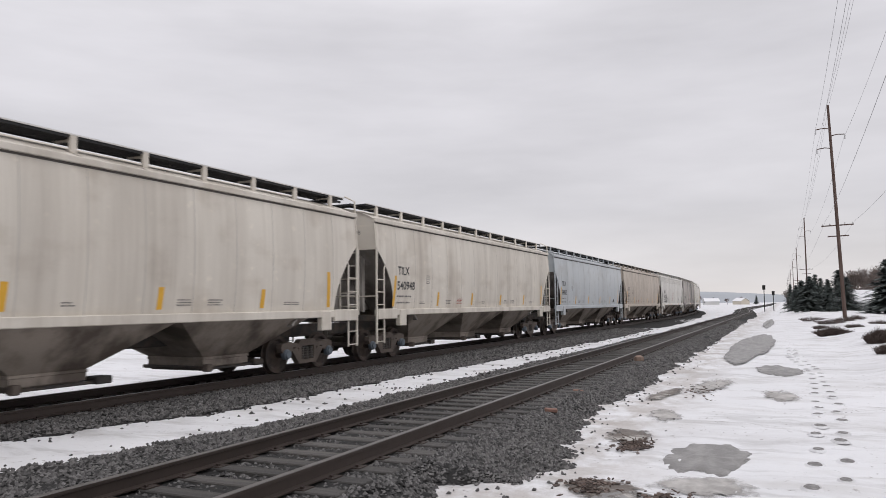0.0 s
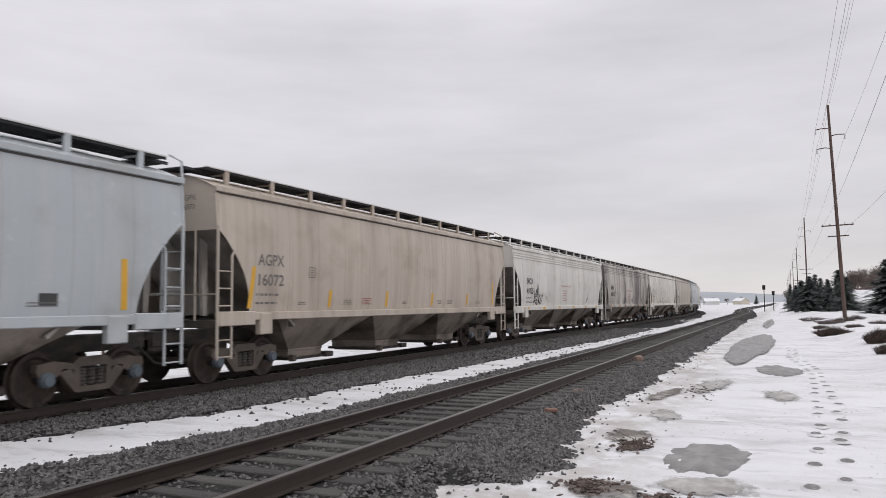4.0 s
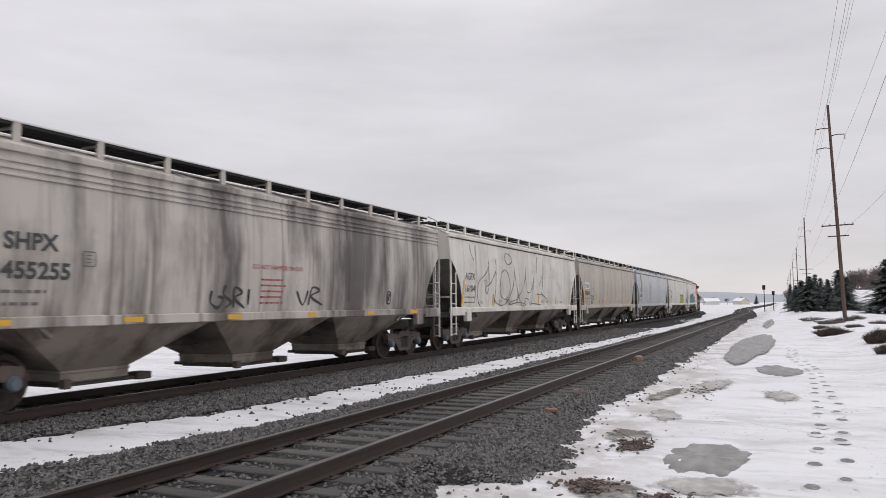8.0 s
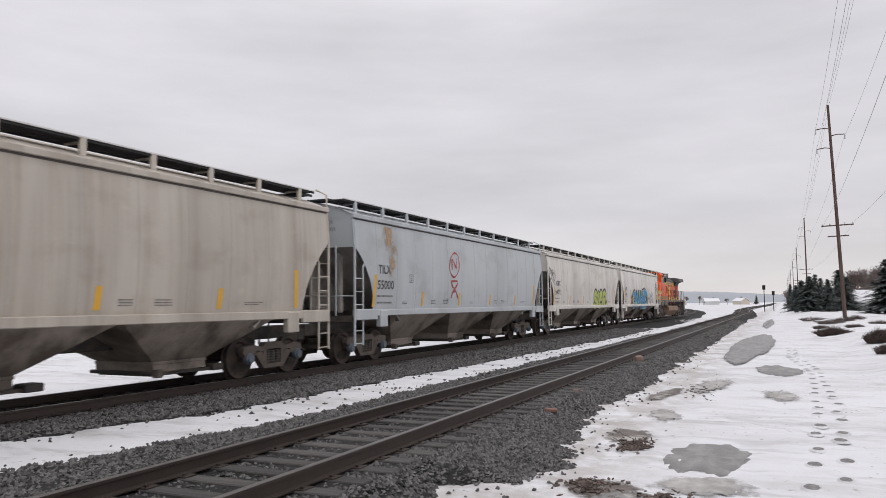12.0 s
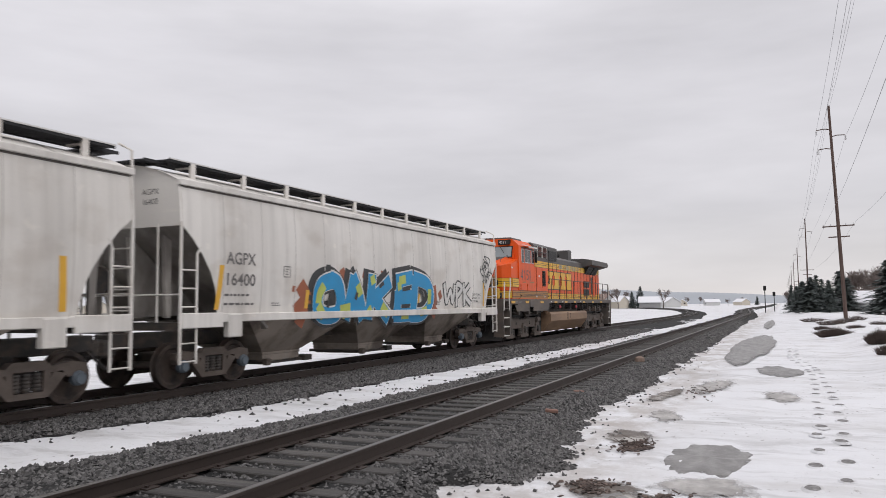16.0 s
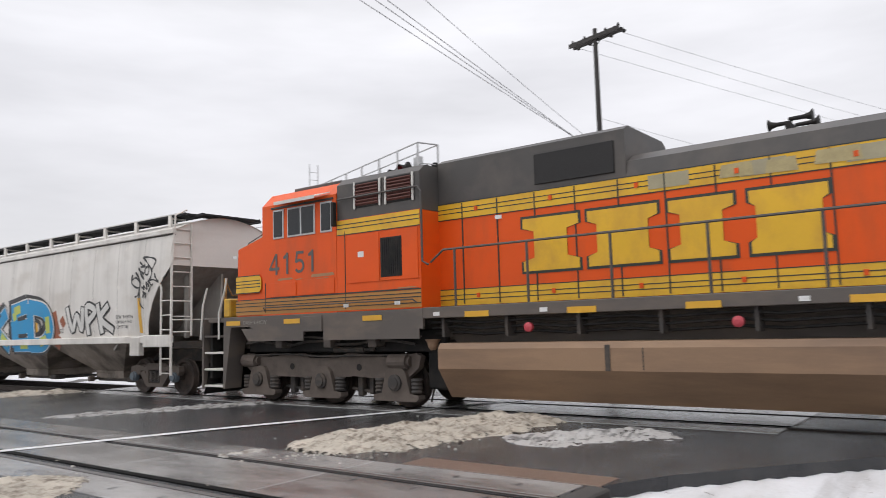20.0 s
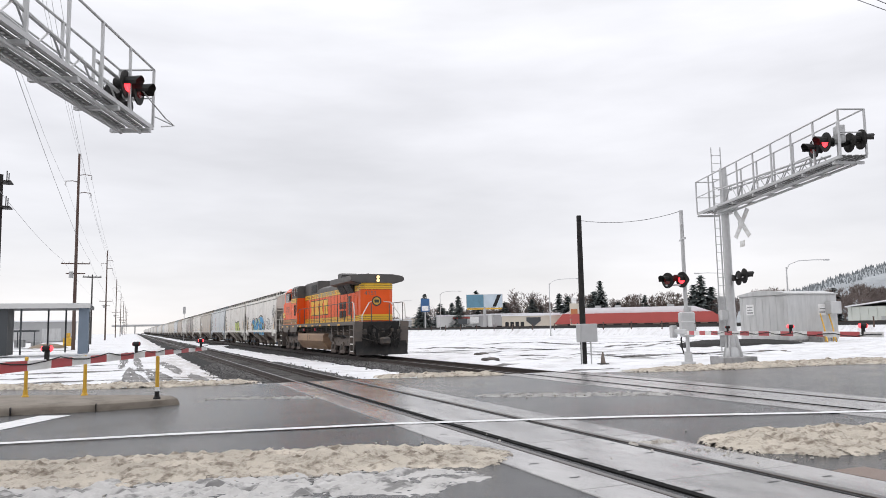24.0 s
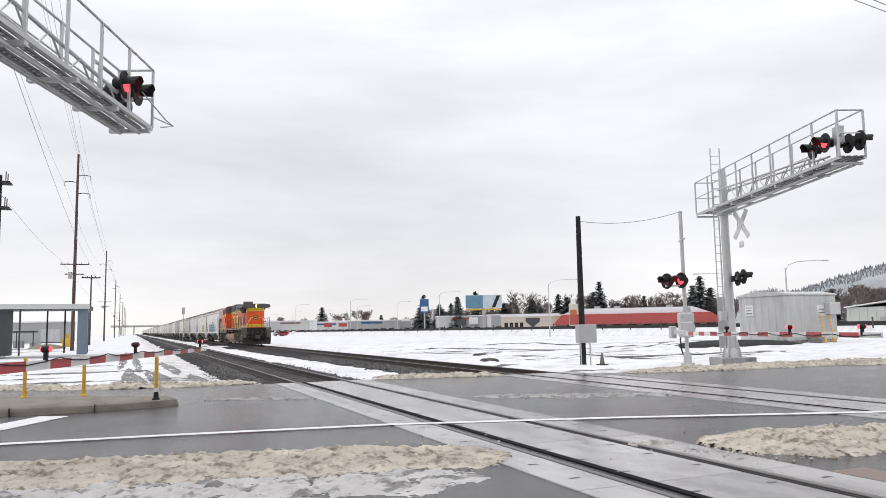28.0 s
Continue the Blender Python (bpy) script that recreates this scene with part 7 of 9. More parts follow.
# pilots, couplers, hoses
lp("rear_pilot", Geo().prism([(-1.45, .35), (-1.45, 1.88), (1.45, 1.88), (1.45, .35), (1.2, .18), (-1.2, .18)], 19.8, 19.86, "y"), BLACKP, "black rear pilot plate")
lp("front_pilot", Geo().prism([(-1.4, .5), (-1.4, 1.88), (1.4, 1.88), (1.4, .5)], -1.5, -1.42, "y"), BLACKP, "black front pilot plate")


def plough(y, d):
    """A curved blade under the pilot, deepest at the middle."""
    rows = []
    for i in range(7):
        q = i / 6
        rows.append([(x, y + d * (.03 + .2 * (1 - q) ** 2 + .16 * (1 - abs(x) / 1.42) * (1 - q)), .13 + q * .72) for x in [1.42 * (k / 8 - 1) for k in range(17)]])
    back = [[(x, yy - d * .03, z) for x, yy, z in r] for r in rows]
    return Geo().grid(rows).grid(back).grid([rows[0], back[0]]).grid([rows[-1], back[-1]])


lp("front_plow", plough(-1.5, -1), BLACKP, "black curved plough blade", smooth=True)
lp("rear_plow", plough(19.86, 1), BLACKP, "black curved plough blade", smooth=True)
hz = random.Random(9)
for y, d in ((-1.5, -1), (19.86, 1)):
    for i in range(9):
        x0, x1 = hz.uniform(-1.2, 1.2), hz.uniform(-1.2, 1.2)
        lp("air_hose", Geo().tube([(x0, y, hz.uniform(1.2, 1.75)), (x0 * .9 + x1 * .1, y + d * hz.uniform(.1, .25), hz.uniform(.9, 1.2)), ((x0 + x1) / 2, y + d * hz.uniform(.15, .32), hz.uniform(.55, .9)), (x1, y + d * .08, hz.uniform(.95, 1.5))], hz.uniform(.018, .034), 6), BLACKP if i % 3 else DARKSTEEL)
    for i in range(5):
        x0 = -1.1 + i * .5
        lp("glad_hand", Geo().box(x0 - .07, x0 + .07, *sorted((y, y + d * .12)), 1.3, 1.5, .02), DARKSTEEL)
for y, d in ((-1.5, -1), (19.86, 1)):
    lp("coupler", Geo().box(-.16, .16, *sorted((y, y + d * .5)), .72, 1.02, .03).box(-.24, .24, *sorted((y + d * .45, y + d * .95)), .66, 1.06, .08), DARKSTEEL)
    for x in (-.95, -.75, -.5, .45, .7, .95):
        lp("air_hose", Geo().tube([(x, y, 1.25), (x, y + d * .2, 1.15), (x * .98, y + d * .26, .8), (x * .9, y + d * .2, .5)], .03, 6), BLACKP)
    for x in (-1.0, .9):
        lp("hose_bracket", Geo().box(x - .12, x + .12, *sorted((y, y + d * .08)), 1.2, 1.45, .02), DARKSTEEL)
    lp("jumper_cable", Geo().tube([(-.6, y + d * .05, 1.7), (-.3, y + d * .12, 1.45), (.1, y + d * .14, 1.4), (.5, y + d * .05, 1.7)], .03, 6), BLACKP)
for y, d in ((-1.45, -1),):
    for x in (-1.0, -.4, .4, 1.0):
        lp("end_railing_post", Geo().tube([(x, y, 1.88), (x, y - .03, 2.85)], .04, 6), RUSTYELLOW, "rusty yellow railing post")
    lp("end_chain", Geo().tube([(.4, y - .03, 2.8), (.6, y - .04, 2.45), (.8, y - .04, 2.45), (1.0, y - .03, 2.8)], .02, 5), RUSTYELLOW)
    lp("hand_brake_box", Geo().box(.75, 1.15, -1.35, -1.1, 1.9, 2.35, .03), YELLOWP)
for x in (-.5, .5):
    lp("end_railing_post", Geo().tube([(x, 19.78, 1.88), (x, 19.78, 2.85)], .024, 6), LGREY)
# fuel tank
tk = [(-1.42, 1.25), (-1.5, 1.15), (-1.5, .8), (-1.12, .27), (1.12, .27), (1.5, .8), (1.5, 1.15), (1.42, 1.25)]
lp("fuel_tank", Geo().prism(tk, 5.36, 12.99, "y"), TANKBROWN, "long dusty brown fuel tank")
for s in (-1, 1):
    lp("tank_gauge", Geo().box(*sorted((s * 1.5, s * 1.515)), 8.6, 8.68, .8, 1.2), DARKSTEEL)
    lp("tank_seam", Geo().box(*sorted((s * 1.498, s * 1.508)), 9.2, 9.215, .82, 1.15), DARKSTEEL)
    lp("bell", Geo().lathe([(0, .05), (.06, .09), (.14, .11), (.2, .15)], (s * 1.3, 5.1, 1.12), "z", 14).moved(Matrix.Identity(4)), TANKBROWN)
    lp("side_tank", Geo().cyl((s * 1.05, 0, 1.1), .16, 12.99 + .1, 14.2, "y", 14), LSILL)


def loco_truck(y0):
    """Three-axle bogie with cast frame, axle boxes and coil springs."""
    t = lp("truck", Geo().box(-.95, .95, y0 - .2, y0 + 4.3, .75, .95, .02).box(-.5, .5, y0 + 1.2, y0 + 2.9, .9, 1.16), DARKSTEEL)
    for s in (-1, 1):
        pts = [(-.55, .78), (-.62, 1.0), (-.5, 1.06), (.35, .98), (.8, 1.04), (1.35, 1.06), (1.62, .96), (2.45, .96), (2.7, 1.06), (3.25, 1.04), (3.7, .98), (4.55, 1.06), (4.66, 1.0), (4.6, .78), (4.35, .6), (3.6, .56), (2.9, .6), (2.1, .52), (1.2, .56), (.5, .56), (-.25, .6)]
        part("truck_frame", Geo().prism([(y0 + a, b) for a, b in pts], *sorted((s * .98, s * 1.12))), TRUCKSTEEL, t)
        for i in range(3):
            y = y0 + i * 2.036
            bx = part("axle_box", Geo().prism([(y - .57, .2), (y - .57, .27), (y - .36, .3), (y - .25, .7), (y - .17, .78), (y + .17, .78), (y + .25, .7), (y + .36, .3), (y + .57, .27), (y + .57, .2), (y + .5, .15), (y - .5, .15)], *sorted((s * 1.0, s * 1.2))), TRUCKSTEEL, t)
            part("axle_cap", Geo().lathe([(0, .16), (s * .04, .16), (s * .06, .11), (s * .08, .11)], (s * 1.2, y, .5), "x", 16), DARKSTEEL, t)
            for d in (-.46, .46):
                part("coil_spring", Geo().lathe([(h * .035, .1 + (.02 if h % 2 else 0)) for h in range(9)], (s * 1.1, y + d, .3), "z", 12), DARKSTEEL, t, smooth=True)
        for a in (-.35, 4.1):
            part("brake_cylinder", Geo().cyl((s * 1.12, y0 + a, .9), .15, -.2, .25, "y", 14).cyl((s * 1.12, y0 + a, .9), .1, .25, .32, "y", 12), TRUCKSTEEL, t)
        part("brake_pipe", Geo().tube([(s * 1.16, y0 - .3, 1.02), (s * 1.18, y0 + 1.0, 1.05), (s * 1.18, y0 + 2.0, 1.0), (s * 1.16, y0 + 4.2, 1.03)], .02, 5), DARKSTEEL, t)
        part("frame_hole", Geo().cyl((s * 1.115, y0 + 1.05, .78), .07, 0, s * .012, "x", 12), BLACKP, t)
        part("frame_hole", Geo().cyl((s * 1.115, y0 + 3.05, .78), .07, 0, s * .012, "x", 12), BLACKP, t)
        for a in (.72, 2.76):
            part("brake_rigging", Geo().tube([(s * .9, y0 + a - .1, .34), (s * .9, y0 + a + .6, .27)], .035, 6).box(*sorted((s * .84, s * .98)), y0 + a + .1, y0 + a + .24, .2, .58, .02).box(*sorted((s * .84, s * .98)), y0 + a + .42, y0 + a + .54, .24, .6, .02), DARKSTEEL, t)
        part("damper", Geo().cyl((s * 1.1, y0 + 2.45, 1.13), .06, -.1, .75, "y", 10).cyl((s * 1.1, y0 + 2.45, 1.13), .035, .7, 1.0, "y", 8), DARKSTEEL, t)
        part("sand_pipe", Geo().tube([(s * .8, y0 + 4.3, .9), (s * .8, y0 + 4.75, .5), (s * .76, y0 + 4.6, .12)], .02, 5), DARKSTEEL, t)
    for i in range(3):
        yy = y0 + i * 2.036 + (.4 if i < 2 else -1.0)
        part("traction_motor", Geo().box(-.62, .62, yy, yy + .6, .24, .72, .05), DARKSTEEL, t)
        w = part("wheel_set", shared("bigwheels", lambda: wheel_geo(.52).mesh("wheel_set", WHEELSTEEL, True)), None, t)
        w.location = (0, y0 + i * 2.036, .52)
        SPINNING.append((w, .52, (0, y0 + i * 2.036, .52)))


for s in (-1, 1):
    me = writing("DASH 9-44CW", .125, PALESTENCIL)
    for vv in me.vertices:
        vv.co = Vector((s * 1.526, (-.12 + vv.co.x) if s > 0 else (.9 - vv.co.x), 1.71 + vv.co.y))
    lp("model_mark", me, None, "pale stencilled model mark on the sill")
    for y, z in ((-.52, 3.22), (5.3, 1.74), (7.5, 1.74), (11.4, 1.74), (6.3, 3.45), (3.0, 1.98), (4.35, 1.98)):
        lp("small_sticker", Geo().box(*sorted((s * (1.526 if z < 1.9 else 1.489 if y < 5 else .914), s * (1.53 if z < 1.9 else 1.493 if y < 5 else .918))), y, y + .14, z, z + .07), WHITEP)
    lp("sill_skirt", Geo().prism([(-.2, 1.62), (.05, 1.34), (1.84, 1.34), (1.84, 1.62)], *sorted((s * 1.49, s * 1.518))), LSILL)
    lp("sill_skirt", Geo().prism([(2.44, 1.62), (2.44, 1.34), (4.95, 1.34), (4.95, 1.62)], *sorted((s * 1.49, s * 1.518))), LSILL)
    lp("door_step_box", Geo().box(*sorted((s * 1.52, s * 1.55)), 1.86, 2.42, 1.52, 1.84, .01), LSILL)
    lp("cab_side_seam", Geo().box(*sorted((s * 1.482, s * 1.49)), .6, 4.95, 2.26, 2.275).box(*sorted((s * 1.482, s * 1.49)), .6, .615, 1.95, 2.6).box(*sorted((s * 1.482, s * 1.49)), 3.05, 3.065, 1.95, 3.5), LINE)
WORN = surf("worn_tan_primer", (0.36, 0.2, 0.1), 0.7, 0.4, 6, 50, 0.05)
for s in (-1, 1):
    for y0, y1, z0, z1 in ((1.0, 1.5, 2.63, 2.68), (1.55, 1.8, 2.61, 2.64), (2.05, 2.75, 2.64, 2.71), (2.2, 2.6, 2.59, 2.615), (4.4, 4.9, 2.28, 2.31)):
        lp("paint_scrape", Geo().prism([(y0, z0 + .01), (y0 + .06, z0), (y1 - .1, z0 + .005), (y1, z0 + .02), (y1 - .05, z1), (y0 + .04, z1 - .008)], *sorted((s * 1.4815, s * 1.4845))), WORN, "scraped tan patch in the orange paint")
    for y0, w, z in ((10.3, .5, 3.62), (10.95, .45, 3.6), (11.6, .6, 3.63), (12.5, .4, 3.6), (13.1, .5, 3.64)):
        lp("faded_patch", Geo().prism([(y0, z), (y0 + w, z - .01), (y0 + w - .03, z + .2), (y0 + .04, z + .19)], *sorted((s * .9165, s * .9185))), surf("faded_stripe_paint", (0.4, 0.33, 0.17), 0.7, 0.4, 5, 40, 0.05) if "faded_stripe_paint" not in bpy.data.materials else bpy.data.materials["faded_stripe_paint"], "faded grey patch in the yellow stripe")
    lp("side_grab_rail", Geo().tube([(s * 1.5, .6, 2.0), (s * 1.56, .62, 2.06), (s * 1.56, 4.85, 2.06), (s * 1.5, 4.9, 2.0)], .014, 5), LGREY)
for y0, y1 in ((4.72, 5.34), (13.0, 13.6)):
    lp("air_reservoir", Geo().box(-1.0, 1.0, y0, y1, .38, 1.3, .04), BLACKP, "dark reservoirs beside the fuel tank")
loco_truck(0)
loco_truck(14.27)

# ---- crossing signals, gates and posts ----
def flasher(parent, x, y, z, face, lit, back=False):
    """A round crossing light: black target, hood and red lens, facing +x or -x of its thing."""
    f = part("flasher", Geo().lathe([(0, .3), (face * .03, .3)], (x, y, z), "x", 20).lathe([(face * -.02, .08), (face * -.22, .14), (face * -.24, .05)], (x, y, z), "x", 12), BLACKP, parent, "black round crossing light")
    part("lens", Geo().lathe([(face * .03, .155), (face * .06, .14), (face * .075, .02)], (x, y, z), "x", 18), REDLIT if lit else REDDIM, f, "lit red lens" if lit else "unlit red lens")
    rows = []
    for a in range(9):
        t = radians(-15 + a * 210 / 8)
        rows.append([(x + face * .03, y + .17 * math.cos(t), z + .17 * math.sin(t)), (x + face * (.36 if 2 <= a <= 6 else .3), y + .185 * math.cos(t), z + .185 * math.sin(t))])
    part("hood", Geo().grid(rows), BLACKP, f)
    return f


def cantilever(m, lit, label):
    """A mast with a walkway out over the road, its lights at the end; the arm runs along the thing's +Y."""
    c = thing("signal_cantilever", label, "crossing signal", m, "crossing cantilevers")
    A, zf, zr = 9.3, 6.35, 7.75
    part("footing", Geo().box(-.7, .7, -.7, .7, -.25, .12, .03), CONCRETE, c)
    part("mast", Geo().lathe([(.1, .32), (.4, .27), (.5, .175), (3, .165), (zf + 1.6, .15), (zf + 1.62, .05)], (0, 0, 0), "z", 18), GALV, c, smooth=True)
    for a in range(4):
        part("base_fin", Geo().prism([(.15, .12), (.42, .12), (.18, 1.1), (.15, 1.1)], -.02, .02, "y").moved(Matrix.Rotation(a * math.pi / 2 + .78, 4, "Z")), GALV, c)
    part("collar", Geo().cyl((0, 0, 0), .3, zf - .35, zf - .1, "z", 16).box(-.45, .45, -.3, .3, zf - .12, zf - .02), GALV, c)
    for s in (-1, 1):
        part("floor_beam", Geo().box(s * .38 - .04, s * .38 + .04, -2, A, zf - .07, zf + .02), GALV, c)
        part("handrail", Geo().tube([(s * .4, -2, zr), (s * .4, A, zr)], .028, 8), GALV, c)
        part("mid_rail", Geo().tube([(s * .4, -2, (zf + zr) / 2), (s * .4, A if s < 0 else .6, (zf + zr) / 2)], .02, 6), GALV, c)
        for i in range(9):
            y = -2 + i * (A + 2) / 8
            part("rail_post", Geo().box(s * .4 - .025, s * .4 + .025, y - .03, y + .03, zf, zr), GALV, c)
        part("lower_chord", Geo().tube([(s * .22, -.2, zf - .26), (s * .22, A - .3, zf - .2)], .045, 8), GALV, c)
        part("upper_chord", Geo().tube([(s * .22, 0, zf + .7), (s * .22, A - 1.6, zf + .35)], .04, 8), GALV, c)
        for i in range(6):
            y = .6 + i * 1.2
            part("truss_web", Geo().tube([(s * .22, y, zf), (s * .22, y + .6, zf + .68 - .05 * i), (s * .22, y + 1.2, zf)], .022, 6), GALV, c)
    for y in (-2, A):
        part("end_rail", Geo().tube([(-.4, y, zr), (.4, y, zr)], .028, 8).tube([(-.4, y, (zf + zr) / 2), (.4, y, (zf + zr) / 2)], .02, 6), GALV, c)
    for i in range(7):
        part("cross_bearer", Geo().box(-.46, .46, -1.8 + i * 1.8 - .06, -1.8 + i * 1.8 + .06, zf - .2, zf - .12), GALV, c)
    for i in range(4):
        x0 = -.36 + i * .2
        w = part("floor_plank", Geo().box(x0, x0 + .12, -2, A, zf - .02, zf + .02), ALU, c)
        g = Geo()
        # pale pads under the solid plank, coloured like daylight through holes
        for k in range(70):
            y = -1.95 + k * .16
            g.box(x0 + .035, x0 + .085, y, y + .08, zf - .027, zf - .021)
        tagged(part("perforation", g.mesh("perforation", surf("hole_daylight_paint", (.62, .62, .62), .6, .1) if "hole_daylight_paint" not in bpy.data.materials else bpy.data.materials["hole_daylight_paint"], normals=False), None, w), kind="stuff")
    # ladder
    for s in (-1, 1):
        part("ladder_rail", Geo().tube([(s * .2, -.62, .3), (s * .2, -.62, 9.0)], .025, 6), GALV, c)
    for i in range(24):
        part("ladder_rung", Geo().tube([(-.2, -.62, .6 + i * .35), (.2, -.62, .6 + i * .35)], .014, 5), GALV, c)
    part("ladder_guard", Geo().box(-.25, .25, -.66, -.64, .5, 2.6), GALV, c)
    # lights at the outer end
    part("light_bar", Geo().tube([(.1, A - 2.4, zf + .75), (.1, A - .3, zf + .75)], .04, 8).tube([(.1, A - .6, zf), (.1, A - .6, zf + .75)], .04, 8).tube([(.1, A - 2.2, zf), (.1, A - 2.2, zf + .75)], .04, 8), GALV, c)
    flasher(c, .34, A - 1.5, zf + .55, 1, lit[0])
    flasher(c, .34, A - .8, zf + .6, 1, lit[1])
    flasher(c, -.3, A - .7, zf + .55, -1, False)
    flasher(c, -.3, A - .1, zf + .5, -1, False)
    part("junction_box", Geo().box(-.05, .15, A - .75, A - .4, zf + .5, zf + 1.05, .02), GALV, c)
    # lower lights, crossbuck and bell box on the mast
    part("mast_arm", Geo().tube([(-.1, -.1, 3.3), (-.1, 1.1, 3.3)], .04, 8), GALV, c)
    flasher(c, -.2, .45, 3.3, -1, False)
    flasher(c, -.2, 1.0, 3.35, -1, False)
    cb = part("crossbuck", Geo().box(-.33, -.3, .5, .52, 5.2, 5.8), GALV, c, "white crossing sign of two crossed boards")
    for a in (-1, 1):
        bd = Geo().box(-.012, .012, -.68, .68, -.11, .11, .004).moved(Matrix.Translation((-.34 + .014 * a, .78, 5.5)) @ Matrix.Rotation(radians(16), 4, "Z") @ Matrix.Rotation(a * radians(55), 4, "X"))
        part("board", bd, WHITEP, cb, "pale board with dark bars")
        for k in range(5):
            bar = Geo().box(-.016, -.013, -.5 + k * .21, -.4 + k * .21, -.05, .05).moved(Matrix.Translation((-.34 + .014 * a, .78, 5.5)) @ Matrix.Rotation(radians(16), 4, "Z") @ Matrix.Rotation(a * radians(55), 4, "X"))
            part("bar", bar, surf("sign_bar_grey", (.16, .16, .16), .6, .2) if "sign_bar_grey" not in bpy.data.materials else bpy.data.materials["sign_bar_grey"], cb)
    part("sign_plate", Geo().box(-.34, -.32, .55, .95, 4.55, 4.8), WHITEP, c)
    part("conduit", Geo().tube([(.2, -.1, .3), (.2, -.1, 6.2)], .03, 6), GALV, c)
    part("junction_box", Geo().box(.15, .4, -.2, .1, 1.6, 2.0, .02), GALV, c)
    return c


def gate(m, length, mast_h, lit, label, stripe=.42, tilt=.004, spots=(.35, .66, .985), red=1):
    """A crossing gate: mechanism post, counterweight and a striped arm along +Y, lowered."""
    gt = thing("crossing_gate", label, "crossing gate", m, "crossing gates")
    part("footing", Geo().lathe([(0, .28), (.1, .28), (.12, .16), (.5, .15), (.52, .1)], (0, 0, -.1), "z", 16), GALV, gt)
    part("post", Geo().cyl((0, 0, 0), .075, .3, mast_h, "z", 14), GALV, gt)
    part("mechanism", Geo().box(-.25, .25, -.28, .28, 1.0, 1.62, .04).box(-.32, -.25, -.15, .15, 1.1, 1.5), GALV, gt)
    part("arm_bracket", Geo().box(.25, .33, -1.1, 1.4, 1.12, 1.3, .02), GALV, gt)
    part("counterweight", Geo().box(.2, .42, -1.5, -.9, .95, 1.45, .03), GALV, gt)
    n = int(length / stripe)
    for i in range(n):
        y = 1.0 + i * (length - 1.0) / n
        y1 = y + (length - 1.0) / n
        part("stripe", Geo().box(.27, .30, y, y1, 1.09 + tilt * i, 1.235 - .055 * i / n + tilt * i), REDSTRIPE if i % 2 == red else WHITEP, gt, "red reflective stripe" if i % 2 == red else "white stripe")
    for k, q in enumerate(spots):
        y = length * q
        la = part("arm_lamp", Geo().box(.265, .315, y - .035, y + .035, 1.2, 1.33, .01).lathe([(-.05, .045), (.05, .045)], (.29, y, 1.36), "x", 14), BLACKP, gt, "small red gate lamp")
        for fc in (-1, 1):
            part("lens", Geo().lathe([(fc * .05, .042), (fc * .07, .03)], (.29, y, 1.36), "x", 12), REDLIT if k in lit else REDDIM, la)
    part("lamp_cable", Geo().tube([(.31, length * (.3 + .7 * i / 24), 1.24 - .07 * abs(math.sin(i * .8))) for i in range(25)], .009, 5), BLACKP, gt)
    return gt


cantilever(pose(-22.79, -24.19, 0, 0, 0, -20.2), (False, True), "silver crossing signal cantilever with a walkway and red lights")
LC = cantilever(pose(3.39, -10.1, 0, 0, 0, 158.9), (True, False), "silver crossing signal cantilever reaching over the road")
part("swing_bracket", Geo().tube([(.4, 8.0, 7.1), (.62, 9.5, 6.62), (.75, 9.75, 6.5), (.55, 9.45, 6.4)], .018, 5).tube([(.4, 9.3, 6.62), (.75, 9.75, 6.5)], .015, 5), GALV, LC)
G1 = gate(pose(-20.3, -23.95, -.03, .28, 0, -29), 17.4, 6.05, (1, 2), "lowered red and white crossing gate with silver post", .88, .004, (.425, .742, .958))
part("cross_arm", Geo().box(-.04, .04, -.5, .5, 4.85, 4.91).tube([(0, 0, 5.25), (.1, .4, 5.4), (.2, 1.0, 5.4)], .02, 6), GALV, G1)
for xx, yy, on in ((.62, -.12, False), (.12, .2, True)):
    fl = flasher(G1, xx, yy, 3.25, 1, on)
    fl.matrix_basis = Matrix.Translation((xx, yy, 3.25)) @ Matrix.Rotation(radians(34), 4, "Z") @ Matrix.Scale(1.05, 4) @ Matrix.Translation((-xx, -yy, -3.25))
part("flasher_arm", Geo().tube([(-.05, .25, 3.05), (.7, -.15, 3.05)], .035, 8), GALV, G1)
part("mechanism_housing", Geo().box(-.3, .26, -.36, .2, 1.5, 1.98, .05).cyl((-.02, -.1, 0), .1, 1.98, 2.12, "z", 10), GALV, G1)
part("relay_box", Geo().box(-.35, -.05, -1.15, -.8, 1.3, 1.95, .03).box(-.3, -.1, -.62, -.42, 1.75, 2.2, .02), GALV, G1)
part("support_arm", Geo().prism([(-1.2, 1.36), (-.8, 1.36), (-.25, 1.06), (-.25, .98), (-.5, .98), (-1.2, 1.25)], -.2, .05), GALV, G1)
part("cable", Geo().tube([(.12, -.35, 1.2), (.14, -.55, .9), (.12, -.5, .5), (.1, -.2, .3)], .03, 6), BLACKP, G1)
gate(pose(3.25, -5.0, -.004, -.28, 0, 163.9), 17.6, 3.6, (0, 2), "lowered red and white crossing gate before the median", .8, 0.0, (.392, .625, .955), 0)
S3 = thing("crossing_signal", "silver crossing signal post with black lights", "crossing signal", pose(-21.6, 1.0, 0, 0, 0, 180))
part("post", Geo().cyl((0, 0, 0), .08, -.1, 4.6, "z", 12), GALV, S3)
for y, fz in ((-.4, -1), (.4, -1), (-.35, 1), (.35, 1)):
    flasher(S3, fz * .2, y, 3.7, fz, False)
part("flasher_arm", Geo().tube([(0, -.5, 3.7), (0, .5, 3.7)], .04, 8), GALV, S3)

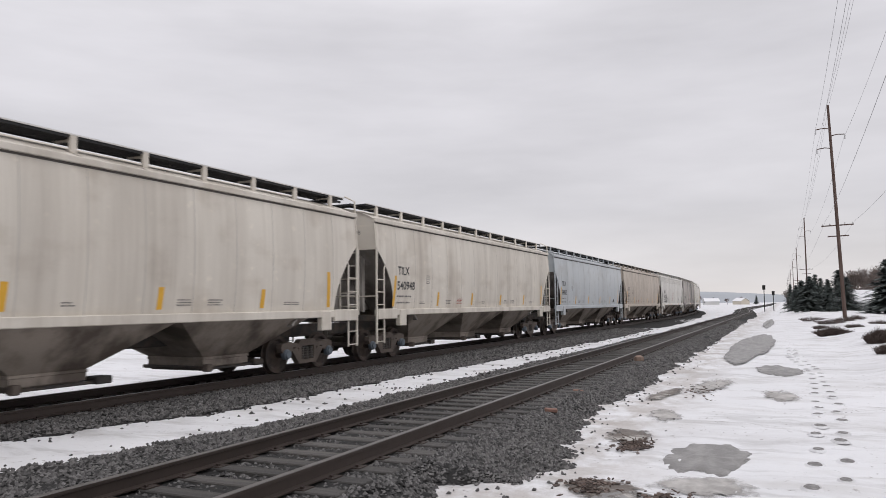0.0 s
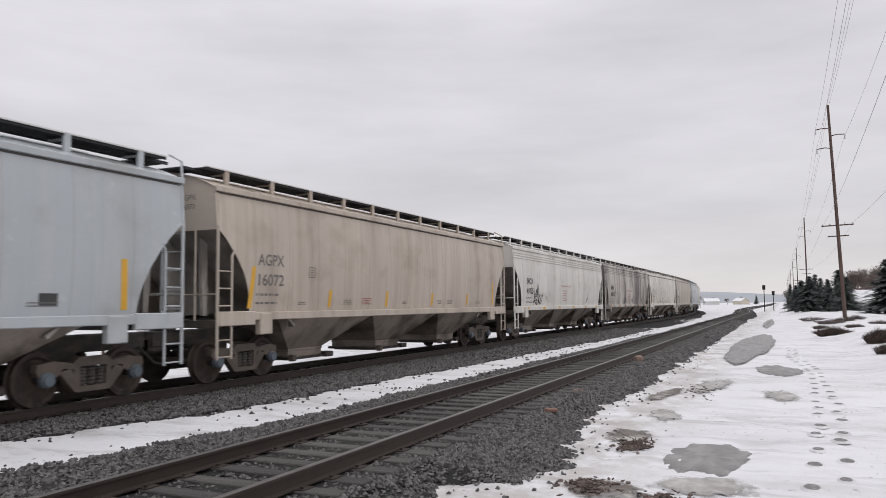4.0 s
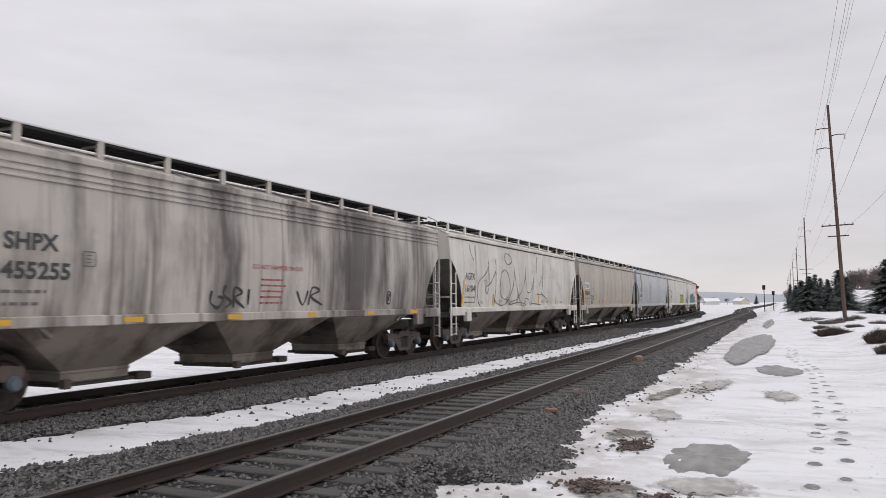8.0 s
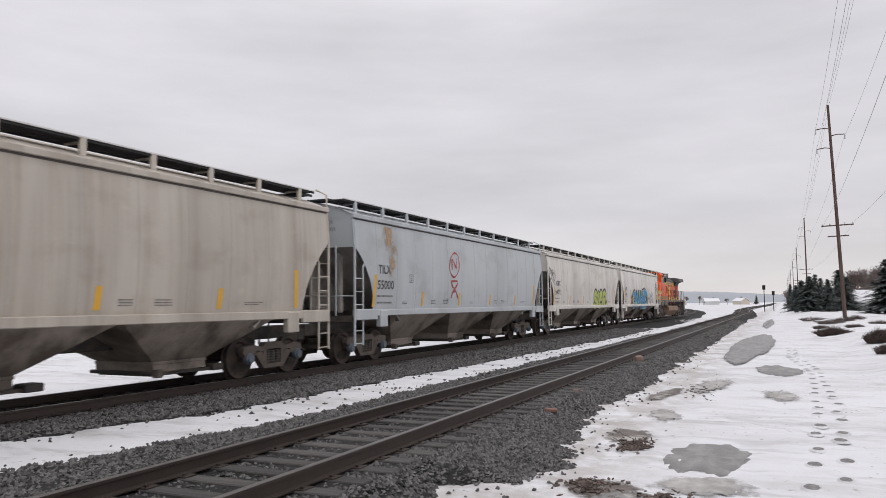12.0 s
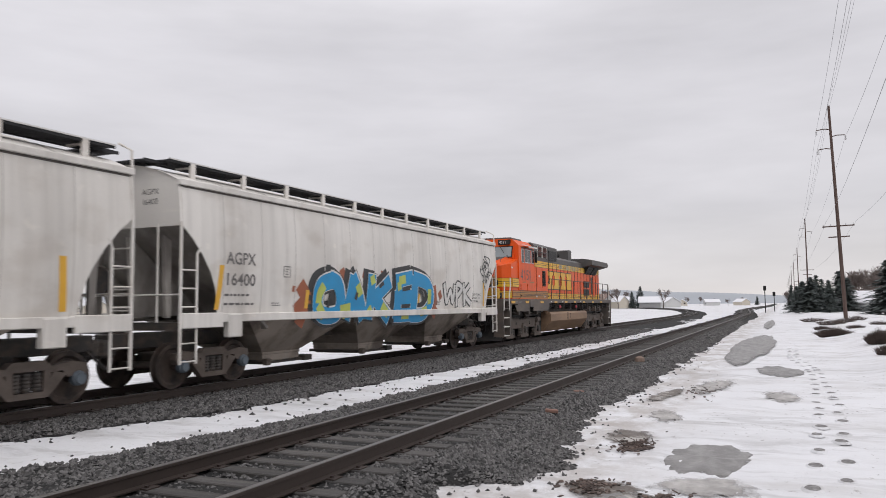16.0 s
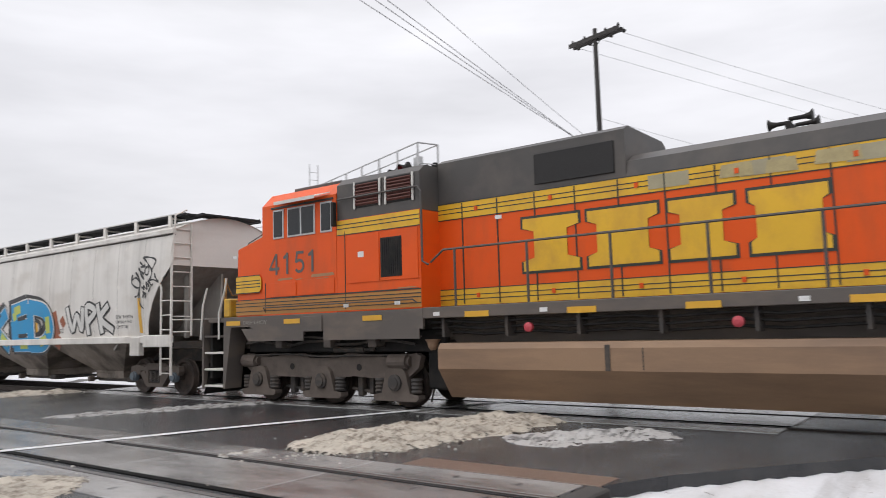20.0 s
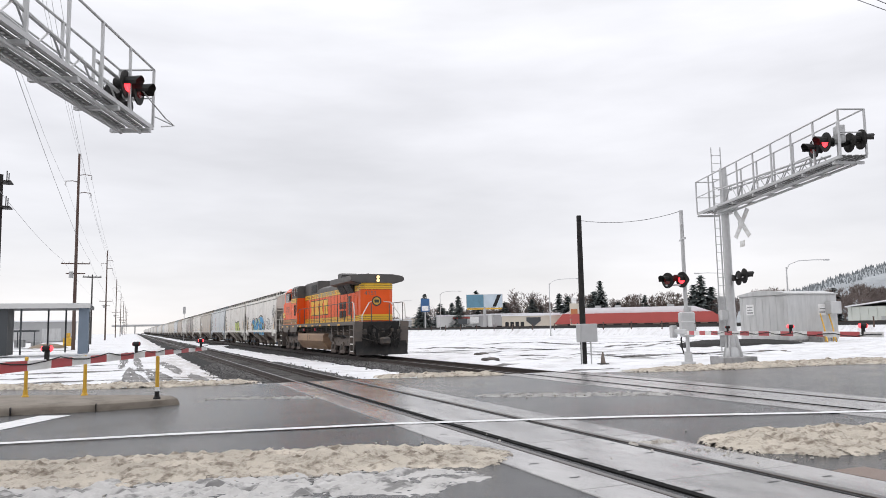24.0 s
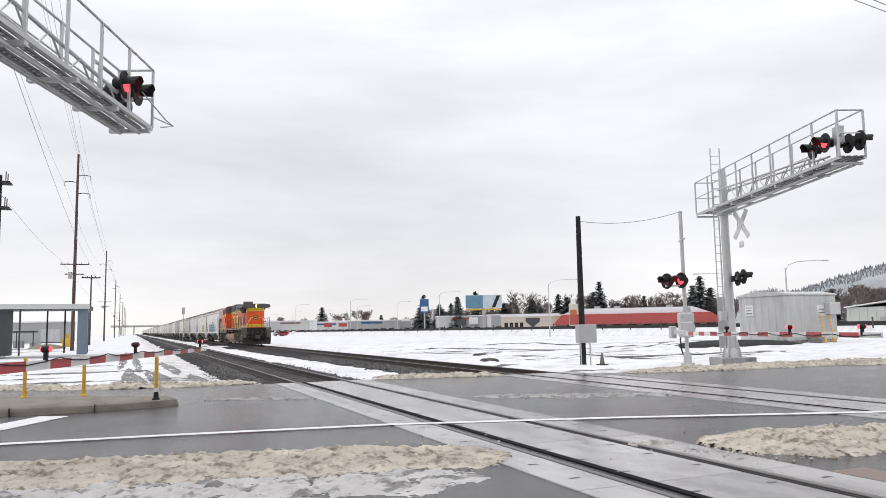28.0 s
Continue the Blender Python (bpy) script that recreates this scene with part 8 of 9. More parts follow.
# median with delineator posts
md = [(-.95, -17.1), (-.4, -16.75), (.8, -16.5), (2.3, -16.6), (12, -20.2), (12, -23.5), (2.7, -20.0), (.9, -18.9), (-.3, -18.1), (-.9, -17.5)]
mc = Vector((sum(p[0] for p in md) / len(md), sum(p[1] for p in md) / len(md)))
g, m_n = Geo(), len(md)
rings = []
for inset, z in ((-.04, -.1), (0, .04), (.04, .11), (.12, .145), (.3, .155)):
    rings.append([(p[0] + (mc - Vector(p)).normalized().x * inset, p[1] + (mc - Vector(p)).normalized().y * inset, z) for p in md])
g.add([p for r in rings for p in r], [(r * m_n + k, r * m_n + (k + 1) % m_n, (r + 1) * m_n + (k + 1) % m_n, (r + 1) * m_n + k) for r in range(4) for k in range(m_n)] + [tuple(4 * m_n + k for k in range(m_n))])
MK = single("median_kerb", g.mesh("median_kerb", KERB, True), None, "muddy rounded concrete median kerb", "kerb", kind="structure")
for x, y in ((.62, -16.53), (2.1, -16.58), (3.9, -17.1)):
    part("kerb_joint", Geo().box(x, x + .015, y - .02, y + .12, -.02, .14), BLACKP, MK)
for i, (x, y) in enumerate(((-.5, -16.75), (.95, -18.6), (2.14, -18.9))):
    dl = thing("delineator_post", "yellow delineator post on the median kerb" if i else "yellow delineator post with black and white base", "post", pose(x, y, .15), "median posts")
    part("tube", Geo().lathe([(.16, .038), (.86, .038), (.88, .02)], (0, 0, 0), "z", 12), YELLOWP, dl)
    part("base", Geo().lathe([(0, .075), (.03, .07), (.05, .05), (.16, .045)], (0, 0, 0), "z", 12), BLACKP if i == 0 else YELLOWP, dl)
    if i == 0:
        part("band", Geo().lathe([(.16, .048), (.24, .048)], (0, 0, 0), "z", 12), WHITEP, dl)

# dark post with a grey cabinet, and a cone
CABGREY = surf("grey_cabinet", (0.4, 0.4, 0.4), 0.5, 0.12, 3, 40, 0.04)
PC = thing("utility_post", "dark wooden post with a grey metal cabinet", "utility post", pose(-17.31, -26.8, -.1))
part("post", Geo().lathe([(0, .13), (3, .12), (6.2, .1)], (0, 0, 0), "z", 12), BLACKP, PC)
cbn = part("cabinet", Geo().box(-.42, .42, .12, .45, .9, 1.65, .025), CABGREY, PC)
part("cabinet_door", Geo().box(-.36, .36, .45, .465, .95, 1.6, .006), CABGREY, cbn)
for x in (-.2, .25):
    part("conduit", Geo().tube([(x, .25, 0), (x, .25, .92)], .03, 6), GALV, PC)
CN = thing("traffic_cone", "grimy traffic cone standing in the snow", "cone", pose(-17.9, -26.3, -.12))
part("base", Geo().box(-.18, .18, -.18, .18, 0, .04, .01), BLACKP, CN)
part("cone", Geo().lathe([(.04, .11), (.5, .03)], (0, 0, 0), "z", 14), surf("faded_cone", (.17, .14, .12), .7, .25), CN)

# ---- poles and wires ----
TARRED = surf("tarred_pole_wood", (0.035, 0.032, 0.031), 0.8, 0.3, 1.5, 30, 0.3, dirt=(0.08, 0.075, 0.07), dirt_amt=0.5, dirt_scale=(8, 8, .4))


def utility_pole(x, y, h, arms, label, z=-.3):
    p = thing("utility_pole", label, "utility pole", pose(x, y, z), "line of utility poles")
    k = 1.0 if arms == "tall" else .8
    part("pole", Geo().lathe([(0, .2 * k), (h * .5, .165 * k), (h, .12 * k)], (0, 0, 0), "z", 12), POLEWOOD if arms == "tall" else TARRED, p, smooth=True)
    if arms == "tall":
        for zz, s in ((h - 2.55, -1), (h - 3.35, 1), (h - 4.65, -1)):
            a = part("davit_arm", Geo().tube([(0, 0, zz), (s * .6, 0, zz + .12), (s * 1.35, 0, zz + .05)], .05, 6), POLEWOOD, p)
            part("insulator", Geo().lathe([(0, .05), (-.12, .09), (-.24, .06), (-.36, .09), (-.48, .05)], (s * 1.35, 0, zz), "z", 8), GALV, a)
        part("cross_arm", Geo().box(-1.5, 1.5, -.06, .06, h * .43, h * .43 + .12), POLEWOOD, p)
        part("cross_arm", Geo().box(-1.0, 1.0, -.06, .06, h * .38, h * .38 + .12), POLEWOOD, p)
        for xx in (-1.4, -.7, .7, 1.4):
            part("insulator", Geo().lathe([(0, .04), (.1, .06), (.2, .03)], (xx, 0, h * .43 + .12), "z", 8), GALV, p)
        if y < 0:
            part("transformer", Geo().lathe([(0, .2), (.05, .24), (.7, .24), (.75, .2)], (.45, 0, h * .36), "z", 12), CABGREY, p)
    else:
        part("cross_arm", Geo().box(-1.4, 1.4, .1, .2, h - .52, h - .34).box(-1.4, 1.4, -.2, -.1, h - .52, h - .34), TARRED, p)
        for xx in (-1.3, -.6, .6, 1.3):
            part("insulator", Geo().lathe([(0, .04), (.12, .07), (.22, .03)], (xx, 0, h - .36), "z", 8), BLACKP, p)
            part("insulator", Geo().lathe([(0, .03), (.06, .08), (.14, .09), (.2, .04)], (xx + .1, .15, h - .48), "y", 8), BLACKP, p)
        for s in (-1, 1):
            part("brace", Geo().tube([(s * .4, 0, h - .5), (0, 0, h - .85)], .022, 5), TARRED, p)
    return p


PX, PH = 5.9, 22.6
POLE_Y = [-760, -650, -540, -430, -320, -207, -95, -3, 88, 207, 320, 430, 540, 650, 760, 870]


def pole_x(y):
    return PX + (.4 if y == -95 else .75 if y < -50 else -1.6 if y == -3 else 0)


for y in POLE_Y:
    up = utility_pole(pole_x(y), y, PH, "tall", "tall weathered brown utility pole beside the railway")
    if y == 88:
        up.matrix_world = pose(pole_x(y), y, -.3, 0, -1.6, 0)


def wires(name, runs, label, r=.02, sag=1.4):
    w = thing(name, label, "wires")
    for pts in runs:
        line = []
        for a, b in zip(pts, pts[1:]):
            for i in range(10):
                q = i / 10
                line.append((a[0] + (b[0] - a[0]) * q, a[1] + (b[1] - a[1]) * q, a[2] + (b[2] - a[2]) * q - sag * 4 * q * (1 - q)))
        line.append(pts[-1])
        part("wire", Geo().tube(line, r, 4), WIRE, w)
    return w


wires("power_lines", [[(pole_x(y) + dx - (.6 if y == 88 else 0), y, PH - .3 + dz) for y in POLE_Y] for dx, dz in ((-.1, 0), (.1, .05), (-1.35, -2.75), (1.35, -3.55), (-1.35, -4.85))], "power lines strung along the pole row", .013)
wires("lower_lines", [[(pole_x(y) + dx, y, PH * .44) for y in POLE_Y] for dx in (-1.4, 1.4)], "lower lines strung along the pole row", .011, 1.0)
utility_pole(-30.2, -14.1, 14.9, "cross", "dark wooden utility pole with a single cross-arm", -.2).rotation_euler = (0, 0, radians(76))
wires("service_lines", [[(-30.2, -14.09, 8.95), (.84, -13.25, 12.3)], [(-30.2, -14.09, 8.9), (.11, -12.47, 12.2)], [(-30.2, -14.09, 8.86), (-.39, -11.92, 12.15)]], "service lines from the cross-arm pole", .012, .1)
wires("thin_service_lines", [[(-30.2, -14.09, 9.2), (-1.71, -10.38, 12.1)], [(-30.0, -13.2, 14.4), (-72, .6, 14.6)], [(-30.2, -14.1, 14.3), (-72, 2.4, 12.6)], [(-30.5, -15.2, 14.2), (-72, 5.0, 10.6)], [(-30.2, -14.1, 10.6), (-72, 2.0, 7.4)]], "thin lines from the cross-arm pole", .009, .25)
wires("guy_lines", [[(-17.31, -26.8, 5.9), (-20.3, -23.95, 6.0)]], "thin lines between the posts", .016, .25)
utility_pole(6.61, -138, 11.6, "cross", "dark wooden utility pole with a cross-arm down the line")
LT = thing("line_tower", "dark steel pole with equipment platforms", "tower", pose(8.9, -60, -.2))
part("pole", Geo().lathe([(0, .22), (13, .14)], (0, 0, 0), "z", 10), BLACKP, LT)
for zz in (10.6, 12.4):
    part("platform", Geo().box(-.7, .7, -.7, .7, zz, zz + .08).box(-.1, .9, -.1, .1, zz - .5, zz - .4), BLACKP, LT)
    for a in range(4):
        part("platform_post", Geo().box(-.03, .03, -.03, .03, zz, zz + .8).moved(Matrix.Translation((.6 * math.cos(a * 1.57 + .78), .6 * math.sin(a * 1.57 + .78), 0))), BLACKP, LT)


def street_lamp(x, y, h, ax, ay, label, z=-.3):
    s = thing("street_lamp", label, "street lamp", pose(x, y, z), "street lamps")
    part("pole", Geo().lathe([(0, .1), (h - .6, .06)], (0, 0, 0), "z", 10), GALV, s)
    part("arm", Geo().tube([(0, 0, h - .9), (ax * .08, ay * .08, h - .35), (ax * .3, ay * .3, h - .05), (ax * .7, ay * .7, h + .02), (ax, ay, h)], .045, 6), GALV, s)
    part("head", Geo().box(ax - .3, ax + .3, ay - .12, ay + .12, h - .08, h + .06, .03), GALV, s)
    return s


street_lamp(-31.6, 5.0, 10.4, -.4, -4.4, "tall grey street lamp with a long arm")
for x, y, h, ax, ay in ((-54.9, -51.1, 7.3, -3.2, 1.6), (-58, -61, 7.0, 3, -2), (-57, -97, 8.6, -3.5, 2.4), (-61, -150, 9.5, -4, 1.5), (-55, -200, 10, -4, 1.2), (-48, -240, 10, -4, 1), (-42, -280, 10, -4, 1)):
    street_lamp(x, y, h, ax, ay, "grey street lamp with a curved arm")
SM = thing("track_signal", "slim railway signal mast between the tracks", "signal", pose(-8.75, -150, -.4))
part("mast", Geo().cyl((0, 0, 0), .06, 0, 5.6, "z", 8), GALV, SM)
part("head", Geo().box(-.25, .25, -.12, .12, 5.3, 6.6, .05), CABGREY, SM)
for x, y, h in ((-3.1, 160, 4.6), (-1.6, 175, 3.6)):
    sm = thing("track_signal", "slim dark railway signal mast beside the track", "signal", pose(x, y, -.4))
    part("mast", Geo().cyl((0, 0, 0), .08, 0, h, "z", 8), BLACKP, sm)
    part("head", Geo().box(-.28, .28, -.15, .15, h - .3, h + .6, .05), BLACKP, sm)

# ---- buildings ----
SHEDGREY = surf("galvanised_shed", (0.5, 0.5, 0.495), 0.5, 0.15, 1.2, 30, 0.08, dirt=(0.32, 0.32, 0.315), dirt_amt=0.5, dirt_scale=(1.5, 1.5, .3))
PALEGREEN = surf("pale_shed", (0.5, 0.52, 0.48), 0.6, 0.1, 1, 20, 0.05)
CREAM = surf("cream_wall", (0.55, 0.5, 0.42), 0.75, 0.1, .5, 10, 0.05)
REDROOF = surf("red_roof", (0.38, 0.07, 0.06), 0.6, 0.15, .5, 10, 0.05)
ROOFSNOW = surf("roof_snow", (0.72, 0.72, 0.74), 0.8, 0.06, .5, 10, 0.1)
BRICKBROWN = surf("brown_wall", (0.2, 0.14, 0.115), 0.8, 0.2, .6, 10, 0.05)
BLUEGREY = surf("blue_grey_cladding", (0.15, 0.19, 0.24), 0.6, 0.15, .8, 20, 0.05)
DARKWALL = surf("dark_cladding", (0.05, 0.055, 0.06), 0.6, 0.2, .8, 20, 0.05)
BLUESIGN = surf("blue_sign_face", (0.03, 0.1, 0.24), 0.4, 0.2, 1, 20, 0)
WALLS = [surf("grey_wall", (0.36, 0.36, 0.36), .8, .15, .4, 10, .05), CREAM, BRICKBROWN, surf("pale_wall", (0.55, 0.55, 0.54), .8, .1, .4, 10, .05)]

SH = thing("equipment_shed", "galvanised railway equipment shed with yellow stair rails", "shed", Matrix.Translation((-51.4, -48.0, -.25)) @ Matrix.Diagonal((.86, .86, 1, 1)))
part("wall", Geo().box(-3.2, 3.2, -3.0, 3.0, .25, 3.9, .03), SHEDGREY, SH)
part("plinth", Geo().box(-3.1, 3.1, -2.9, 2.9, 0, .25), CONCRETE, SH)
part("roof", Geo().prism([(-3.1, 3.9), (-3.1, 4.02), (-1.5, 4.25), (0, 4.32), (1.5, 4.25), (3.1, 4.02), (3.1, 3.9)], -3.3, 3.3, "x"), SHEDGREY, SH)
for i in range(7):
    part("wall_seam", Geo().box(3.2, 3.22, -2.6 + i * .85, -2.56 + i * .85, .3, 3.85), SHEDGREY, SH)
for sy, sx in ((-1.6, None), (None, -1.2)):
    if sx is None:
        pl = part("notice", Geo().box(3.22, 3.235, sy - .5, sy + .5, 2.3, 3.2), WHITEP, SH, "white notice plate")
        part("print", Geo().box(3.236, 3.239, sy - .38, sy + .38, 2.45, 2.55).box(3.236, 3.239, sy - .38, sy + .3, 2.7, 2.78).box(3.236, 3.239, sy - .38, sy + .34, 2.95, 3.02), surf("notice_print", (.2, .2, .2), .6, .1), pl)
    else:
        pl = part("notice", Geo().box(sx - .5, sx + .5, 3.0, 3.015, 2.2, 3.1), WHITEP, SH, "white notice plate")
        part("print", Geo().box(sx - .38, sx + .38, 3.016, 3.019, 2.4, 2.5).box(sx - .38, sx + .3, 3.016, 3.019, 2.7, 2.78), bpy.data.materials["notice_print"], pl)
part("cooler", Geo().box(-3.0, -1.6, 3.0, 3.7, 2.3, 3.3, .04), SHEDGREY, SH)
for x in (-.6, .5):
    part("stair_rail", Geo().tube([(x - 1.2, 3.2, 2.3), (x - .2, 4.4, 1.2), (x + .9, 5.6, .1)], .07, 6).tube([(x - .2, 4.4, 1.2), (x - .2, 4.4, 0)], .05, 6), YELLOWP, SH)
part("stair", Geo().box(-.6, .8, 3.0, 4.4, 0, .35).box(-.6, .8, 3.0, 3.8, .35, .7), CONCRETE, SH)
single("gravel_mound", Geo().lathe([(-.1, 5.2), (.2, 4.2), (.38, 2.5), (.44, .2)], (0, 0, 0), "z", 28), BALLAST, "low mound of dark gravel by the shed", "gravel", pose(-43.6, -45.6, -.25, 0, 0, 0), kind="structure")
B2 = thing("pale_shed", "long pale green metal shed", "shed", pose(-85, -64, -.2))
part("wall", Geo().box(-16, 4, -2.5, 12, 0, 3.3, .03), PALEGREEN, B2)
part("roof", Geo().prism([(-2.7, 3.25), (4.7, 4.0), (12.2, 3.25), (12.2, 3.4), (4.7, 4.15), (-2.7, 3.4)], -16.2, 4.2), ROOFSNOW, B2)
for i in range(12):
    part("wall_rib", Geo().box(4.0, 4.05, -2 + i * 1.15, -1.94 + i * 1.15, .1, 3.25), PALEGREEN, B2)
for yy in (2.0, 7.5):
    part("door", Geo().box(4.0, 4.06, yy, yy + 1.1, 0, 2.1), WALLS[0], B2)

SHL = thing("open_shelter", "open steel shelter with a flat white-edged roof", "shelter", pose(9.4, -76, -.25))
part("roof", Geo().box(-5.8, 8, -5, 3, 4.0, 4.35, .03), DARKWALL, SHL)
part("roof_snow", Geo().box(-5.7, 7.9, -4.9, 2.9, 4.35, 4.42), ROOFSNOW, SHL)
part("end_wall", Geo().box(.55, 8, -1.2, 2.6, 0, 4.0), DARKWALL, SHL, "dark cladding end wall")
part("blue_pier", Geo().box(-5.7, -4.9, 1.4, 2.6, 0, 4.0, .02), BLUEGREY, SHL, "blue-grey clad pier")
for x, y in ((-.4, 2.0), (-1.9, -4.4), (-5.4, -4.4), (-3.4, -4.4)):
    part("post", Geo().box(x - .07, x + .07, y, y + .14, 0, 4.0), DARKWALL, SHL)
part("fascia", Geo().box(-5.85, 8, 3.0, 3.06, 3.98, 4.4), WALLS[3], SHL, "pale roof edge")
WH = thing("warehouse", "long grey warehouse with a snowy roof", "warehouse", pose(28, -210, -.2))
part("wall", Geo().box(-14, 30, -10, 10, 0, 4.6), WALLS[0], WH)
part("roof", Geo().box(-14.3, 30.3, -10.3, 10.3, 4.6, 4.9), ROOFSNOW, WH)
for i in range(5):
    part("dock_door", Geo().box(-12 + i * 8, -8 + i * 8, 10, 10.06, 0, 3), SHEDGREY, WH)
LS = thing("lean_to", "low dark open lean-to in the yard", "shelter", pose(15.5, -118, -.25))
part("roof", Geo().box(-3.2, 3.2, -2, 2, 2.1, 2.35), DARKWALL, LS)
for x in (-3, -1, 1, 3):
    part("post", Geo().box(x - .07, x + .07, 1.7, 1.84, 0, 2.1), DARKWALL, LS)
    part("stored_crate", Geo().box(x - .6, x + .5, -1.5, 1.0, 0, .7 + .15 * (x % 3), .03), WALLS[0], LS)
YD = thing("earth_heap", "brown earth heap and yellow machine in the yard", "heap", pose(10.4, -112, -.3))
part("heap", Geo().lathe([(0, 2.4), (.3, 1.8), (.5, 1.0), (.6, .2)], (0, 0, 0), "z", 14), surf("brown_earth", (.2, .16, .12), .9, .3), YD)
part("machine", Geo().box(-3.0, -1.9, .8, 2.2, .2, 1.3, .06).box(-2.7, -2.1, 1.0, 1.8, 1.3, 1.9, .04), YELLOWP, YD, "small yellow machine")
MT = thing("radio_mast", "thin steel lattice mast far behind the yard", "mast", pose(34, -260, -.2))
for a in range(3):
    part("leg", Geo().tube([(.5 * math.cos(a * 2.1), .5 * math.sin(a * 2.1), 0), (.25 * math.cos(a * 2.1), .25 * math.sin(a * 2.1), 10)], .05, 5), GALV, MT)
for k in range(12):
    part("brace", Geo().tube([(.4, 0, .6 + k * .8), (-.25, .4, 1.0 + k * .8), (-.25, -.4, 1.2 + k * .8), (.4, 0, .6 + k * .8)], .03, 4), GALV, MT)
OV = thing("overpass", "grey road overpass far down the line", "bridge", pose(0, -880, -.3))
part("deck", Geo().box(-75, 22, -6, 6, 8.2, 9.6), WALLS[0], OV)
part("parapet", Geo().box(-75, 22, 5.7, 6, 9.6, 10.4), WALLS[3], OV)
for x in (-60, -36, -22, -1, 12):
    part("pier", Geo().box(x - .6, x + .6, -4, 4, 0, 8.2), WALLS[0], OV)

BBd = thing("billboard", "roadside billboard with a blue and white picture panel", "billboard", pose(-81.8, -171.5, .2, 0, 0, -25.5))
part("column", Geo().cyl((0, 0, 0), .4, -.3, 6.2, "z", 12), WALLS[0], BBd)
part("panel", Geo().box(-4.6, 4.6, -.3, .3, 6.0, 9.4, .04), WALLS[3], BBd)
part("picture", Geo().box(.2, 4.5, .3, .32, 6.1, 9.3), surf("blurred_blue_picture", (.1, .22, .3), .5, .5, .6, 4, 0), BBd)
part("picture", Geo().box(-4.5, .1, .3, .32, 6.1, 9.3), surf("pale_blue_panel", (.45, .52, .58), .5, .2, .6, 4, 0), BBd)
part("picture_bar", Geo().prism([(-2.0, 6.2), (-2.9, 6.2), (-4.2, 9.2), (-3.3, 9.2)], .32, .33, "y"), BLACKP, BBd)
part("apron", Geo().box(-4.4, 4.4, -.2, .35, 5.55, 5.9), YELLOWP, BBd, "yellow apron under the panel")

CB = thing("cream_shop", "cream flat-roofed shop with a dark shield sign", "shop", pose(-97, -174, .3, 0, 0, -28))
part("wall", Geo().box(-8, 8, -6, 6, 0, 3.7), CREAM, CB)
part("parapet", Geo().box(-8.2, 8.2, -6.2, 6.2, 3.7, 4.1), ROOFSNOW, CB)
part("shield_sign", Geo().prism([(-1.8, 3.3), (-1.8, 2.4), (0, .9), (1.8, 2.4), (1.8, 3.3)], 6.0, 6.12, "y"), DARKWALL, CB, "dark shield-shaped sign")
for i in range(4):
    part("window", Geo().box(2.4 + i * 1.3, 3.3 + i * 1.3, 6.0, 6.05, .6, 2.2), GLASSY, CB)
RR = thing("red_roofed_store", "long store with a red roof band and snowy top", "shop", pose(-119, -159, .3, 0, 0, -34))
part("wall", Geo().box(-20, 20, -8, 8, 0, 1.5), BRICKBROWN, RR)
part("roof", Geo().prism([(-20.5, 1.4), (20.5, 1.4), (20.5, 1.6), (18.5, 3.9), (-17, 3.9), (-20.5, 1.6)], -8.5, 8.5, "y"), REDROOF, RR)
part("roof_snow", Geo().prism([(-17, 3.9), (18.4, 3.9), (15, 5.3), (-13, 5.3)], -7, 7.9, "y"), ROOFSNOW, RR)
for i in range(10):
    part("window", Geo().box(-18 + i * 3.7, -16 + i * 3.7, 8.0, 8.06, .3, 1.3), GLASSY, RR)
for x in (-9, 4, 9):
    part("roof_unit", Geo().box(x, x + 1.5, -1, 1, 5.3, 6.0), WALLS[0], RR)
PYL = thing("sign_pylon", "shop sign pylon with cream and orange panels", "sign", pose(-101.5, -161, .2, 0, 0, -30))
part("frame", Geo().box(-1.1, 1.1, -.3, .3, 0, 6.6), CREAM, PYL)
part("face", Geo().box(-.8, .8, .3, .34, 3.8, 5.2), surf("orange_sign_face", (.4, .14, .05), .5, .2), PYL)
part("crown", Geo().box(-.6, .6, -.3, .3, 6.6, 8.0), WHITEP, PYL)
part("letter_bar", Geo().box(-.9, .9, .3, .33, 1.5, 2.0).box(-.9, .9, .3, .33, 2.4, 2.8), WALLS[2], PYL)
BS = thing("sign_pylon", "blue and white shop sign on a post", "sign", pose(-74.1, -193.3, 1.2, 0, 0, -20))
part("post", Geo().box(-.2, .2, -.2, .2, -1.5, 4.7), WALLS[0], BS)
part("face", Geo().box(-1.2, 1.2, -.2, .25, 4.6, 8.2, .05), BLUESIGN, BS)
part("face_panel", Geo().box(-.9, .9, .25, .28, 4.9, 6.2), WHITEP, BS)
GS = thing("roadside_station", "low roadside station with a blue canopy", "station", pose(-66, -2, -.2))
part("canopy", Geo().box(-4, 4, -9, 9, 3.2, 3.9), BLUESIGN, GS)
part("shop", Geo().box(-12, -6, -8, 8, 0, 3.4), WALLS[3], GS)
for yy in (-6, 6):
    part("pump", Geo().box(-.5, .5, yy - .4, yy + .4, 0, 1.7, .05), YELLOWP, GS)
    part("column", Geo().box(-.15, .15, yy + 1.5, yy + 1.8, 0, 3.2), WHITEP, GS)


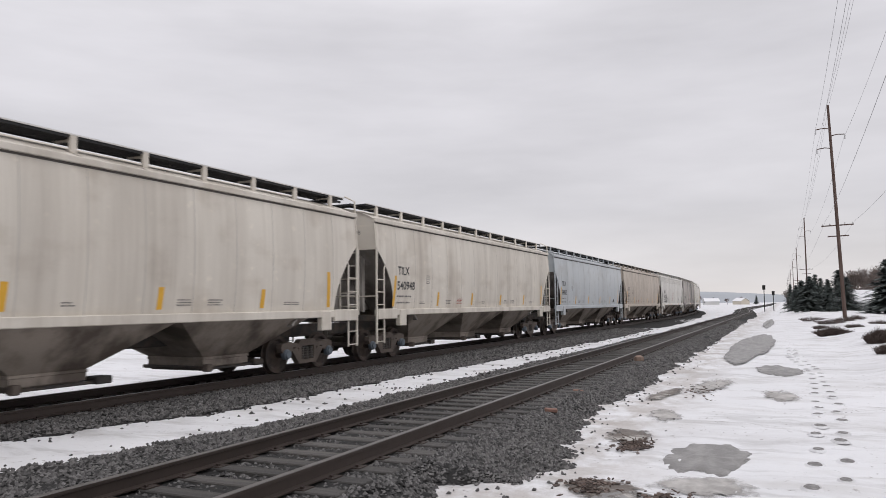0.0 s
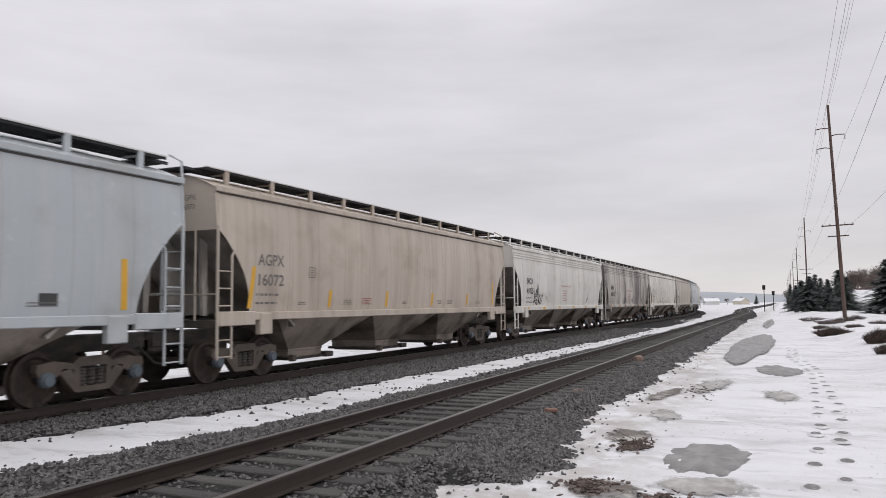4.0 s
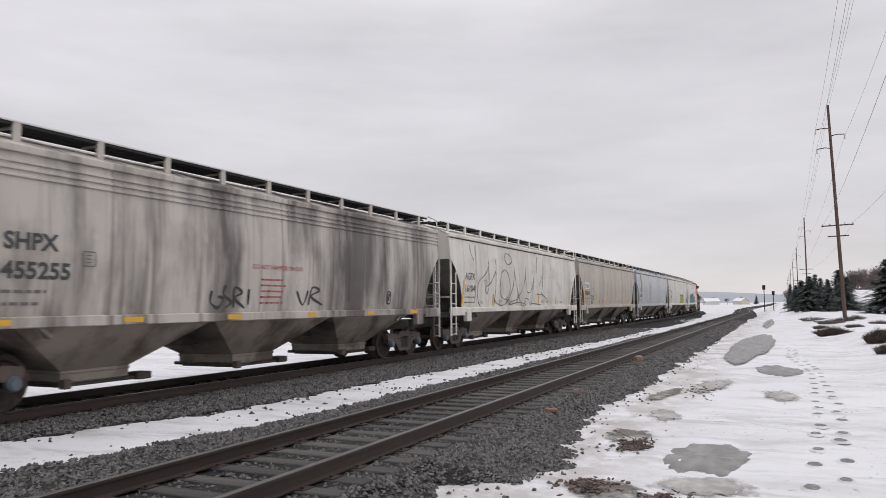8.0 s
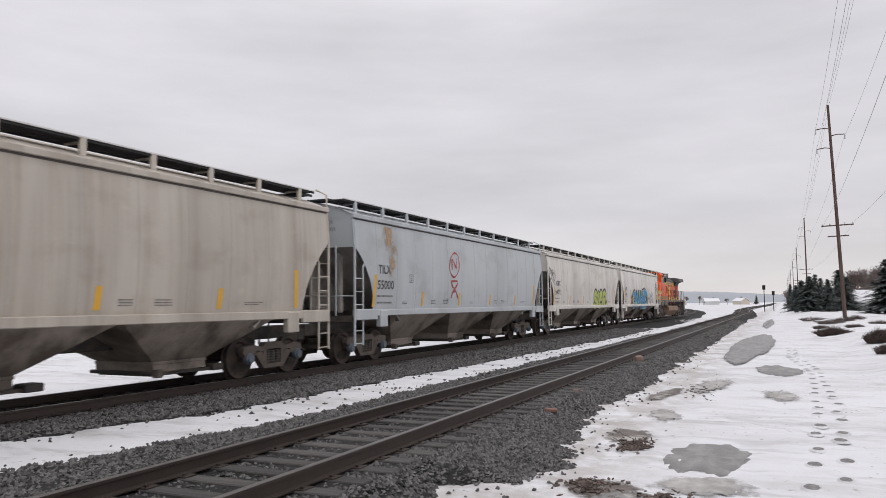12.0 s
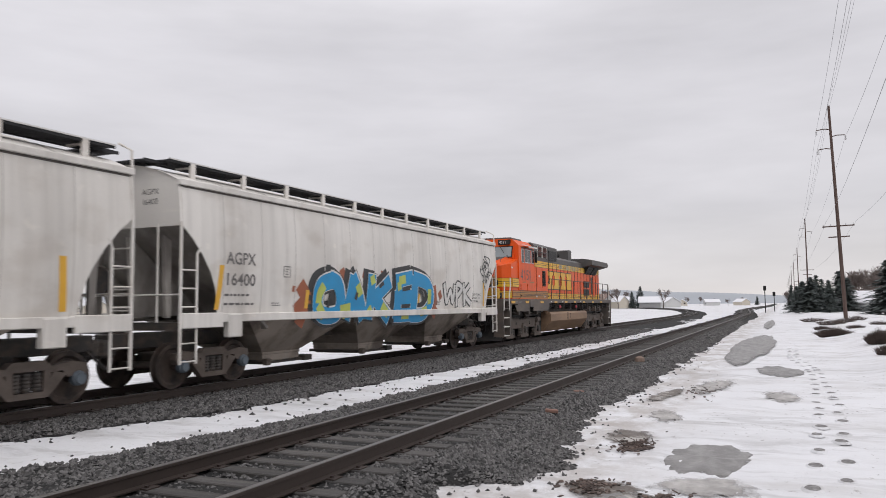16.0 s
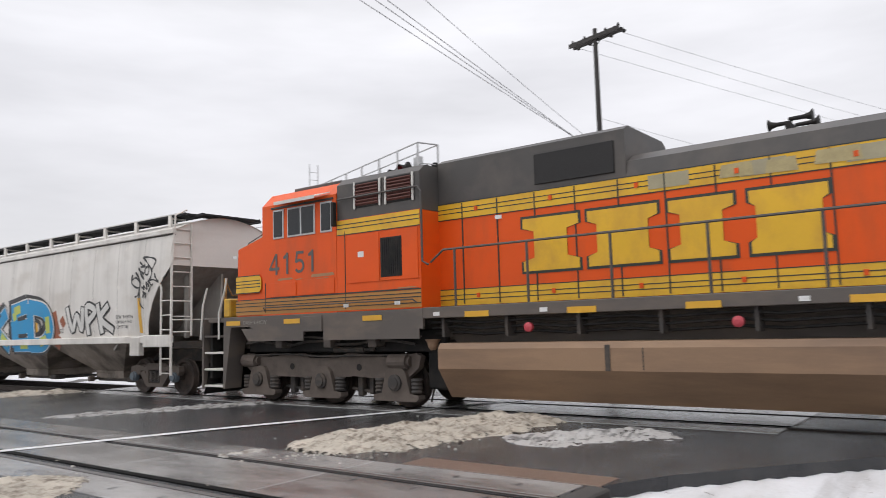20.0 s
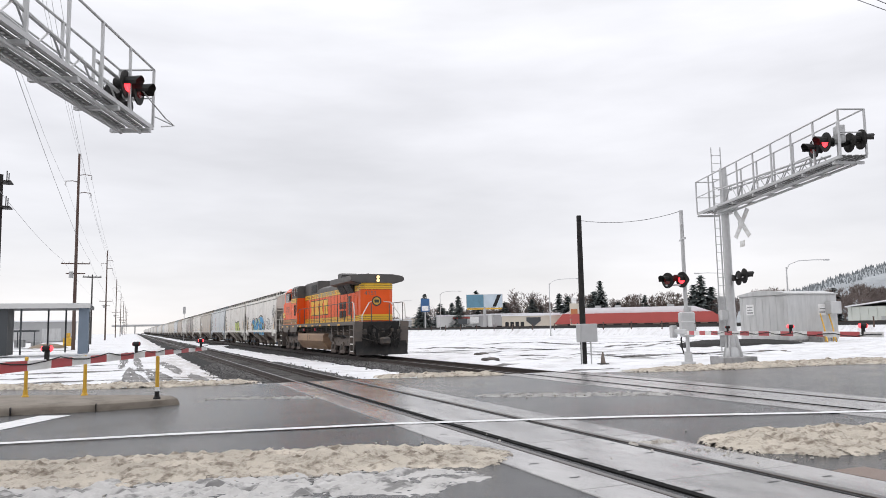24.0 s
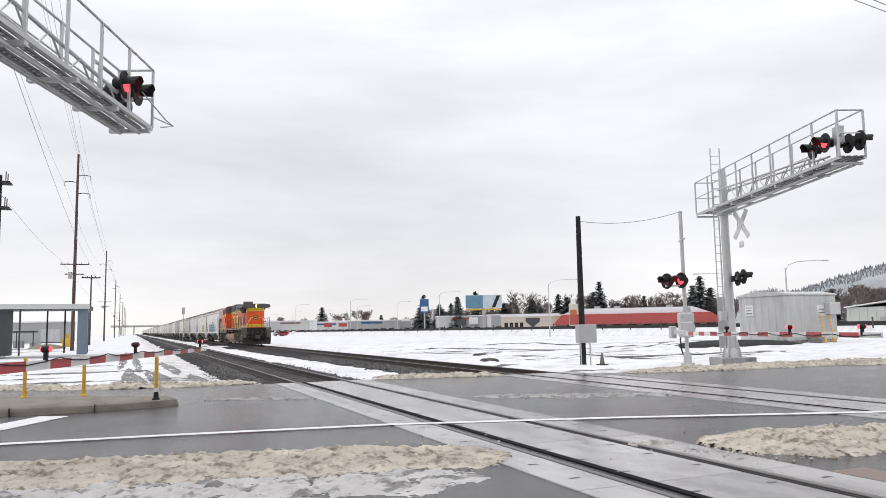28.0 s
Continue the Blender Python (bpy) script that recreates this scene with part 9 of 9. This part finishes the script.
def house(x, y, w, d, h, rz, wall, snowy, label, z=-.2):
    o = thing("house", label, "house", pose(x, y, z, 0, 0, rz), "distant houses")
    part("wall", shared(("hw", w, d, h, wall.name), lambda: Geo().box(-w / 2, w / 2, -d / 2, d / 2, 0, h).prism([(-w / 2, h), (w / 2, h), (0, h + w * .28)], -d / 2, d / 2, "y").mesh("wall", wall)), None, o)
    part("roof", shared(("hr", w, d, h, snowy), lambda: Geo().prism([(-w / 2 - .4, h - .15), (0, h + w * .3), (w / 2 + .4, h - .15), (w / 2 + .4, h + .05), (0, h + w * .3 + .25), (-w / 2 - .4, h + .05)], -d / 2 - .4, d / 2 + .4, "y").mesh("roof", ROOFSNOW if snowy else BRICKBROWN)), None, o)
    for i in (-1, 1):
        part("window", shared(("hwin", w, d), lambda: Geo().box(-.5, .5, d / 2, d / 2 + .04, 1.0, 2.0).mesh("window", GLASSY)), None, o).location = (i * w / 4, 0, 0)
        q = part("window", shared(("hwin2", w, d), lambda: Geo().box(w / 2, w / 2 + .04, -.6, .6, 1.0, 2.0).mesh("window", GLASSY)), None, o)
        q.location = (0, i * d / 4, 0)
    return o


hr = random.Random(11)
house(13.2, 150, 6, 8, 1.6, 80, WALLS[3], True, "small pale house with a snowy roof behind the poles")
for i in range(22):
    x = -45 - i * 7 + hr.uniform(-8, 8)
    y = 330 - i * 9 + hr.uniform(-25, 35)
    house(x, y, hr.choice((6, 7, 8)), hr.choice((8, 11)), hr.choice((2.2, 2.8)), hr.uniform(0, 180), hr.choice(WALLS), hr.random() < .75, "distant house with a snowy roof")


def store(x, y, w, d, h, rz, wall, label):
    """A flat-roofed roadside building: walls, snowy roof, window band, sign board and door."""
    o = thing("roadside_store", label, "shop", pose(x, y, gz(x, y) - .2, 0, 0, rz), "roadside stores")
    part("wall", Geo().box(-w / 2, w / 2, -d / 2, d / 2, 0, h), wall, o)
    part("roof", Geo().box(-w / 2 - .2, w / 2 + .2, -d / 2 - .2, d / 2 + .2, h, h + .3), ROOFSNOW, o)
    n = max(2, int(w / 2.6))
    for i in range(n):
        xx = -w / 2 + (i + .5) * w / n
        part("window", shared("storewin", lambda: Geo().box(-.85, .85, 0, .06, .9, 2.1).mesh("window", GLASSY)), None, o).location = (xx, d / 2, 0)
    part("sign_board", Geo().box(-w * .22, w * .22, d / 2, d / 2 + .1, h - .85, h - .3), hr.choice((REDROOF, BLUESIGN, WHITEP, BRICKBROWN)), o)
    return o


def parked_van(x, y, rz, mat):
    """A small parked vehicle far off: body, cabin glass and wheels."""
    v = thing("parked_car", "parked car far across the snowfield", "car", pose(x, y, gz(x, y) - .03, 0, 0, rz), "parked cars")
    part("body", shared(("van", mat.name), lambda: Geo().prism([(-2.2, .35), (-2.2, .95), (-1.3, 1.05), (-.7, 1.55), (1.6, 1.6), (2.2, 1.0), (2.2, .35)], -.85, .85, "y").mesh("body", mat)), None, v)
    part("side_glass", shared("vanglass", lambda: Geo().prism([(-1.1, 1.08), (-.65, 1.46), (1.5, 1.5), (1.8, 1.08)], -.87, .87, "y").mesh("side_glass", GLASSY)), None, v)
    for wx in (-1.4, 1.4):
        for wy in (-.8, .8):
            part("wheel", shared("vanwheel", lambda: Geo().cyl((0, 0, 0), .33, -.1, .1, "y", 12).mesh("wheel", RUBBER)), None, v).location = (wx, wy, .33)
    return v


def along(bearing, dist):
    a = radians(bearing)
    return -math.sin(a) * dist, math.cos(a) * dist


FAR_TREES, tree_rng = [], random.Random(31)
CARPAINTS = [surf("car_paint_" + n, c, .35, .1, 2, 30, 0) for n, c in (("dark", (.05, .05, .06)), ("silver", (.4, .4, .42)), ("red", (.3, .04, .04)), ("white", (.6, .6, .6)))]
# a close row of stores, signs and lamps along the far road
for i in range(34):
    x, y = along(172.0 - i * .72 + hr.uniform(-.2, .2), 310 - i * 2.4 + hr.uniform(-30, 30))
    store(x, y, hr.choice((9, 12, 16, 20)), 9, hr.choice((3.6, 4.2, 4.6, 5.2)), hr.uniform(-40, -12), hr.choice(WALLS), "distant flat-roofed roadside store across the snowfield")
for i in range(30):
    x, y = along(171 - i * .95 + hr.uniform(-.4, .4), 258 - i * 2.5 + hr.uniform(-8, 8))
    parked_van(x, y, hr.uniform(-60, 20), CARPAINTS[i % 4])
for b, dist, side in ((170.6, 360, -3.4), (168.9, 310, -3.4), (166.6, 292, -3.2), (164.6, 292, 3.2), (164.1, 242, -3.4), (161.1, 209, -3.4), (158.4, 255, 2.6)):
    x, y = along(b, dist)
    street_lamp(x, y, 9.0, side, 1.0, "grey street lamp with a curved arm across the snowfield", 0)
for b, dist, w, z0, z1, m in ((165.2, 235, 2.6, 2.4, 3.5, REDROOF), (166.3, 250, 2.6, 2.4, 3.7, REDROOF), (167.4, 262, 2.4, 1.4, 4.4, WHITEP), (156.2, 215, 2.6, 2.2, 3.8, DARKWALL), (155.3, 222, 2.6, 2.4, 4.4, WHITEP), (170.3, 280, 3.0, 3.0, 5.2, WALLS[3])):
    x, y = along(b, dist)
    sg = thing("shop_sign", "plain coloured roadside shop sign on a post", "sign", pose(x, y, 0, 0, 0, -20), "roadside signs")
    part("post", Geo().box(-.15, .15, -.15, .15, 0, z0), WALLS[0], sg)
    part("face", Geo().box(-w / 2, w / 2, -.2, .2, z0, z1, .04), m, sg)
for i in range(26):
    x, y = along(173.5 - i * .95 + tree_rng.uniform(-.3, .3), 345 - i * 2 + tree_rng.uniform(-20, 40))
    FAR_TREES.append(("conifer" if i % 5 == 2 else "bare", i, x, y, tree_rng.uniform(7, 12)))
for i in range(8):
    house(-190 - i * 5, 20 + i * 26 + hr.uniform(-6, 6), 9, 13, 2.8, hr.uniform(0, 90), hr.choice(WALLS), True, "low building with a snowy roof across the road")

# far embankment across the snowfield
emb = Geo()
emb.prism([(-3.2, -.5), (-1.6, .85), (1.6, .85), (3.2, -.5)], -330, 35, "y")
FE = single("far_embankment", emb.mesh("far_embankment", SNOWMAT), None, "snowy embankment with a dark track across the field", "embankment", pose(-75.7, -57.5, .1, 0, 0, 8.2), kind="structure")
part("far_ballast", Geo().prism([(-1.6, .8), (-1.2, 1.2), (1.2, 1.2), (1.6, .8)], -330, 35, "y"), BALLAST, FE, "dark stone on the embankment")
for sx in (-.75, .75):
    part("far_rail", Geo().box(sx - .04, sx + .04, -330, 35, 1.2, 1.33), RAILSTEEL, FE)
for i in range(40):
    part("fence_post", shared("fencepost", lambda: Geo().box(-.06, .06, -.06, .06, .6, 1.75).mesh("fence_post", POLEWOOD)), None, FE).location = (2.3, 30 - i * 6.0, 0)
for x, y in ((-21.5, -45.5), (-18.5, -38)):
    single("rubble_heap", Geo().lathe([(-.1, .5), (.03, .42), (.09, .2), (.1, .05)], (0, 0, 0), "z", 9).lathe([(-.1, .3), (.06, .2), (.1, .05)], (.5, .2, 0), "z", 6), DARKSTEEL, "small heap of dark rubble by the track", "rubble", pose(x, y, -.3))
for x, y in ((-24, 55), (-27, 62)):
    single("switch_box", Geo().box(-.3, .3, -.4, .4, 0, 1.3, .04), WHITEP, "white switch cabinet in the snowfield", "cabinet", pose(x, y, -.4))

# ---- trees ----
# needle colour lightened towards blue-grey, standing for distance haze
NEEDLE = surf("conifer_needles", (0.085, 0.1, 0.095), 0.8, 0.35, 1.2, 12, 0.1, island=0.5)
BARK = surf("bark", (0.1, 0.08, 0.07), 0.9, 0.3, 3, 30, 0.3)
BRANCH = surf("bare_branches", (0.16, 0.128, 0.115), 0.9, 0.25, 3, 30, 0.1)


def conifer_meshes(seed, h=10.0):
    r = random.Random(seed)
    tg = Geo().lathe([(0, .2), (h * .5, .12), (h * .96, .02)], (0, 0, 0), "z", 8)
    cg = Geo()
    z = h * .1
    while z < h * .99:
        q = z / h
        rad = h * .33 * (1 - q) ** .75 * r.uniform(.75, 1.15) + .08
        for k in range(int(9 + 12 * (1 - q))):
            a = r.uniform(0, 6.28)
            L = rad * r.uniform(.6, 1.1)
            ca, sa = math.cos(a), math.sin(a)
            n = max(2, int(L / .28))
            for i in range(n):
                d = L * (i + .6) / n
                w = .5 * (1 - .45 * i / n) * (.5 + h * .05)
                zz = z - d * .3 + r.uniform(-.08, .08)
                t = r.uniform(-.5, .5)
                p = (ca * d, sa * d, zz)
                u = (ca * math.cos(t) - sa * math.sin(t), sa * math.cos(t) + ca * math.sin(t))
                v = (-u[1], u[0])
                cg.add([(p[0] - u[0] * w, p[1] - u[1] * w, zz + .1), (p[0] + v[0] * w * .5, p[1] + v[1] * w * .5, zz - .12 * r.random()), (p[0] + u[0] * w * 1.1, p[1] + u[1] * w * 1.1, zz - .22), (p[0] - v[0] * w * .5, p[1] - v[1] * w * .5, zz - .12 * r.random())], [(0, 1, 2, 3)])
        z += h * .028 * r.uniform(.7, 1.2)
    return tg.mesh("trunk", BARK), cg.mesh("crown", NEEDLE, normals=False)


def bare_meshes(seed, h=9.0):
    r = random.Random(seed)
    tg, cg = Geo(), Geo()
    tg.tube([(0, 0, 0), (.1, .05, h * .18), (.05, .1, h * .34)], .2, 7, .13)

    def grow(p, d, L, rad, depth):
        m = p + d * L * .5 + Vector((r.uniform(-.1, .1), r.uniform(-.1, .1), r.uniform(0, .1))) * L
        e = p + d * L
        cg.tube([p, m, e], rad, 4 if depth < 2 else 3, rad * .55)
        if depth == 5:
            return
        for _ in range(r.choice((2, 3, 3, 4))):
            nd = (d + Vector((r.uniform(-.8, .8), r.uniform(-.8, .8), r.uniform(-.15, .6)))).normalized()
            grow(p + d * L * r.uniform(.5, 1), nd, L * r.uniform(.55, .8), max(rad * .6, .02), depth + 1)

    for _ in range(6):
        d = Vector((r.uniform(-.65, .65), r.uniform(-.65, .65), 1)).normalized()
        grow(Vector((.05, .08, h * .3 * r.uniform(.6, 1.1))), d, h * .25, .09, 0)
    return tg.mesh("trunk", BARK), cg.mesh("crown", BRANCH, normals=False)


CON = [conifer_meshes(s) for s in (1, 2, 3)]
BAR = [bare_meshes(s) for s in (4, 5, 6)]


def tree(kind, i, x, y, h, z=-.2):
    ms = (CON if kind == "conifer" else BAR)[i % 3]
    base = 10.0 if kind == "conifer" else 9.0
    wide_by = (1.15, 1.6, 1.35, 1.75, 1.25)[i * 3 % 5] if kind == "conifer" else (1.0, .8, 1.15, .9)[i % 4]
    t = thing("conifer_tree" if kind == "conifer" else "bare_tree", "dark green conifer with drooping branches" if kind == "conifer" else "leafless brown tree with a fine crown", "tree", None, "conifers" if kind == "conifer" else "bare trees")
    t.matrix_world = pose(x, y, z, 0, 0, i * 67) @ Matrix.Diagonal((h / base * wide_by, h / base * wide_by, h / base, 1))
    part("trunk", ms[0], None, t)
    part("crown", ms[1], None, t)


tr = random.Random(21)
# beside the pole row
for i, (x, y, h) in enumerate(((2.2, 138, 4.6), (3.2, 142, 5.4), (4.2, 136, 6.0), (5.2, 140, 6.4), (6.2, 144, 5.8), (7.0, 138, 5.4), (9.3, 150, 7.4), (10.2, 146, 6.0), (2.6, 160, 5), (3.6, 170, 6), (2.0, 200, 6), (12.2, 109, 7.2), (13.4, 112, 8.0), (8.0, 160, 6.0), (5.0, 158, 6.2))):
    tree("conifer", i, x, y, h)
for i, (x, y, h) in enumerate(((11.6, 170, 7.6), (13.6, 172, 8.6), (15.0, 166, 9.4), (16.4, 174, 9.6), (17.2, 162, 9.0), (14.0, 168, 7.5), (1.8, 260, 6), (2.2, 320, 6), (18.5, 170, 9.5), (12.6, 182, 8.6), (16.0, 158, 7.5))):
    tree("bare", i, x, y, h)
# across the snowfield and along the far road
for i in range(15):
    tree("conifer", i, -50 - i * 9 + tr.uniform(-5, 5), 285 - i * 8 + tr.uniform(-30, 30), tr.uniform(4.5, 8))
for i in range(18):
    tree("bare", i, -44 - i * 8 + tr.uniform(-5, 5), 290 - i * 7 + tr.uniform(-30, 30), tr.uniform(6, 9))
for i, (k, x, y, h) in enumerate((("c", -83, -217, 12.3), ("c", -83, -221, 8.3), ("c", -89, -219, 9.4), ("c", -90, -207, 11.2), ("c", -90, -212, 9.3), ("c", -102, -220, 13.7), ("c", -107, -210, 9.2), ("c", -113, -203, 9.9), ("c", -119, -197, 11.6), ("c", -119, -192, 10.5), ("c", -127, -187, 14.7), ("c", -129, -193, 12.1), ("c", -131, -184, 8.3), ("c", -132, -150, 13.8), ("c", -133, -154, 11.8), ("c", -130, -170, 9.8), ("c", -138, -153, 11.0), ("c", -115, -97, 7.7), ("b", -113, -210, 14.5), ("b", -110, -209, 10.9), ("b", -117, -205, 12.3), ("b", -127, -201, 13.6), ("b", -128, -196, 12.4), ("b", -105, -214, 8.6), ("b", -105, -211, 9.6), ("b", -111, -213, 9.6), ("b", -99, -219, 8.1), ("b", -102, -213, 7.7), ("b", -132, -179, 11.8), ("b", -132, -176, 9.7), ("b", -132, -168, 10.9), ("b", -134, -164, 11.8), ("b", -134, -159, 9.9), ("b", -136, -170, 9.5), ("b", -135, -148, 8.7), ("b", -135, -142, 8.7), ("b", -133, -136, 9.2), ("b", -131, -130, 10.2), ("b", -130, -125, 10.4), ("b", -128, -121, 9.7), ("b", -130, -119, 8.6), ("b", -115, -96, 8.2), ("b", -114, -94, 8.7), ("b", -114, -91, 9.0), ("b", -113, -89, 8.5), ("b", -116, -89, 8.3), ("b", -117, -88, 8.4), ("b", -109, -88, 7.2), ("b", -111, -86, 6.9), ("b", -132, -183, 9.1), ("b", -132, -189, 11.0), ("b", -132, -171, 8.9))):
    tree("conifer" if k == "c" else "bare", i, x, y, h)
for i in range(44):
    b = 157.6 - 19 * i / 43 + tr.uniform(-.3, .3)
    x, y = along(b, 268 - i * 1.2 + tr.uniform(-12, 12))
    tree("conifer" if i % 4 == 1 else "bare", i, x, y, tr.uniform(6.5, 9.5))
tree("bare", 1, -86, -84, 7.5)
for far in FAR_TREES:
    tree(*far)
# a hazy line of trees and roofs beyond the end of the tracks
for i in range(16):
    a, dd = radians(1.2 + i * .95), tr.uniform(430, 560)
    tree("bare" if i % 3 else "conifer", i, -math.sin(a) * dd - 4, math.cos(a) * dd, tr.uniform(4, 7))
    if i % 2:
        house(-math.sin(a + .006) * dd, math.cos(a + .006) * (dd - 30), 6, 9, 2.2, i * 37, WALLS[i % 4], True, "distant house with a snowy roof")
YELLOWWALL = surf("yellow_wall", (0.5, 0.36, 0.1), .8, .15, .4, 10, .05)
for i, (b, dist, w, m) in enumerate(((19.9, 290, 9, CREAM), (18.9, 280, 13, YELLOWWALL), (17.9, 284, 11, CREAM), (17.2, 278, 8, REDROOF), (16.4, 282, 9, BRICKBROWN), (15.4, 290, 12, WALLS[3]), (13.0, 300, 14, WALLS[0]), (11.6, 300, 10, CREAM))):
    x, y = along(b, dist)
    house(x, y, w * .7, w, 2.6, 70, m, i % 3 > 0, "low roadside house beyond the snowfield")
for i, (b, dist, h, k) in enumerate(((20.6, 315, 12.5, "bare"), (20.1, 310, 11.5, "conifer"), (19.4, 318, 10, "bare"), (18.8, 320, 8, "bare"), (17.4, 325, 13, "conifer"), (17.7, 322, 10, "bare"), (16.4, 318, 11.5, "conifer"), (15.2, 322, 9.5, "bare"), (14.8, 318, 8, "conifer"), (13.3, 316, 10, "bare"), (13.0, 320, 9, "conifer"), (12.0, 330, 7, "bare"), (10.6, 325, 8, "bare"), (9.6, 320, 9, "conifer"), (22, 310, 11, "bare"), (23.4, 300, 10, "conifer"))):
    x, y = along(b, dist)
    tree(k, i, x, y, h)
for i in range(7):
    tree("conifer", i + 1, -110 - i * 4, 48 - i * 14 + tr.uniform(-5, 5), tr.uniform(7, 12))
    tree("bare", i, -100 - i * 4, 52 - i * 15 + tr.uniform(-5, 5), tr.uniform(6, 9))

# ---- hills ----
# distance haze is mixed into these three colours; the air is clear
HILLMAT = surf("haze_tinted_hills", (0.33, 0.35, 0.375), 1.0, 0.12, .004, .05, 0)
HILLWOOD = surf("haze_tinted_conifers", (0.2, 0.215, 0.225), 1.0, 0.2, .05, .3, 0, island=.25)
WOODHILL = surf("haze_tinted_wooded_hill", (0.27, 0.285, 0.295), 1.0, 0.25, .05, .3, 0, dirt=(.42, .44, .46), dirt_amt=.5, dirt_scale=(.03, .03, .05))


def ridge(name, a0, a1, dist, heights, mat, label, tooth=.03):
    g, n = Geo(), 420
    rows = [[], [], []]
    woods, wr = Geo(), random.Random(8)
    for i in range(n + 1):
        q = i / n
        a = radians(a0 + (a1 - a0) * q)
        k = q * (len(heights) - 1)
        j = min(int(k), len(heights) - 2)
        h = heights[j] + (heights[j + 1] - heights[j]) * smooth01(0, 1, k - j)
        h *= 1 + .05 * noise.noise(Vector((i * .04, dist, 0))) + .03 * noise.noise(Vector((i * .15, dist, 0))) + tooth * (abs(noise.noise(Vector((i * 1.37, dist, 3)))) + .5 * abs(noise.noise(Vector((i * .5, dist, 7)))))
        d = Vector((-math.sin(a), math.cos(a), 0))
        rows[0].append(d * dist + Vector((0, 0, -5)))
        rows[1].append(d * (dist + 120) + Vector((0, 0, h * .7)))
        rows[2].append(d * (dist + 300) + Vector((0, 0, h)))
        if name == "wooded_hill" and a < radians(142):
            for q in (.15, .3, .45, .6, .75, .9, 1.0, 1.0, 1.0):
                q = min(1.0, q + wr.uniform(-.1, .1))
                p = d.lerp(Vector((-math.sin(a + .0024), math.cos(a + .0024), 0)), wr.random()) * (dist + 120 + 180 * q) + Vector((0, 0, h * (.7 + .3 * q) - 1))
                t = wr.uniform(2.5, 6.5)
                woods.lathe([(0, t * .2), (t * .45, t * .14), (t, .1)], p, "z", 5)
    if woods.v:
        single("far_woods", woods.mesh("far_woods", HILLWOOD, normals=False), None, "conifer woods on the far hillside, coloured pale for haze", "woods", kind="stuff")
    return single(name, g.grid(rows).mesh(name, mat, True, normals=False), None, label, "hills", kind="structure")


ridge("far_hills", -12, 70, 1500, (8, 12, 26, 38, 48, 54, 50, 36, 24, 10), HILLMAT, "low hills coloured blue-grey for haze")
ridge("wooded_hill", 85, 142, 900, (45, 68, 80, 84, 86, 78, 40, 5), WOODHILL, "snow-dusted wooded hill, coloured pale for haze", .075)


# ---- the run of the train ----
def travel(t):
    """Place of the locomotive's leading axle along the far track."""
    if t < 17:
        return 20.48 + 10.95 * (17 - t)
    d = t - 19
    return -2.37 - 11.349 * d + .0387 * d * d


def on_track(s, a, b):
    """Pose of a rigid car whose wheels at its own y = a and y = b follow the far track; s is its origin's way along it."""
    pa, pb = Vector((XF + lat(XF, s + a), s + a, 0)), Vector((XF + lat(XF, s + b), s + b, 0))
    d = (pb - pa).normalized()
    o = pa - d * a
    return pose(o.x, o.y, 0, 0, 0, math.degrees(math.atan2(-d.x, d.y)))


def motions():
    times = [0, .1] + list(range(1, 28)) + [16.5, 17.5, 27.9, 28]
    for ob, off in TRAIN:
        a, b = (2.0, 16.3) if ob is LO else (-CAR_L + 1.6, -1.6)
        walk(ob, [(t, on_track(travel(t) + off, a, b)) for t in sorted(times)])
    # wheels roll with the way travelled, keyed often enough for their turning
    for ob, r, (x, y, z) in SPINNING:
        walk(ob, [(k / 30, pose(x, y, z, math.degrees((travel(0) - travel(k / 30)) / r) % 360)) for k in range(0, 841)])


motions()
